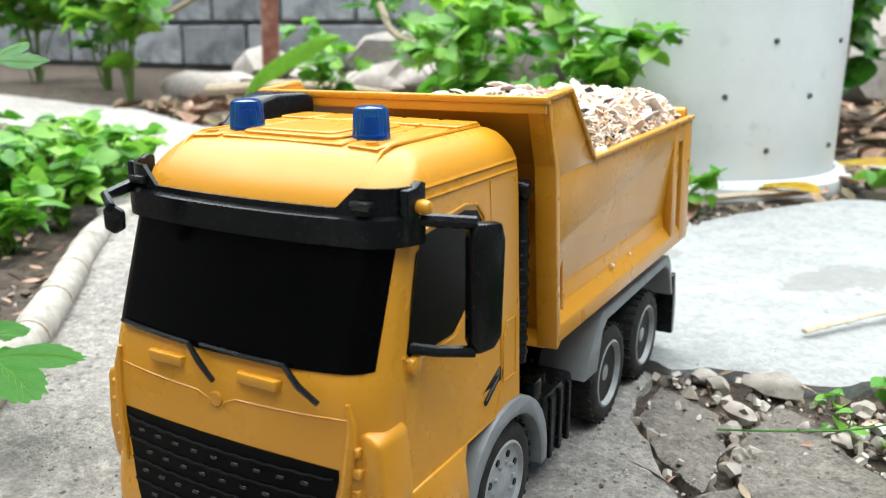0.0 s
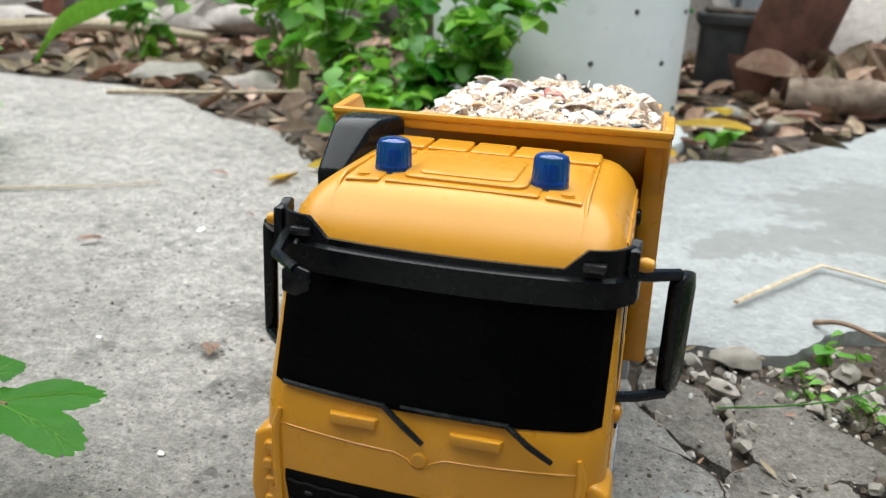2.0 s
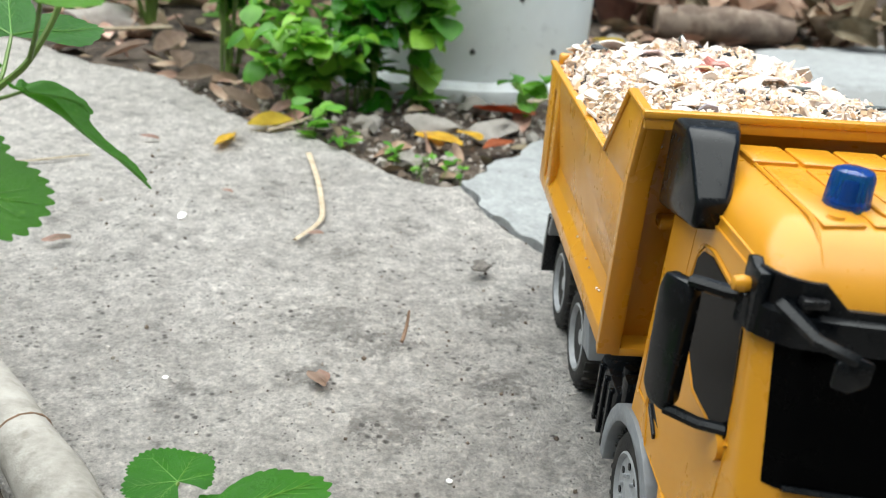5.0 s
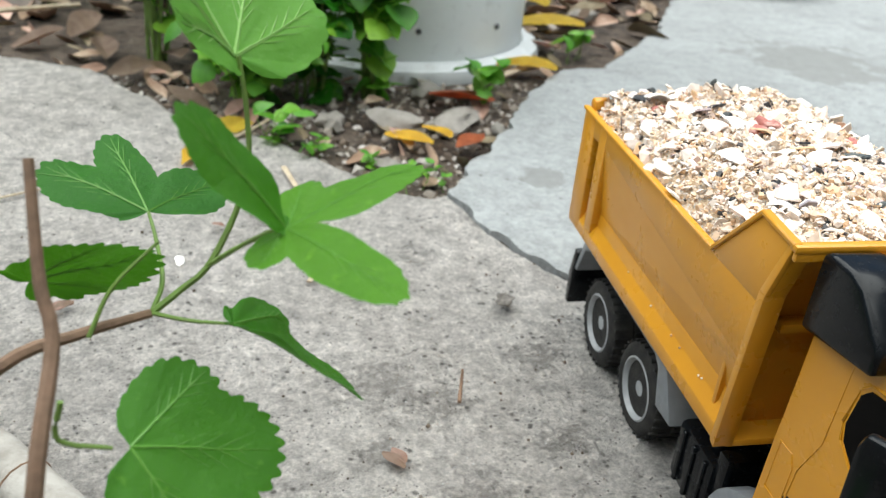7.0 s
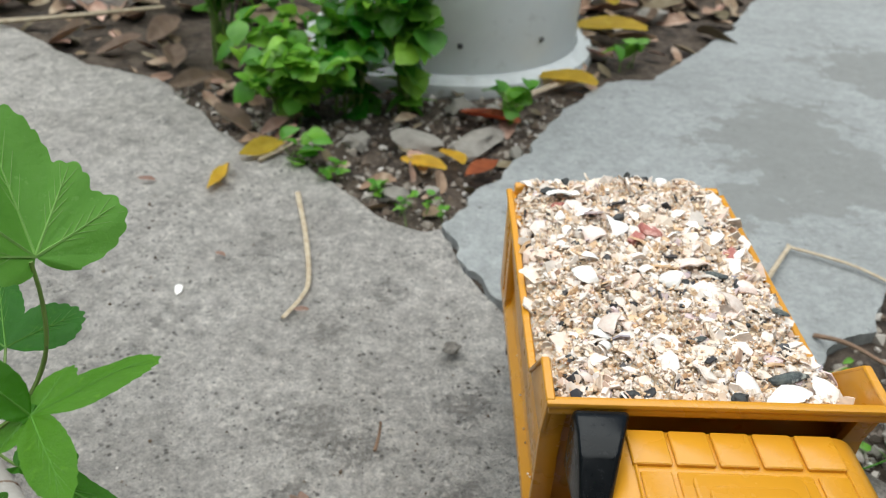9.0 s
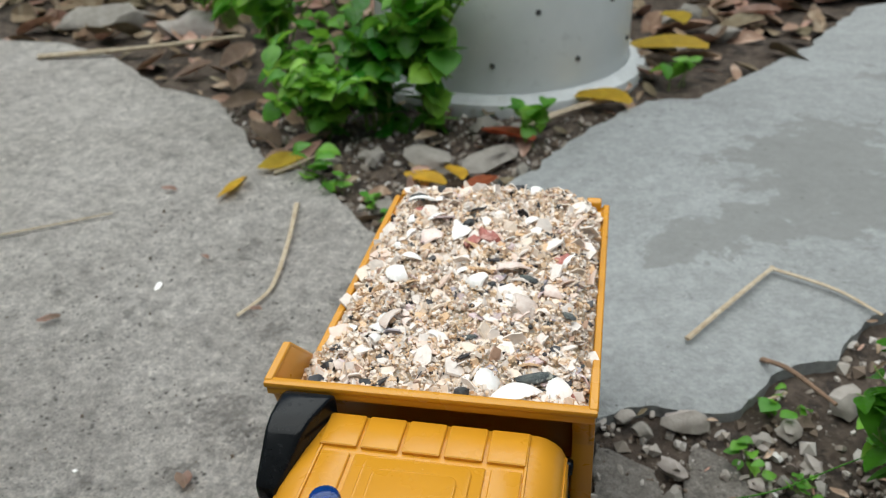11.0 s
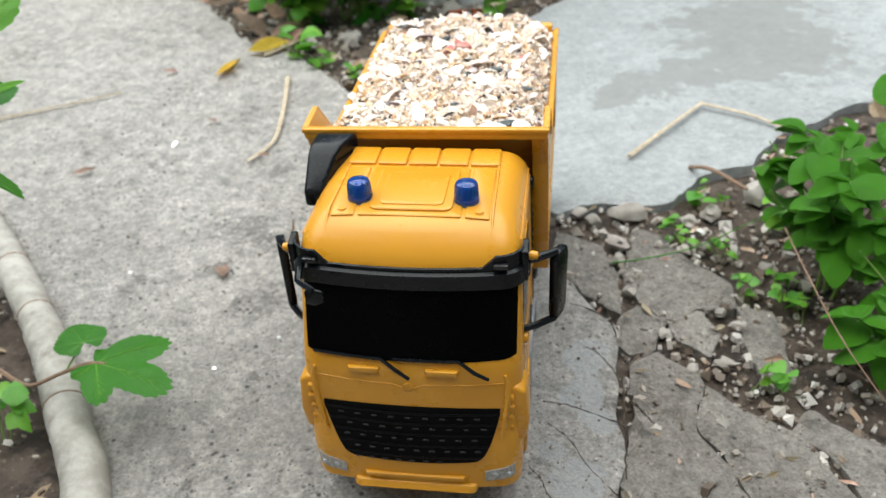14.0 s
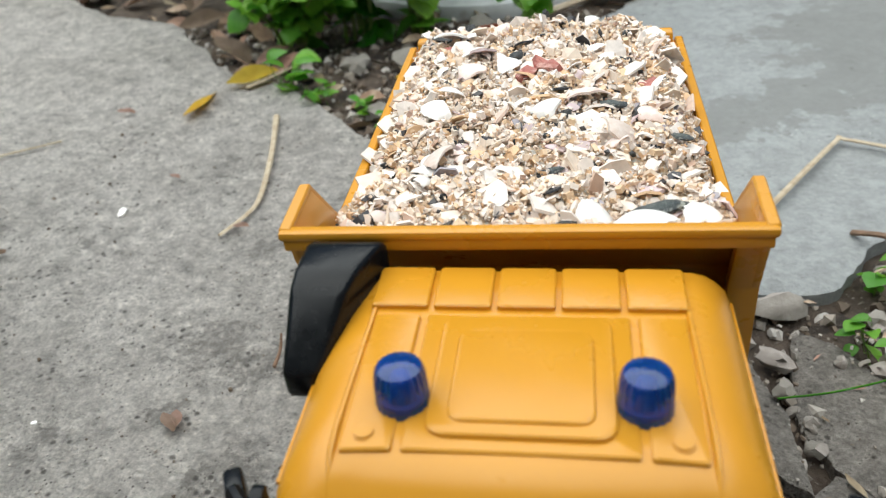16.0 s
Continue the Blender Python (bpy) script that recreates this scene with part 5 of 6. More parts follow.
def shrub(name, x, y, z, spread, tall, count, size, mat, label, seed, stems=9, stem_mat=None, category="shrub", lean=(0, 0), low=0.15, single=False):
    """Stems that fork from one root, with leaves set along them."""
    r = random.Random(seed)
    root = empty(name, pose(x, y, z), label, category)
    heap, shared = Heap(), {}
    per = max(1, count // (stems * 3))
    for s in range(stems):
        a = 2 * math.pi * (s + r.random()) / stems
        out, up = spread * r.uniform(0.35, 1.0), tall * r.uniform(0.55, 1.0)
        p0 = Vector((r.gauss(0, 0.006), r.gauss(0, 0.006), -0.006))
        p2 = Vector((out * math.cos(a) + lean[0] * up, out * math.sin(a) + lean[1] * up, up))
        p1 = (p0 + p2) / 2 + Vector((-0.2 * p2.x, -0.2 * p2.y, 0.1 * up))
        main = curve_points([p0, p1, p2], 5)
        b = bmesh.new()
        tube(main, [0.0022 * (1 - 0.75 * i / (len(main) - 1)) * (tall / 0.2) ** 0.5 for i in range(len(main))], 5, b)
        ways = [main]
        for q in range(2):
            k = r.randrange(3, len(main) - 1)
            d = Vector((r.gauss(0, 1), r.gauss(0, 1), r.uniform(0.3, 1.2))).normalized() * spread * r.uniform(0.3, 0.55)
            way = curve_points([main[k], main[k] + d * 0.6 + Vector((0, 0, 0.008)), main[k] + d], 4)
            tube(way, [0.0011 * (1 - 0.6 * i / (len(way) - 1)) * (tall / 0.2) ** 0.5 for i in range(len(way))], 4, b)
            ways.append(way)
        for way in ways:
            for q in range(per):
                t = low + (1 - low) * r.random() ** 0.7
                i = min(len(way) - 2, int(t * (len(way) - 1)))
                p = way[i].lerp(way[i + 1], t * (len(way) - 1) - i)
                yaw, lift, sz = r.uniform(0, 6.283), r.uniform(-0.5, 0.7), size * r.uniform(0.55, 1.15)
                which = r.randrange(len(OVATES))
                lm = leaf_matrix(r, yaw, lift, sz)
                if not single:
                    heap.add(OVATES[which], lm, p + Vector((0, 0, 0.001)))
                    continue
                o = raw("leaf", BROAD[which][0], BROAD[which][1], mat, root, smooth=60) if which not in shared else new("leaf", shared[which])
                shared[which], o.parent = o.data, root
                o.matrix_basis = Matrix.Translation(p) @ Matrix(lm.tolist()).to_4x4()
        part("stem", b, stem_mat or STEM, root)
    if not single:
        heap.make("foliage", mat, "", "", kind="", parent=root, smooth=60)
    return root


def lobed(size, seed, lobes, heart=0.20, teeth=0.05, tooth=0.055, cup=0.10, span=2.6, fold=(0.0, 0.0), wave=0.03):
    """Blade of a lobed, toothed leaf: the stalk joins at the origin and the tip points along y; a lobe is (angle, length, half width)."""
    b = bmesh.new()
    na, nr = 220, 7
    outline, run, last = [], 0.0, None
    for k in range(na + 1):
        a = (k / na - 0.5) * 2 * span
        rad = heart * min(1.0, 0.15 + (span - abs(a)) / 0.5)
        for c, L, w in lobes:
            d = a - c
            if math.cos(d) > 0:
                p, q = L / 2, w * L
                rad = max(rad, 2 * p * q * q * math.cos(d) / (q * q * math.cos(d) ** 2 + p * p * math.sin(d) ** 2))
        at = Vector((rad * math.sin(a), rad * math.cos(a)))
        run += (at - last).length if last is not None else 0.0
        last = at
        # round teeth, evenly spaced along the edge
        outline.append((a, rad * (1 + teeth * (abs(math.sin(math.pi * run / (2 * tooth) + seed)) - 0.5))))
    rows = []
    for i in range(1, nr + 1):
        row, q = [], i / nr
        for a, rad in outline:
            x, y = rad * q * math.sin(a), rad * q * math.cos(a)
            z = -cup * (x * x + y * y) + wave * 2 * noise.noise((x * 2.6 + seed, y * 2.6, 0)) * q + 0.010 * math.cos(a * 9) * q
            f = fold[0] if x < 0 else fold[1]
            row.append(b.verts.new((x * math.cos(f) * size, y * size, (z + abs(x) * math.sin(f)) * size)))
        rows.append(row)
    c = b.verts.new((0, 0, 0))
    for k in range(na):
        b.faces.new((c, rows[0][k], rows[0][k + 1]))
    for r0, r1 in zip(rows, rows[1:]):
        for k in range(na):
            b.faces.new((r0[k], r1[k], r1[k + 1], r0[k + 1]))
    veins = bmesh.new()
    up = Vector((0, 0, 0.004 * size))
    for c_, L, w in lobes:
        k = round((max(-span, min(span, c_)) / span / 2 + 0.5) * na)
        pts = [Vector((0, 0, 0.0005 * size))] + [rows[i][k].co + up for i in range(nr)]
        pts[-1] = pts[-2].lerp(pts[-1], 0.6)
        tube(pts, [0.011 * size * (1 - 0.85 * i / nr) for i in range(nr + 1)], 4, veins)
        for side in (-1, 1):
            for i in (2, 3, 4, 5):
                kk = max(0, min(na, k + side * round(na / span / 2 * w * (0.75 - 0.08 * i))))
                tube([pts[i], pts[i].lerp(rows[min(nr - 1, i + 1)][kk].co + up, 0.9)], [0.0042 * size, 0.0012 * size], 4, veins)
    return b, veins


def leaf_at(parent, base, tip, side, seed, mat=LEAF, lobes=(), **kw):
    """A leaf from its stalk to its tip, flat towards side; lobes are points that they reach with their half widths, or angle, length and half width."""
    base, tip, side = Vector(base), Vector(tip), Vector(side)
    size = (tip - base).length
    y = (tip - base).normalized()
    z = (side - base).cross(y).normalized()
    if z.z < 0:
        z = -z
    x = y.cross(z)
    flat = []
    for p, w in lobes:
        d = Vector(p) - base
        flat.append((math.atan2(d.dot(x), d.dot(y)), d.length / size, w))
    b, veins = lobed(size, seed, flat, **kw)
    ob = part("leaf", b, mat, parent, smooth=70, keep=True)
    m = Matrix((x, y, z)).transposed().to_4x4()
    m.translation = base
    ob.matrix_basis = m
    part("vein_web", veins, VEIN if mat is LITLEAF else DULLVEIN, ob)
    return ob


def plain_leaf(parent, base, tip, side, seed, spread, **kw):
    """The same with lobes told by angle, length and half width."""
    base, tip, side = Vector(base), Vector(tip), Vector(side)
    y = (tip - base)
    z = (side - base).cross(y).normalized()
    if z.z < 0:
        z = -z
    x = y.normalized().cross(z) * y.length
    return leaf_at(parent, base, tip, side, seed, lobes=[(base + L * (math.cos(a) * y + math.sin(a) * x), w) for a, L, w in spread], **kw)


ROUNDLOBES = ((0.0, 0.95, 0.52), (1.0, 0.80, 0.52), (-1.0, 0.80, 0.52), (1.9, 0.55, 0.5), (-1.9, 0.55, 0.5))
seedling = empty("mulberry_seedling", pose(0, 0, 0), "young mulberry seedling with lobed green leaves, growing beside the slab", "plant")
b = bmesh.new()
main = curve_points([(-0.372, 0.052, -0.02), (-0.360, 0.055, 0.07), (-0.335, 0.066, 0.135), (-0.3096, 0.0774, 0.1602), (-0.292, 0.088, 0.1625), (-0.275, 0.0938, 0.1647)], 5)
tube(main, [0.0030 - 0.0018 * i / (len(main) - 1) for i in range(len(main))], 7, b)
part("stem", b, TWIG, seedling, "brown woody stem")
b = bmesh.new()
old = curve_points([(-0.300, 0.012, -0.02), (-0.296, 0.020, 0.11), (-0.2909, 0.0308, 0.1608), (-0.2886, 0.051, 0.1848), (-0.291, 0.0576, 0.1963), (-0.2926, 0.0691, 0.2201)], 5)
tube(old, [0.0024 - 0.0012 * i / (len(old) - 1) for i in range(len(old))], 7, b)
part("stem", b, TWIG, seedling, "bare reddish-brown twig with a cut end")
for way, r0 in (([(-0.275, 0.0938, 0.1647), (-0.267, 0.0955, 0.171), (-0.2596, 0.0961, 0.178), (-0.252, 0.101, 0.192), (-0.2485, 0.1032, 0.2048), (-0.2488, 0.107, 0.219), (-0.2504, 0.1092, 0.232)], 0.0011),
                ([(-0.2596, 0.0961, 0.178), (-0.251, 0.084, 0.190), (-0.2403, 0.0658, 0.2053)], 0.0008),
                ([(-0.275, 0.0938, 0.1647), (-0.273, 0.104, 0.169), (-0.276, 0.118, 0.175), (-0.279, 0.1283, 0.1783)], 0.0008),
                ([(-0.275, 0.0938, 0.1647), (-0.264, 0.083, 0.169), (-0.252, 0.0725, 0.1745)], 0.0007),
                ([(-0.2886, 0.0500, 0.1700), (-0.2900, 0.049, 0.160), (-0.279, 0.0500, 0.1560)], 0.0008),
                ([(-0.290, 0.086, 0.1625), (-0.284, 0.092, 0.174), (-0.272, 0.0966, 0.1853)], 0.0007)):
    pts = curve_points(way, 5)
    part("leaf_stalk", tube(pts, [r0 * (1 - 0.35 * i / (len(pts) - 1)) for i in range(len(pts))], 6), STEM, seedling, "thin green leaf stalk")
# the pale top leaf, folded up along its middle vein; its lit look is in the colour
TOP = (-0.2517, 0.1152, 0.2300)
plain_leaf(seedling, TOP, (-0.2790, 0.1530, 0.2695), (-0.2280, 0.1353, 0.2341), 1, ((0.0, 1.0, 0.27), (1.25, 0.56, 0.36), (-0.98, 0.93, 0.24), (-1.62, 0.60, 0.28), (0.62, 0.62, 0.30)), fold=(0.85, 0.0), heart=0.24, cup=0.03, mat=LITLEAF)
# the three-pronged leaf that leans towards the path, and the blade that stands up on its stalk
J = (-0.2390, 0.0658, 0.2047)
leaf_at(seedling, J, (-0.2080, 0.0570, 0.2135), (-0.2063, 0.0867, 0.2158), 2, lobes=(((-0.2063, 0.0867, 0.2158), 0.19), ((-0.2180, 0.0330, 0.2105), 0.19), ((-0.2341, 0.0870, 0.2060), 0.34), ((-0.2470, 0.0540, 0.2100), 0.36)), heart=0.17, span=3.0)
leaf_at(seedling, J, (-0.2586, 0.0629, 0.2355), (-0.2420, 0.082, 0.2220), 12, lobes=(((-0.2586, 0.0629, 0.2355), 0.22),), heart=0.10)
K3 = (-0.2792, 0.1289, 0.1782)
leaf_at(seedling, K3, (-0.2949, 0.1644, 0.1910), (-0.3106, 0.1441, 0.1887), 3, lobes=(((-0.2949, 0.1644, 0.1910), 0.20), ((-0.3110, 0.1441, 0.1887), 0.30), ((-0.2600, 0.1543, 0.1760), 0.34)), heart=0.22, span=2.2)
leaf_at(seedling, (-0.3100, 0.1110, 0.1650), (-0.2734, 0.1045, 0.1797), (-0.2946, 0.1128, 0.1606), 5, lobes=(((-0.2734, 0.1045, 0.1797), 0.30), ((-0.2930, 0.1128, 0.1640), 0.34), ((-0.2960, 0.1040, 0.1760), 0.30)), heart=0.2, teeth=0.09)
leaf_at(seedling, (-0.2520, 0.0725, 0.1745), (-0.2175, 0.0728, 0.1526), (-0.2436, 0.0948, 0.1624), 6, lobes=(((-0.2175, 0.0728, 0.1526), 0.22), ((-0.2410, 0.0860, 0.1640), 0.34)), heart=0.15, fold=(0.35, 0.35))
plain_leaf(seedling, (-0.2750, 0.0500, 0.1560), (-0.2385, 0.0545, 0.1490), (-0.2550, 0.0380, 0.1450), 7, ((0.0, 0.95, 0.44), (0.95, 0.80, 0.42), (-0.9, 0.74, 0.40)), heart=0.34, cup=0.05, span=2.2, teeth=0.07)

sprig = empty("leaf_sprig", pose(0, 0, 0), "low green sprig with a lobed and a round leaf", "plant")
pts = curve_points([(-0.330, 0.085, -0.02), (-0.305, 0.085, 0.008), (-0.281, 0.070, 0.02), (-0.254, 0.057, 0.021), (-0.228, 0.055, 0.034), (-0.209, 0.059, 0.0405), (-0.197, 0.059, 0.041)], 5)
part("stem", tube(pts, [0.0019 - 0.0010 * i / (len(pts) - 1) for i in range(len(pts))], 6), TWIG, sprig, "thin brown stem")
part("leaf_stalk", tube(curve_points([(-0.222, 0.056, 0.037), (-0.219, 0.063, 0.042), (-0.216, 0.071, 0.046)], 4), 0.0007, 5), STEM, sprig)
plain_leaf(sprig, (-0.2035, 0.0592, 0.0410), (-0.1525, 0.0520, 0.0400), (-0.178, 0.034, 0.0400), 8, ((0.10, 1.0, 0.24), (-0.80, 0.86, 0.28), (0.92, 0.64, 0.30), (1.9, 0.32, 0.40)), heart=0.25, teeth=0.07)
plain_leaf(sprig, (-0.2165, 0.0715, 0.046), (-0.2325, 0.0858, 0.0485), (-0.2150, 0.0950, 0.0470), 9, ROUNDLOBES, heart=0.5, teeth=0.07)

# the pale root along the slab's edge
pts = curve_points([(-0.172, -0.40, -0.008), (-0.168, -0.10, -0.002), (-0.187, -0.012, 0.001), (-0.231, 0.052, 0.002), (-0.278, 0.116, 0.001), (-0.347, 0.194, 0.001), (-0.390, 0.240, 0.0), (-0.480, 0.333, -0.002), (-0.555, 0.425, -0.006), (-0.64, 0.56, -0.02)], 10)
radii = [0.0140 * (1 + 0.10 * noise.noise((i * 0.31, 2, 0)) - 0.10 * i / len(pts)) for i in range(len(pts))]
root = part("tree_root", tube(pts, radii, 14), BARK, None, "pale grey tree root lying along the concrete edge")
tagged(root, category="root")
for i in (31, 44, 52, 63):
    p, d = pts[i], (pts[i + 1] - pts[i - 1]).normalized()
    s, b = d.cross(Vector((0, 0, 1))), bmesh.new()
    tube([p + radii[i] * 1.0 * (math.cos(a) * s + math.sin(a) * Vector((0, 0, 1))) for a in [math.pi * k / 8 for k in range(9)]], 0.0006, 4, b)
    part("bark_crack", b, TWIG, root, "dark crack across the bark")

# straws and twigs on the slabs
def stick(name, way, r, mat, label, group="", flat=1.0, category="straw"):
    pts = curve_points(way, 6)
    b = tube([(p.x, p.y, 0) for p in pts], [r * (1 - 0.35 * i / (len(pts) - 1)) * (1 + 0.15 * noise.noise((i * 0.5, r * 900, 1))) for i in range(len(pts))], 6)
    for v_ in b.verts:
        k = min(range(len(pts)), key=lambda i: (pts[i].x - v_.co.x) ** 2 + (pts[i].y - v_.co.y) ** 2)
        v_.co.z = v_.co.z * flat + pts[k].z
    return tagged(part(name, b, mat, None, label), category=category, group=group)


stick("straw", [(-0.237, 0.580, 0.000), (-0.220, 0.506, 0.000), (-0.209, 0.440, -0.0005), (-0.211, 0.415, -0.001), (-0.222, 0.386, -0.001)], 0.0027, STRAW, "dry curved straw lying on the rough concrete", "straws", 0.45)
stick("straw", [(0.134, 0.399, 0.003), (0.170, 0.451, 0.004), (0.208, 0.505, 0.004), (0.213, 0.506, 0.004), (0.256, 0.481, 0.004), (0.284, 0.450, 0.003)], 0.0025, STRAW, "long bent straw on the smooth concrete", "straws", 0.55)
stick("straw", [(-0.56, 0.455, -0.001), (-0.50, 0.487, -0.001), (-0.418, 0.539, -0.001)], 0.0018, STRAW, "thin pale straw on the rough concrete", "straws", 0.7)
stick("twig", [(0.186, 0.384, 0.001), (0.200, 0.360, 0.012), (0.222, 0.322, 0.016)], 0.0022, TWIG, "short reddish twig leaning over the slab edge", "twigs", 1.0, "twig")
stick("twig", [(0.181, 0.343, -0.006), (0.199, 0.352, -0.002)], 0.0014, STRAW, "short pale straw in the soil", "straws", 1.0)
stick("twig", [(-0.144, 0.252, 0.0), (-0.142, 0.260, 0.005), (-0.141, 0.264, 0.013)], 0.0012, TWIG, "short dark twig stub standing in a pit of the concrete", "twigs", 1.0, "twig")
stick("twig", [(-0.33, 0.735, 0.0), (-0.29, 0.69, 0.0)], 0.0012, TWIG, "thin dark twig on the concrete", "twigs", 0.8, "twig")
stick("twig", [(-0.285, 0.645, 0.0), (-0.262, 0.675, 0.001), (-0.245, 0.702, 0.003)], 0.0022, STRAW, "dry stalk at the slab edge", "straws", 0.8)
stick("twig", [(-0.80, 1.00, 0.0), (-0.66, 1.04, 0.004), (-0.50, 1.10, 0.01)], 0.006, STRAW, "long dry stalk along the plant bed", "straws", 0.8)
stick("twig", [(-0.03, 0.80, 0.002), (0.03, 0.86, 0.004), (0.08, 0.90, 0.004)], 0.005, STRAW, "dry stalk before the tub", "straws", 0.8)

# ---- the tub ----
tub = empty("metal_tub", pose(-0.087, 1.058, 0), "large round grey painted metal tub with screws, on a white flange", "tub")
part("wall", lathe([(0.176, -0.02), (0.1795, 0.0), (0.1815, 0.44), (0.187, 0.445), (0.187, 0.455), (0.176, 0.456), (0.173, 0.44), (0.170, 0.02)], "z", (0, 0, 0), 72), TUB, tub)
part("flange", lathe([(0.181, -0.018), (0.204, -0.018), (0.206, -0.006), (0.203, 0.004), (0.196, 0.006), (0.192, 0.010), (0.1825, 0.011), (0.1805, 0.004)], "z", (0, 0, 0), 72), TUBRIM, tub, "dirty white plastic flange")
for ring, z in enumerate((0.047, 0.112, 0.177, 0.242, 0.31, 0.38)):
    for k in range(10):
        a = radians(-51 + 36 * k + 18 * (ring % 2) + (0 if z != 0.177 else 0))
        b = lathe([(0.0, 0.0028), (0.0024, 0.0022), (0.0036, 0.0), (0.0036, -0.002)], "x", (0, 0, 0), 10)
        bmesh.ops.rotate(b, matrix=Matrix.Rotation(a, 3, "Z"), verts=b.verts)
        bmesh.ops.translate(b, vec=(0.1808 * math.cos(a), 0.1808 * math.sin(a), z), verts=b.verts)
        part("screw", b, SCREW, tub)

# ---- soil litter, stones, dead leaves ----
def free(x, y, margin=0.0):
    return not inside(x, y, LEFT_EDGE) and not inside(x, y, RIGHT_EDGE)


def dead_leaf(rnd, curl, narrow=1.0):
    v, f = [], []
    n = 5
    for i in range(n + 1):
        t = i / n
        w = 0.24 * narrow * math.sin(math.pi * (0.04 + 0.93 * t)) ** 0.8
        for s in (-1, -0.5, 0, 0.5, 1):
            v.append((s * w + 0.05 * math.sin(5 * t + curl), t - 0.5, curl * (abs(s) * w) ** 1.2 * 1.2 + 0.05 * math.sin(t * 3 + curl * 4) * min(1, curl * 2) + 0.02 * s))
    for i in range(n):
        for k in range(4):
            a = 5 * i + k
            f.append((a, a + 1, a + 6, a + 5))
    return np.array(v), f


def thick_leaf(rnd, curl, size, mat, x, y, z, rz, label, rx=0, ry=0, narrow=1.0):
    v, f = dead_leaf(rnd, curl, narrow)
    b = bmesh.new()
    vs = [b.verts.new(p * size) for p in v]
    for q in f:
        b.faces.new([vs[i] for i in q])
    bmesh.ops.solidify(b, geom=b.faces[:], thickness=0.0006)
    ob = part("dead_leaf", b, mat, None, label, smooth=60)
    ob.matrix_basis = pose(x, y, z, rx, ry, rz)
    return tagged(ob, category="dead leaf", group="fallen leaves")


rnd = random.Random(11)
BITS = ((-0.183, 0.211, 0.018, 20), (-0.209, 0.395, 0.016, 80), (-0.372, 0.359, 0.02, 130), (-0.383, 0.594, 0.022, 95), (-0.286, 0.468, 0.014, 60), (-0.374, 0.358, 0.024, 120), (-0.186, 0.208, 0.02, 40))
thick_leaf(rnd, 0.5, 0.066, YELLOW, -0.318, 0.610, 0.000, -8, "curled yellow dead leaf on the concrete", narrow=0.5)
thick_leaf(rnd, 0.6, 0.055, YELLOW, -0.285, 0.668, 0.002, -50, "yellow-green dead leaf at the slab edge", 0, 20)
thick_leaf(rnd, 0.25, 0.048, YELLOW, -0.118, 0.648, 0.002, 75, "bright yellow dead leaf on the soil", 8, 0)
thick_leaf(rnd, 0.3, 0.042, YELLOW, -0.088, 0.664, 0.003, 30, "bright yellow dead leaf on the soil", 0, 10)
thick_leaf(rnd, 0.3, 0.055, RUSTLEAF, -0.058, 0.643, 0.002, -40, "rust-red dead leaf beside the slab")
thick_leaf(rnd, 0.5, 0.075, RUSTLEAF, -0.045, 0.765, 0.005, 55, "rust-brown curled dead leaf before the tub", 0, 15)
thick_leaf(rnd, 0.2, 0.110, YELLOW, 0.150, 1.095, 0.012, 80, "yellow leaf beside the tub")
thick_leaf(rnd, 0.3, 0.080, YELLOW, 0.165, 1.24, 0.012, 20, "yellow leaf beside the tub")
thick_leaf(rnd, 0.3, 0.080, YELLOW, 0.06, 0.885, 0.008, 60, "yellowed leaf at the tub's foot")
for k, (x, y, s, rz) in enumerate(((-0.60, 0.985, 0.13, 70), (-0.52, 0.95, 0.10, 100), (-0.74, 1.10, 0.12, 40), (-0.44, 0.92, 0.10, 10), (-0.40, 0.84, 0.09, 130), (-0.33, 0.74, 0.08, 60), (-0.48, 1.02, 0.13, 160), (-0.36, 0.90, 0.10, 20), (-0.28, 0.72, 0.07, 140), (-0.9, 1.15, 0.15, 80), (0.22, 1.18, 0.12, 10), (0.29, 1.30, 0.14, 70), (0.34, 1.36, 0.15, 140), (0.12, 1.0, 0.08, 30))):
    thick_leaf(rnd, rnd.uniform(0.4, 0.9), s * 0.62, BROWNLEAF, x, y, 0.004, rz, "large curled brown dead leaf at the bed's edge", rnd.gauss(0, 12), rnd.gauss(0, 14))
for x, y, s, rz in BITS:
    thick_leaf(rnd, 0.3, s * 0.75, BROWNLEAF, x, y, 0.0012, rz, "small curled brown leaf scrap on the rough concrete", rnd.gauss(0, 8), rnd.gauss(0, 8), 0.9)
heap = Heap()
count = 0
while count < 1500:
    x, y = rnd.uniform(-1.6, 0.75), rnd.uniform(0.5, 2.3)
    if not free(x, y):
        continue
    near = y < 1.1
    s = rnd.uniform(0.015, 0.045) if near else rnd.uniform(0.03, 0.085)
    heap.add(dead_leaf(rnd, rnd.uniform(0.1, 0.9)), turn_matrix(rnd, 0.35) * s, (x, y, soil_height(x, y) + 0.004 + rnd.random() * 0.008))
    count += 1
for k in range(260):
    x, y = rnd.uniform(-0.60, -0.19), rnd.uniform(-0.12, 0.36)
    if inside(x, y, LEFT_EDGE):
        continue
    heap.add(dead_leaf(rnd, rnd.uniform(0.1, 0.9), 0.6), turn_matrix(rnd, 0.4) * rnd.uniform(0.008, 0.026), (x, y, soil_height(x, y) + 0.003 + rnd.random() * 0.005))
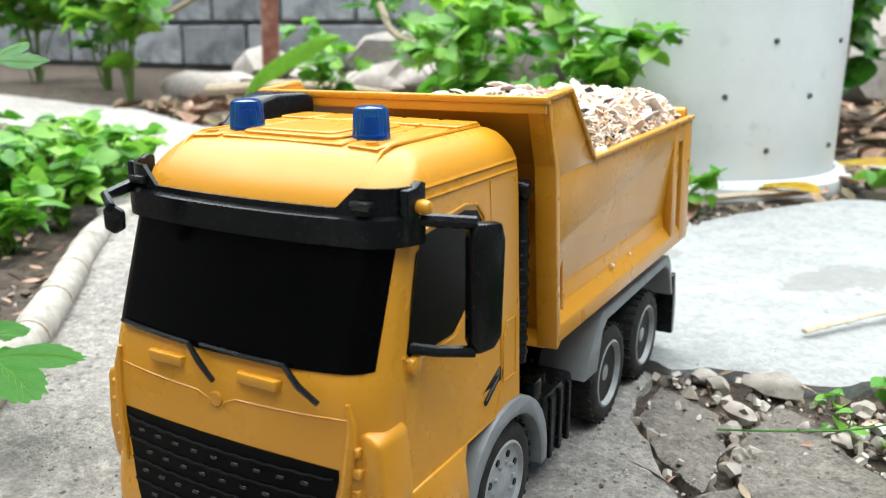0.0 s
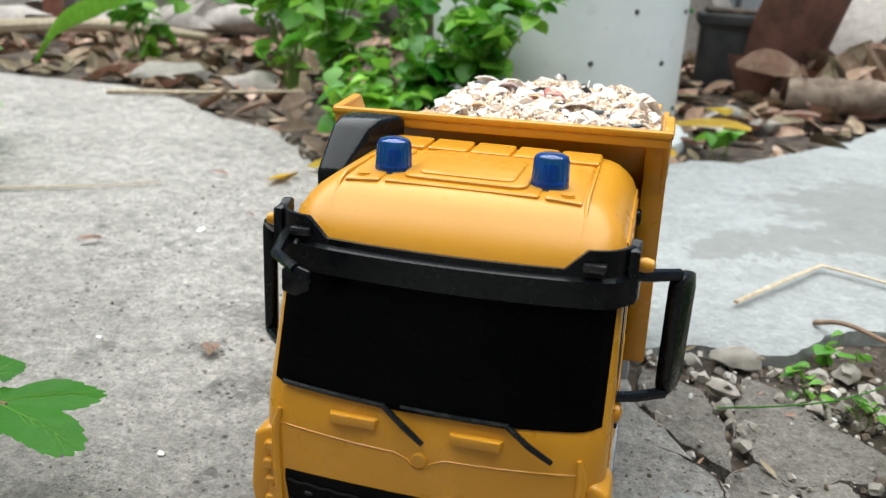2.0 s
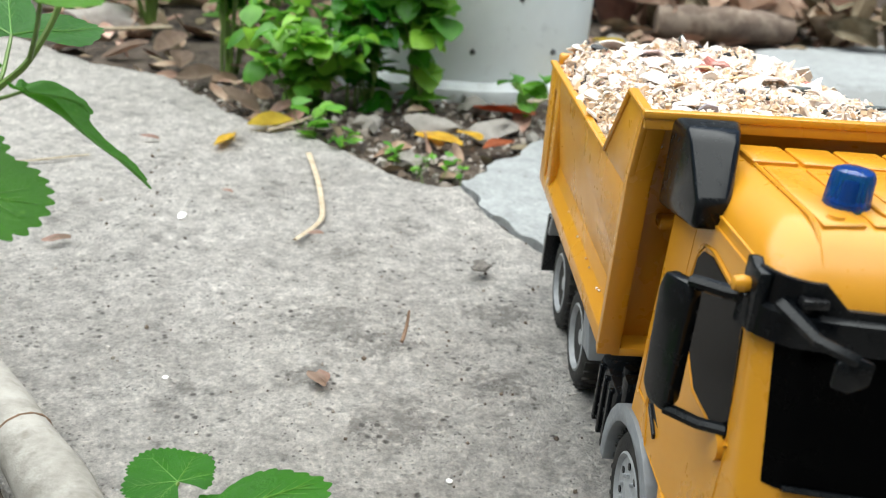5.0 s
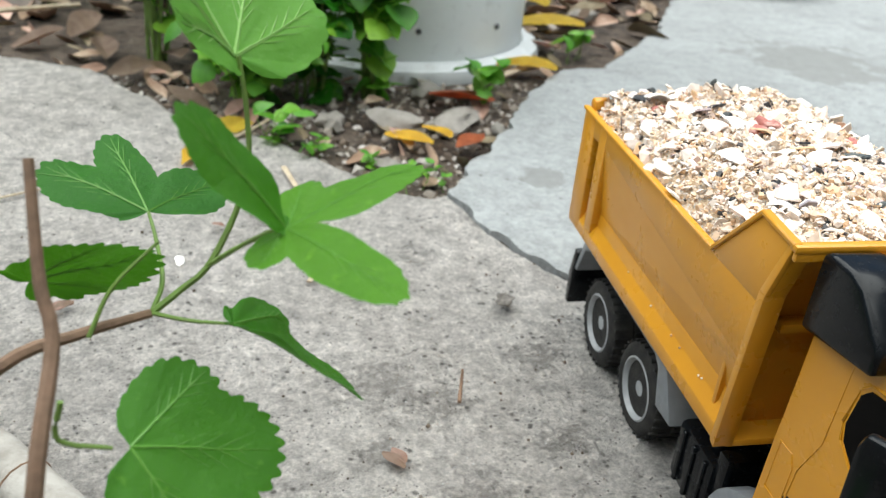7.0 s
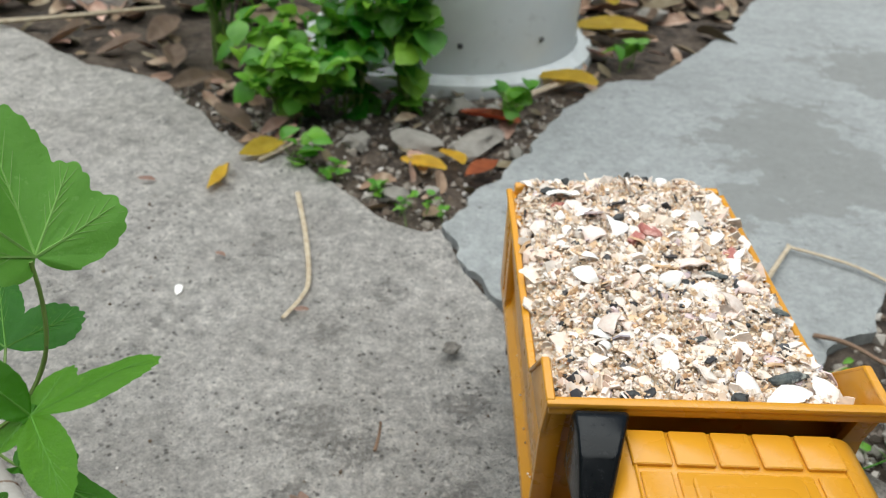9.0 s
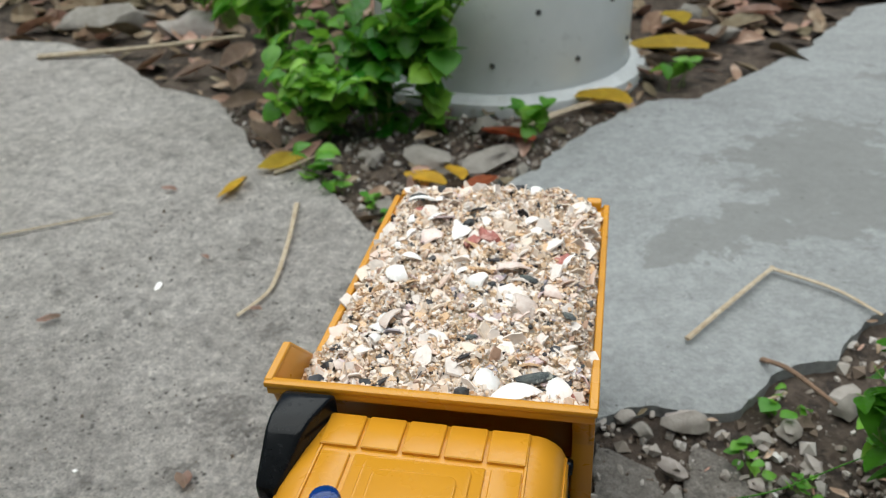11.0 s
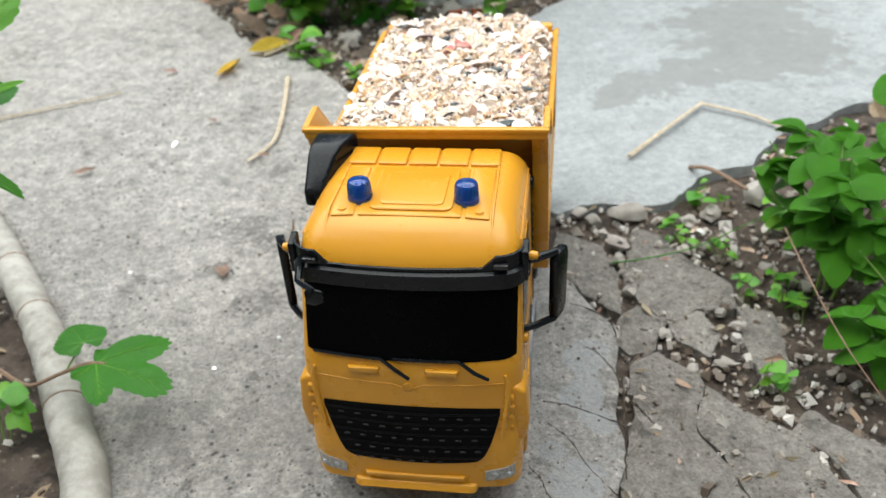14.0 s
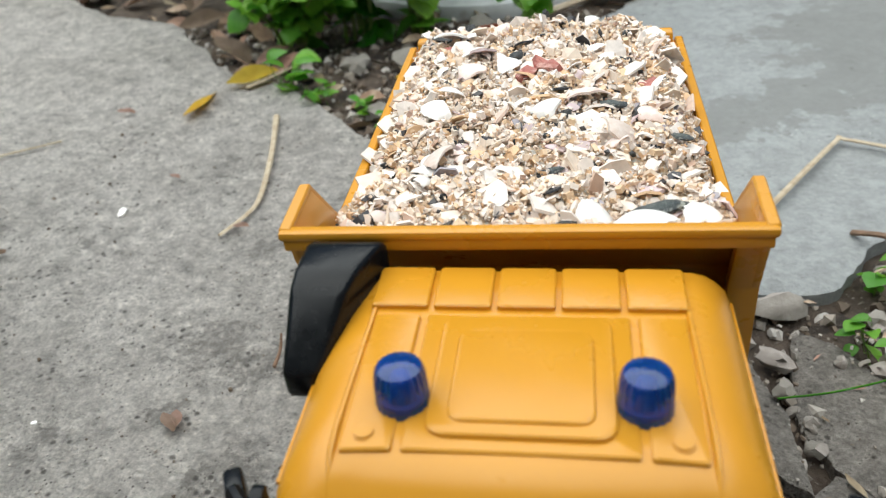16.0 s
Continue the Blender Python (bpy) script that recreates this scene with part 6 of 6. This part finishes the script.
for k in range(110):
    x, y = rnd.uniform(0.10, 0.42), rnd.uniform(-0.02, 0.45)
    if free(x, y):
        heap.add(dead_leaf(rnd, rnd.uniform(0.1, 0.9), 0.6), turn_matrix(rnd, 0.4) * rnd.uniform(0.005, 0.014), (x, y, -0.006 + rnd.random() * 0.004))
heap.make("leaf_litter", LITTER, "litter of brown dead leaves and chaff on the soil", "leaf litter")
heap = Heap()
count = 0
while count < 2600:
    if count % 2:
        x, y = rnd.uniform(-0.42, 0.10), rnd.uniform(0.5, 0.86)
    else:
        x, y = rnd.uniform(0.05, 0.42), rnd.uniform(-0.05, 0.50)
    if not free(x, y):
        count += 0 if rnd.random() < 0.98 else 1
        continue
    s = min(0.007, rnd.lognormvariate(-6.0, 0.55))
    heap.add(chip_template(rnd, 6, 0.7, 0.25) if rnd.random() < 0.6 else OCTA, turn_matrix(rnd) * s, (x, y, soil_height(x, y) + s * 0.35))
    count += 1
GRAVEL = ramp_material("soil_grit", [(0.0, (0.30, 0.26, 0.22)), (0.3, (0.16, 0.12, 0.09)), (0.55, (0.42, 0.38, 0.34)), (0.75, (0.10, 0.075, 0.055)), (0.9, (0.58, 0.54, 0.50))], rough=0.9, bump=0.6)
for k in range(1500):
    x, y = (rnd.uniform(0.07, 0.30), rnd.uniform(-0.02, 0.31)) if k < 900 else (rnd.uniform(-0.45, -0.17), rnd.uniform(-0.12, 0.26))
    if inside(x, y, LEFT_EDGE):
        continue
    s = min(0.005, rnd.lognormvariate(-6.4, 0.5))
    heap.add(chip_template(rnd, 5, 0.6, 0.2), turn_matrix(rnd) * s, (x, y, -0.0085 + s * 0.3 if rnd.random() < 0.8 else -0.0045))
heap.make("gravel", GRAVEL, "loose grit and small stones in the soil", "gravel")
heap = Heap()
for k in range(750):
    x, y = rnd.uniform(-0.45, 0.10), rnd.uniform(0.0, 0.62)
    if k % 4 == 0:
        x, y = rnd.uniform(0.06, 0.16), rnd.uniform(0.02, 0.30)
    if not inside(x, y, LEFT_EDGE):
        continue
    s = min(0.0024, rnd.lognormvariate(-7.1, 0.4))
    heap.add(OCTA, turn_matrix(rnd) * s, (x, y, slab_height(x, y) + s * 0.3))
heap.make("slab_grit", GRAVEL, "scattered grit lying on the rough concrete", "grit")

STONES = [(0.128, 0.313, 0.0150, (1.3, 0.7, 0.6)), (0.100, 0.302, 0.0080, (1, 0.9, 0.7)), (0.119, 0.268, 0.0090, (0.7, 1.3, 0.7)), (0.118, 0.247, 0.0075, (0.8, 1.1, 0.7)), (0.086, 0.318, 0.0100, (1.3, 0.8, 0.5)), (0.126, 0.225, 0.0050, (1, 1, 0.8)), (0.124, 0.209, 0.0060, (0.8, 1.2, 0.7)),
          (0.146, 0.166, 0.0060, (1.2, 0.8, 0.6)), (0.133, 0.177, 0.0045, (1, 0.8, 0.6)), (0.160, 0.131, 0.0055, (1.2, 0.9, 0.6)), (0.186, 0.190, 0.0050, (1, 1, 0.7)), (0.196, 0.176, 0.0060, (1.1, 0.9, 0.7)), (0.182, 0.137, 0.0060, (1.4, 0.8, 0.6)), (0.172, 0.084, 0.0050, (1, 1, 0.6)),
          (0.168, 0.262, 0.0060, (1, 0.9, 0.7)), (0.185, 0.268, 0.0050, (1, 1, 0.8)), (0.205, 0.285, 0.0085, (1.3, 0.9, 0.7)), (0.225, 0.245, 0.0060, (1.2, 0.9, 0.7)), (0.195, 0.315, 0.0090, (1.2, 1, 0.7)), (0.238, 0.350, 0.0140, (1.5, 0.9, 0.7)), (0.175, 0.300, 0.0075, (1.1, 1, 0.8)), (0.150, 0.268, 0.004, (1, 1, 1)),
          (-0.125, 0.705, 0.0300, (1.4, 0.9, 0.5)), (-0.060, 0.715, 0.0340, (1.5, 0.8, 0.35)), (-0.145, 0.590, 0.0150, (1.2, 1, 0.6)), (-0.075, 0.800, 0.0200, (1.2, 0.9, 0.7)), (-0.035, 0.800, 0.0150, (1.2, 0.9, 0.6)), (-0.110, 0.600, 0.0100, (1, 1, 0.7)), (-0.020, 0.690, 0.0120, (1, 0.8, 0.6)), (-0.19, 0.70, 0.016, (1.2, 1, 0.7)), (-0.24, 0.69, 0.014, (1, 1, 0.6)),
          (0.115, 1.010, 0.0180, (1.3, 0.9, 0.6)), (0.155, 1.150, 0.0260, (1.2, 1, 0.6)), (0.235, 1.195, 0.0260, (1, 1, 0.8)), (0.185, 1.3, 0.03, (1.2, 0.9, 0.7)), (-0.62, 1.16, 0.05, (1.3, 0.9, 0.7)), (-0.80, 1.20, 0.06, (1.5, 0.8, 0.5))]
for x, y, size, sq in ((-0.155, 0.106, 0.0024, (1, 0.8, 0.5)), (-0.309, 0.421, 0.0045, (1.5, 0.7, 0.3)), (-0.120, 0.140, 0.0016, (1, 0.9, 0.6)), (-0.262, 0.210, 0.0017, (1, 0.9, 0.6))):
    chip = pebble("shell_chip", size, WHITESHELL, rnd, sq, 0.3)
    chip.matrix_basis = pose(x, y, slab_height(x, y) + size * sq[2] * 0.6, 0, 0, rnd.uniform(0, 360))
    tagged(chip, "small white shell chip dropped on the rough concrete", "shell", "chips on the concrete")
lump = pebble("stone", 0.0065, BROKEN, rnd, (1.1, 1.0, 0.45), 0.4)
lump.matrix_basis = pose(-0.094, 0.352, 0.003)
tagged(lump, "flat grey stone on the rough concrete", "stone")
for x, y, s, sq in STONES:
    s *= 0.8
    st = pebble("stone", s, STONE, rnd, sq, 0.45)
    st.matrix_basis = pose(x, y, min(-0.004, soil_height(x, y) + 0.006) + s * sq[2] * 0.3, 0, 0, rnd.uniform(0, 360))
    tagged(st, "rough pale stone lying in the soil" if s < 0.02 else "large rough stone at the edge of the plant bed", "stone", "stones in the soil")

# crumbs of the broken slab in its gaps
heap = Heap()
for k in range(460):
    x, y = rnd.uniform(0.075, 0.27), rnd.uniform(-0.01, 0.31)
    if inside(x, y, LEFT_EDGE) or inside(x, y, RIGHT_EDGE) or any(inside(x, y, p) for p in PIECES):
        continue
    s = min(0.0055, rnd.lognormvariate(-6.0, 0.5))
    heap.add(chip_template(rnd, rnd.choice((5, 6, 7)), 0.7, 0.15), turn_matrix(rnd, 0.7) * s, (x, y, -0.0095 + s * 0.45))
CRUMB = ramp_material("concrete_crumbs", [(0.0, (0.32, 0.29, 0.26)), (0.35, (0.22, 0.19, 0.165)), (0.6, (0.40, 0.37, 0.34)), (0.78, (0.15, 0.12, 0.10)), (0.95, (0.60, 0.58, 0.55))], rough=0.9, bump=0.6)
heap.make("rubble", CRUMB, "crumbs of broken concrete between the cracked pieces", "rubble")

# plants
shrub("herb_bush", -0.145, 0.800, -0.015, 0.085, 0.24, 260, 0.033, LEAFBRIGHT, "bright green leafy herb before the tub", 21, 9, low=0.02)
shrub("herb_bush", -0.270, 0.775, -0.015, 0.10, 0.12, 240, 0.027, LEAFBRIGHT, "low green herb at the slab edge", 22, 10, low=0.02)
shrub("herb_bush", -0.205, 0.800, -0.015, 0.09, 0.20, 220, 0.029, LEAFDARK, "dense green herb beside the tub", 23, 9, low=0.02)
shrub("herb_bush", -0.380, 0.930, -0.015, 0.12, 0.26, 180, 0.038, LEAFBRIGHT, "tall green herb in the plant bed", 24, 9)
shrub("herb_bush", -0.560, 1.18, -0.015, 0.13, 0.28, 130, 0.045, LEAFBRIGHT, "tall green herb in the plant bed", 25, 9)
shrub("weed", -0.245, 0.655, -0.012, 0.028, 0.035, 14, 0.034, LEAFBRIGHT, "small pale green weed at the slab edge", 26, 3, category="weed")
for k, (x, y, s) in enumerate(((-0.135, 0.560, 0.012), (-0.105, 0.560, 0.012), (-0.16, 0.59, 0.012), (-0.21, 0.625, 0.014), (-0.02, 0.765, 0.03), (0.160, 0.985, 0.03), (0.165, 0.275, 0.012), (0.195, 0.262, 0.010), (0.190, 0.330, 0.014), (0.205, 0.215, 0.010), (0.228, 0.215, 0.014), (0.236, 0.196, 0.012), (0.207, 0.113, 0.011), (0.255, 0.30, 0.02))):
    shrub("weed", x, y, -0.011 if x < 0.1 or y > 0.15 else -0.006, s * 1.1, s * 1.5, 9, s * 0.95, LEAFBRIGHT, "tiny green weed sprouting between the stones", 40 + k, 3, category="weed", low=0.5)
for k, (x, y) in enumerate(((-0.300, 0.020), (-0.272, 0.048), (-0.345, 0.09), (-0.40, 0.16), (-0.36, 0.02))):
    shrub("weed", x, y, -0.012, 0.02, 0.03, 16, 0.016, LEAFBRIGHT, "small green weed in the soil beside the root", 140 + k, 3, category="weed", low=0.4)
# broad-leaved plants beside the broken slab
shrub("broad_leaf_plant", 0.268, 0.228, -0.012, 0.075, 0.105, 120, 0.027, LEAFDARK, "broad-leaved green plant beside the broken concrete", 61, 8, low=0.45, single=True)
shrub("broad_leaf_plant", 0.300, 0.150, -0.012, 0.065, 0.075, 96, 0.025, LEAFDARK, "broad-leaved green plant beside the broken concrete", 62, 7, low=0.4, single=True)
shrub("broad_leaf_plant", 0.350, 0.320, -0.012, 0.08, 0.11, 96, 0.028, LEAFDARK, "broad-leaved dark green plant at the slab edge", 63, 8, low=0.4, single=True)
stick("dry_twig", [(0.222, 0.205, 0.055), (0.224, 0.160, 0.056), (0.240, 0.105, 0.038), (0.275, 0.06, 0.004)], 0.0006, TWIG, "thin dry brown twig arching from the broad-leaved plant", "", 1.0, "twig")
stick("grass", [(0.112, 0.236, 0.000), (0.140, 0.236, 0.006), (0.176, 0.245, 0.012), (0.22, 0.262, 0.026), (0.285, 0.290, 0.040)], 0.0006, LEAFDARK, "thin dark green grass stalk arching over the stones", "", 1.0, "grass")
# weeds left of the root and the planting behind
for k, (x, y, sp, tall, n, sz, mat) in enumerate(((-0.75, 0.60, 0.09, 0.075, 130, 0.030, LEAFBRIGHT), (-0.69, 0.51, 0.08, 0.095, 140, 0.032, LEAFBRIGHT), (-0.61, 0.41, 0.06, 0.085, 130, 0.028, LEAFBRIGHT), (-0.66, 0.36, 0.07, 0.10, 110, 0.030, LEAFDARK), (-0.56, 0.31, 0.06, 0.07, 90, 0.026, LEAFBRIGHT), (-0.98, 0.62, 0.10, 0.07, 110, 0.034, LEAFDARK))):
    shrub("weed_clump", x, y, -0.015, sp, tall, n, sz, mat, "leafy green weeds beside the concrete", 70 + k, 9, category="weed")
for k, (x, y, sp, tall, n, sz, mat) in enumerate(((-1.75, 1.50, 0.26, 0.50, 210, 0.07, LEAFBRIGHT), (-2.15, 1.75, 0.30, 0.60, 210, 0.075, LEAFDARK), (-0.72, 1.55, 0.25, 0.42, 190, 0.058, LEAFDARK), (-0.42, 1.50, 0.24, 0.45, 200, 0.058, LEAFBRIGHT), (-2.7, 1.9, 0.3, 0.6, 260, 0.09, LEAFBRIGHT), (0.02, 1.75, 0.25, 0.5, 240, 0.07, LEAFDARK), (-0.98, 1.38, 0.14, 0.2, 90, 0.045, LEAFBRIGHT))):
    shrub("bush", x, y, -0.016, sp, tall, n, sz, mat, "green garden bush in the plant bed behind", 90 + k, 9, category="bush")
b = bmesh.new()
blade = [(-1.14, 1.26, 0.0), (-1.0535, 1.2242, 0.0741), (-0.93, 1.18, 0.122), (-0.799, 1.1288, 0.1636), (-0.74, 1.11, 0.175)]
pp = curve_points(blade, 5)
w = [0.022 * math.sin(math.pi * (0.12 + 0.86 * i / (len(pp) - 1))) for i in range(len(pp))]
rows = [[b.verts.new(p + Vector((0.1, 0.2, 1)).normalized() * s * wi + Vector((0, -0.006 * (s == 0), 0))) for s in (-1, 0, 1)] for p, wi in zip(pp, w)]
for r0, r1 in zip(rows, rows[1:]):
    for k in range(2):
        b.faces.new((r0[k], r0[k + 1], r1[k + 1], r1[k]))
bmesh.ops.solidify(b, geom=b.faces[:], thickness=0.001)
tagged(part("long_leaf", b, LEAFBRIGHT, None, "long bright green strap leaf leaning over the bed"), category="leaf")

# ---- things behind the tub ----
RUST = material("rusty_pipe", (0.34, 0.13, 0.085), 0.8, second=(0.26, 0.10, 0.07), scale=30, third=(0.42, 0.24, 0.18), third_scale=25, bump=0.4, bump_scale=150)
BROWNCLOTH = material("brown_clay", (0.30, 0.17, 0.135), 0.85, second=(0.22, 0.125, 0.10), scale=25, third=(0.16, 0.10, 0.08), third_scale=14, bump=0.4, bump_scale=90)
POTBLACK = material("black_pot_plastic", (0.02, 0.021, 0.024), 0.6, second=(0.05, 0.048, 0.045), scale=30, bump=0.1, bump_scale=100)
LOGM = material("dead_log_bark", (0.19, 0.135, 0.10), 0.9, second=(0.12, 0.085, 0.065), scale=30, third=(0.28, 0.22, 0.17), third_scale=22, bump=1.0, bump_scale=80)
BLOCK = material("grey_concrete_block", (0.40, 0.41, 0.42), 0.92, second=(0.27, 0.275, 0.28), scale=12, third=(0.15, 0.155, 0.155), third_scale=5, bump=0.6, bump_scale=60, vary=0.25)
MORTAR = material("mortar", (0.20, 0.195, 0.185), 0.95, second=(0.15, 0.145, 0.14), scale=20, bump=0.5, bump_scale=80)
PLASTER = material("plain_garden_wall", (0.34, 0.34, 0.32), 0.9, second=(0.26, 0.26, 0.24), scale=3, third=(0.11, 0.12, 0.10), third_scale=1.2, bump=0.3, bump_scale=30)
pole = part("rusty_pole", lathe([(0.028, -0.03), (0.028, 1.9), (0.0, 1.905)], "z", (0, 0, 0), 18), RUST, None, "upright rusty red-brown steel pole")
pole.matrix_basis = pose(-1.68, 2.02, 0, 2, 3, 0)
tagged(pole, category="pole")
pot = empty("plant_pot", pose(0.215, 1.78, -0.01), "square black plastic plant pot with soil", "plant pot")
part("pot_wall", prism([(-0.07, -0.07), (0.07, -0.07), (0.07, 0.07), (-0.07, 0.07)], "z", 0.0, 0.15, 0.012), POTBLACK, pot)
part("pot_rim", box(-0.08, 0.08, -0.08, 0.08, 0.13, 0.155, 0.006), POTBLACK, pot)
part("pot_soil", box(-0.065, 0.065, -0.065, 0.065, 0.150, 0.165, 0.006), SOIL, pot)


def shard(name, x, y, z, r, tall, spread, mat, label, category, rz, lean):
    """A piece of a round pot, standing on its edge."""
    b = bmesh.new()
    n, rows = 14, []
    for i in range(9):
        t = i / 8
        row = []
        for k in range(n + 1):
            a = (k / n - 0.5) * spread * (1 - 0.45 * t ** 2)
            rr = r * (0.75 + 0.35 * t)
            row.append((rr * math.sin(a), rr * math.cos(a) - r, tall * t * (1 - 0.12 * abs(k / n - 0.5))))
        rows.append(row)
    vs = [[b.verts.new(p) for p in row] for row in rows]
    for r0, r1 in zip(vs, vs[1:]):
        for k in range(n):
            b.faces.new((r0[k], r0[k + 1], r1[k + 1], r1[k]))
    bmesh.ops.solidify(b, geom=b.faces[:], thickness=0.008)
    ob = part(name, b, mat, None, label, smooth=50)
    ob.matrix_basis = pose(x, y, z, lean, 0, rz)
    return tagged(ob, category=category)


shard("broken_pot", 0.34, 1.66, -0.015, 0.11, 0.28, 2.6, BROWNCLOTH, "broken brown clay pot standing in the litter", "broken pot", 200, -12)
shard("broken_pot", 0.24, 1.60, -0.015, 0.05, 0.10, 2.8, BROWNCLOTH, "low shard of a brown clay pot", "broken pot", 150, -20)
lg = part("log", tube(curve_points([(0.30, 1.46, 0.020), (0.42, 1.45, 0.026), (0.56, 1.47, 0.022)], 6), [0.030, 0.034, 0.032, 0.036, 0.034, 0.032, 0.036, 0.034, 0.030, 0.033, 0.030, 0.028, 0.024], 14), LOGM, None, "dead brown log lying at the slab edge")
tagged(lg, category="log")
bd = pebble("boulder", 0.30, STONE, rnd, (1.3, 0.8, 0.62), 0.22)
bd.matrix_basis = pose(0.70, 2.20, 0.10, 0, 0, 20)
tagged(bd, "large pale weathered boulder behind the litter", "boulder")
bd = pebble("boulder", 0.10, STONE, rnd, (1.3, 0.8, 0.7), 0.35)
bd.matrix_basis = pose(-1.20, 1.95, 0.02, 0, 0, 70)
tagged(bd, "pale grey rock in the planting", "boulder")
bd = pebble("boulder", 0.10, STONE, rnd, (1.6, 0.8, 0.6), 0.25)
bd.matrix_basis = pose(-1.55, 1.62, 0.02, 0, 0, 10)
tagged(bd, "pale grey rock in the planting", "boulder")
for x, y, size, sq, rz in ((-1.30, 2.35, 0.17, (1.2, 0.8, 0.8), 20), (-0.98, 2.42, 0.20, (1.1, 0.9, 0.9), 70), (-0.62, 2.38, 0.18, (1.3, 0.8, 0.9), 140), (-0.30, 2.45, 0.20, (1.0, 0.9, 1.0), 30), (-1.08, 2.05, 0.09, (1.4, 0.9, 0.6), 50), (-1.42, 1.92, 0.10, (1.5, 0.8, 0.5), 110), (-0.80, 2.50, 0.16, (1.0, 0.9, 1.9), 10), (-1.95, 2.30, 0.12, (1.3, 0.9, 0.6), 160), (0.10, 2.45, 0.18, (1.1, 0.9, 0.9), 80)):
    bd = pebble("boulder", size, STONE, rnd, sq, 0.32)
    bd.matrix_basis = pose(x, y, size * sq[2] * 0.55, 0, 0, rz)
    tagged(bd, "pale grey rock heaped against the block wall", "boulder", "rocks behind the planting")
for way, r in (([(-1.95, 1.70, 0.16), (-1.72, 1.74, 0.27), (-1.50, 1.80, 0.36)], 0.010), ([(-0.86, 1.42, 0.24), (-0.80, 1.40, 0.17), (-0.64, 1.40, 0.145)], 0.009), ([(-1.50, 1.55, 0.02), (-1.20, 1.56, 0.045), (-0.95, 1.60, 0.03)], 0.020)):
    tagged(part("dry_branch", tube(curve_points(way, 5), [r * (1 - 0.05 * i) for i in range(11)], 8), STRAW, None, "dry pale branch lying in the planting"), category="branch", group="dry branches")
heap = Heap()
for k in range(90):
    x, y = rnd.uniform(0.26, 0.75), rnd.uniform(1.45, 1.85)
    heap.add(dead_leaf(rnd, rnd.uniform(0.6, 1.3)), turn_matrix(rnd, 0.6) * rnd.uniform(0.06, 0.15), (x, y, 0.01 + rnd.random() * 0.06))
heap.make("dead_leaf_pile", LITTER, "pile of large curled brown dead leaves", "leaf litter")

# ---- walls that close the yard: the block wall, and unseen ones added to cut light ----
def plain_wall(name, x0, x1, y0, y1, tall, mat, label):
    return tagged(part(name, box(x0, x1, y0, y1, -0.2, tall), mat, None, label, smooth=0), kind="structure", category="wall")


north = plain_wall("wall_north", -6.2, 5.2, 2.85, 3.0, 1.5, MORTAR, "grey concrete block wall behind the planting")
me = bpy.data.meshes.new("block")
b = box(-0.19, 0.19, -0.02, 0.02, -0.09, 0.09, 0.006, 1)
b.to_mesh(me)
b.free()
me.materials.append(BLOCK)
for row in range(5):
    for k in range(22):
        o = new("block", me)
        o.parent = north
        o.location = (-5.9 + 0.4 * k + 0.2 * (row % 2), 2.845, 0.10 + 0.2 * row)
# Unseen added walls: south one shades the truck's front, others cut low sky
plain_wall("wall_south", -6.2, 5.2, -0.62, -0.46, 1.1, PLASTER, "plain unseen wall added to block low sky light")
plain_wall("wall_west", -6.2, -6.0, -0.46, 2.85, 1.9, PLASTER, "plain unseen wall added to block low sky light")
plain_wall("wall_east", 5.0, 5.2, -0.46, 2.85, 1.9, PLASTER, "plain unseen wall added to block low sky light")
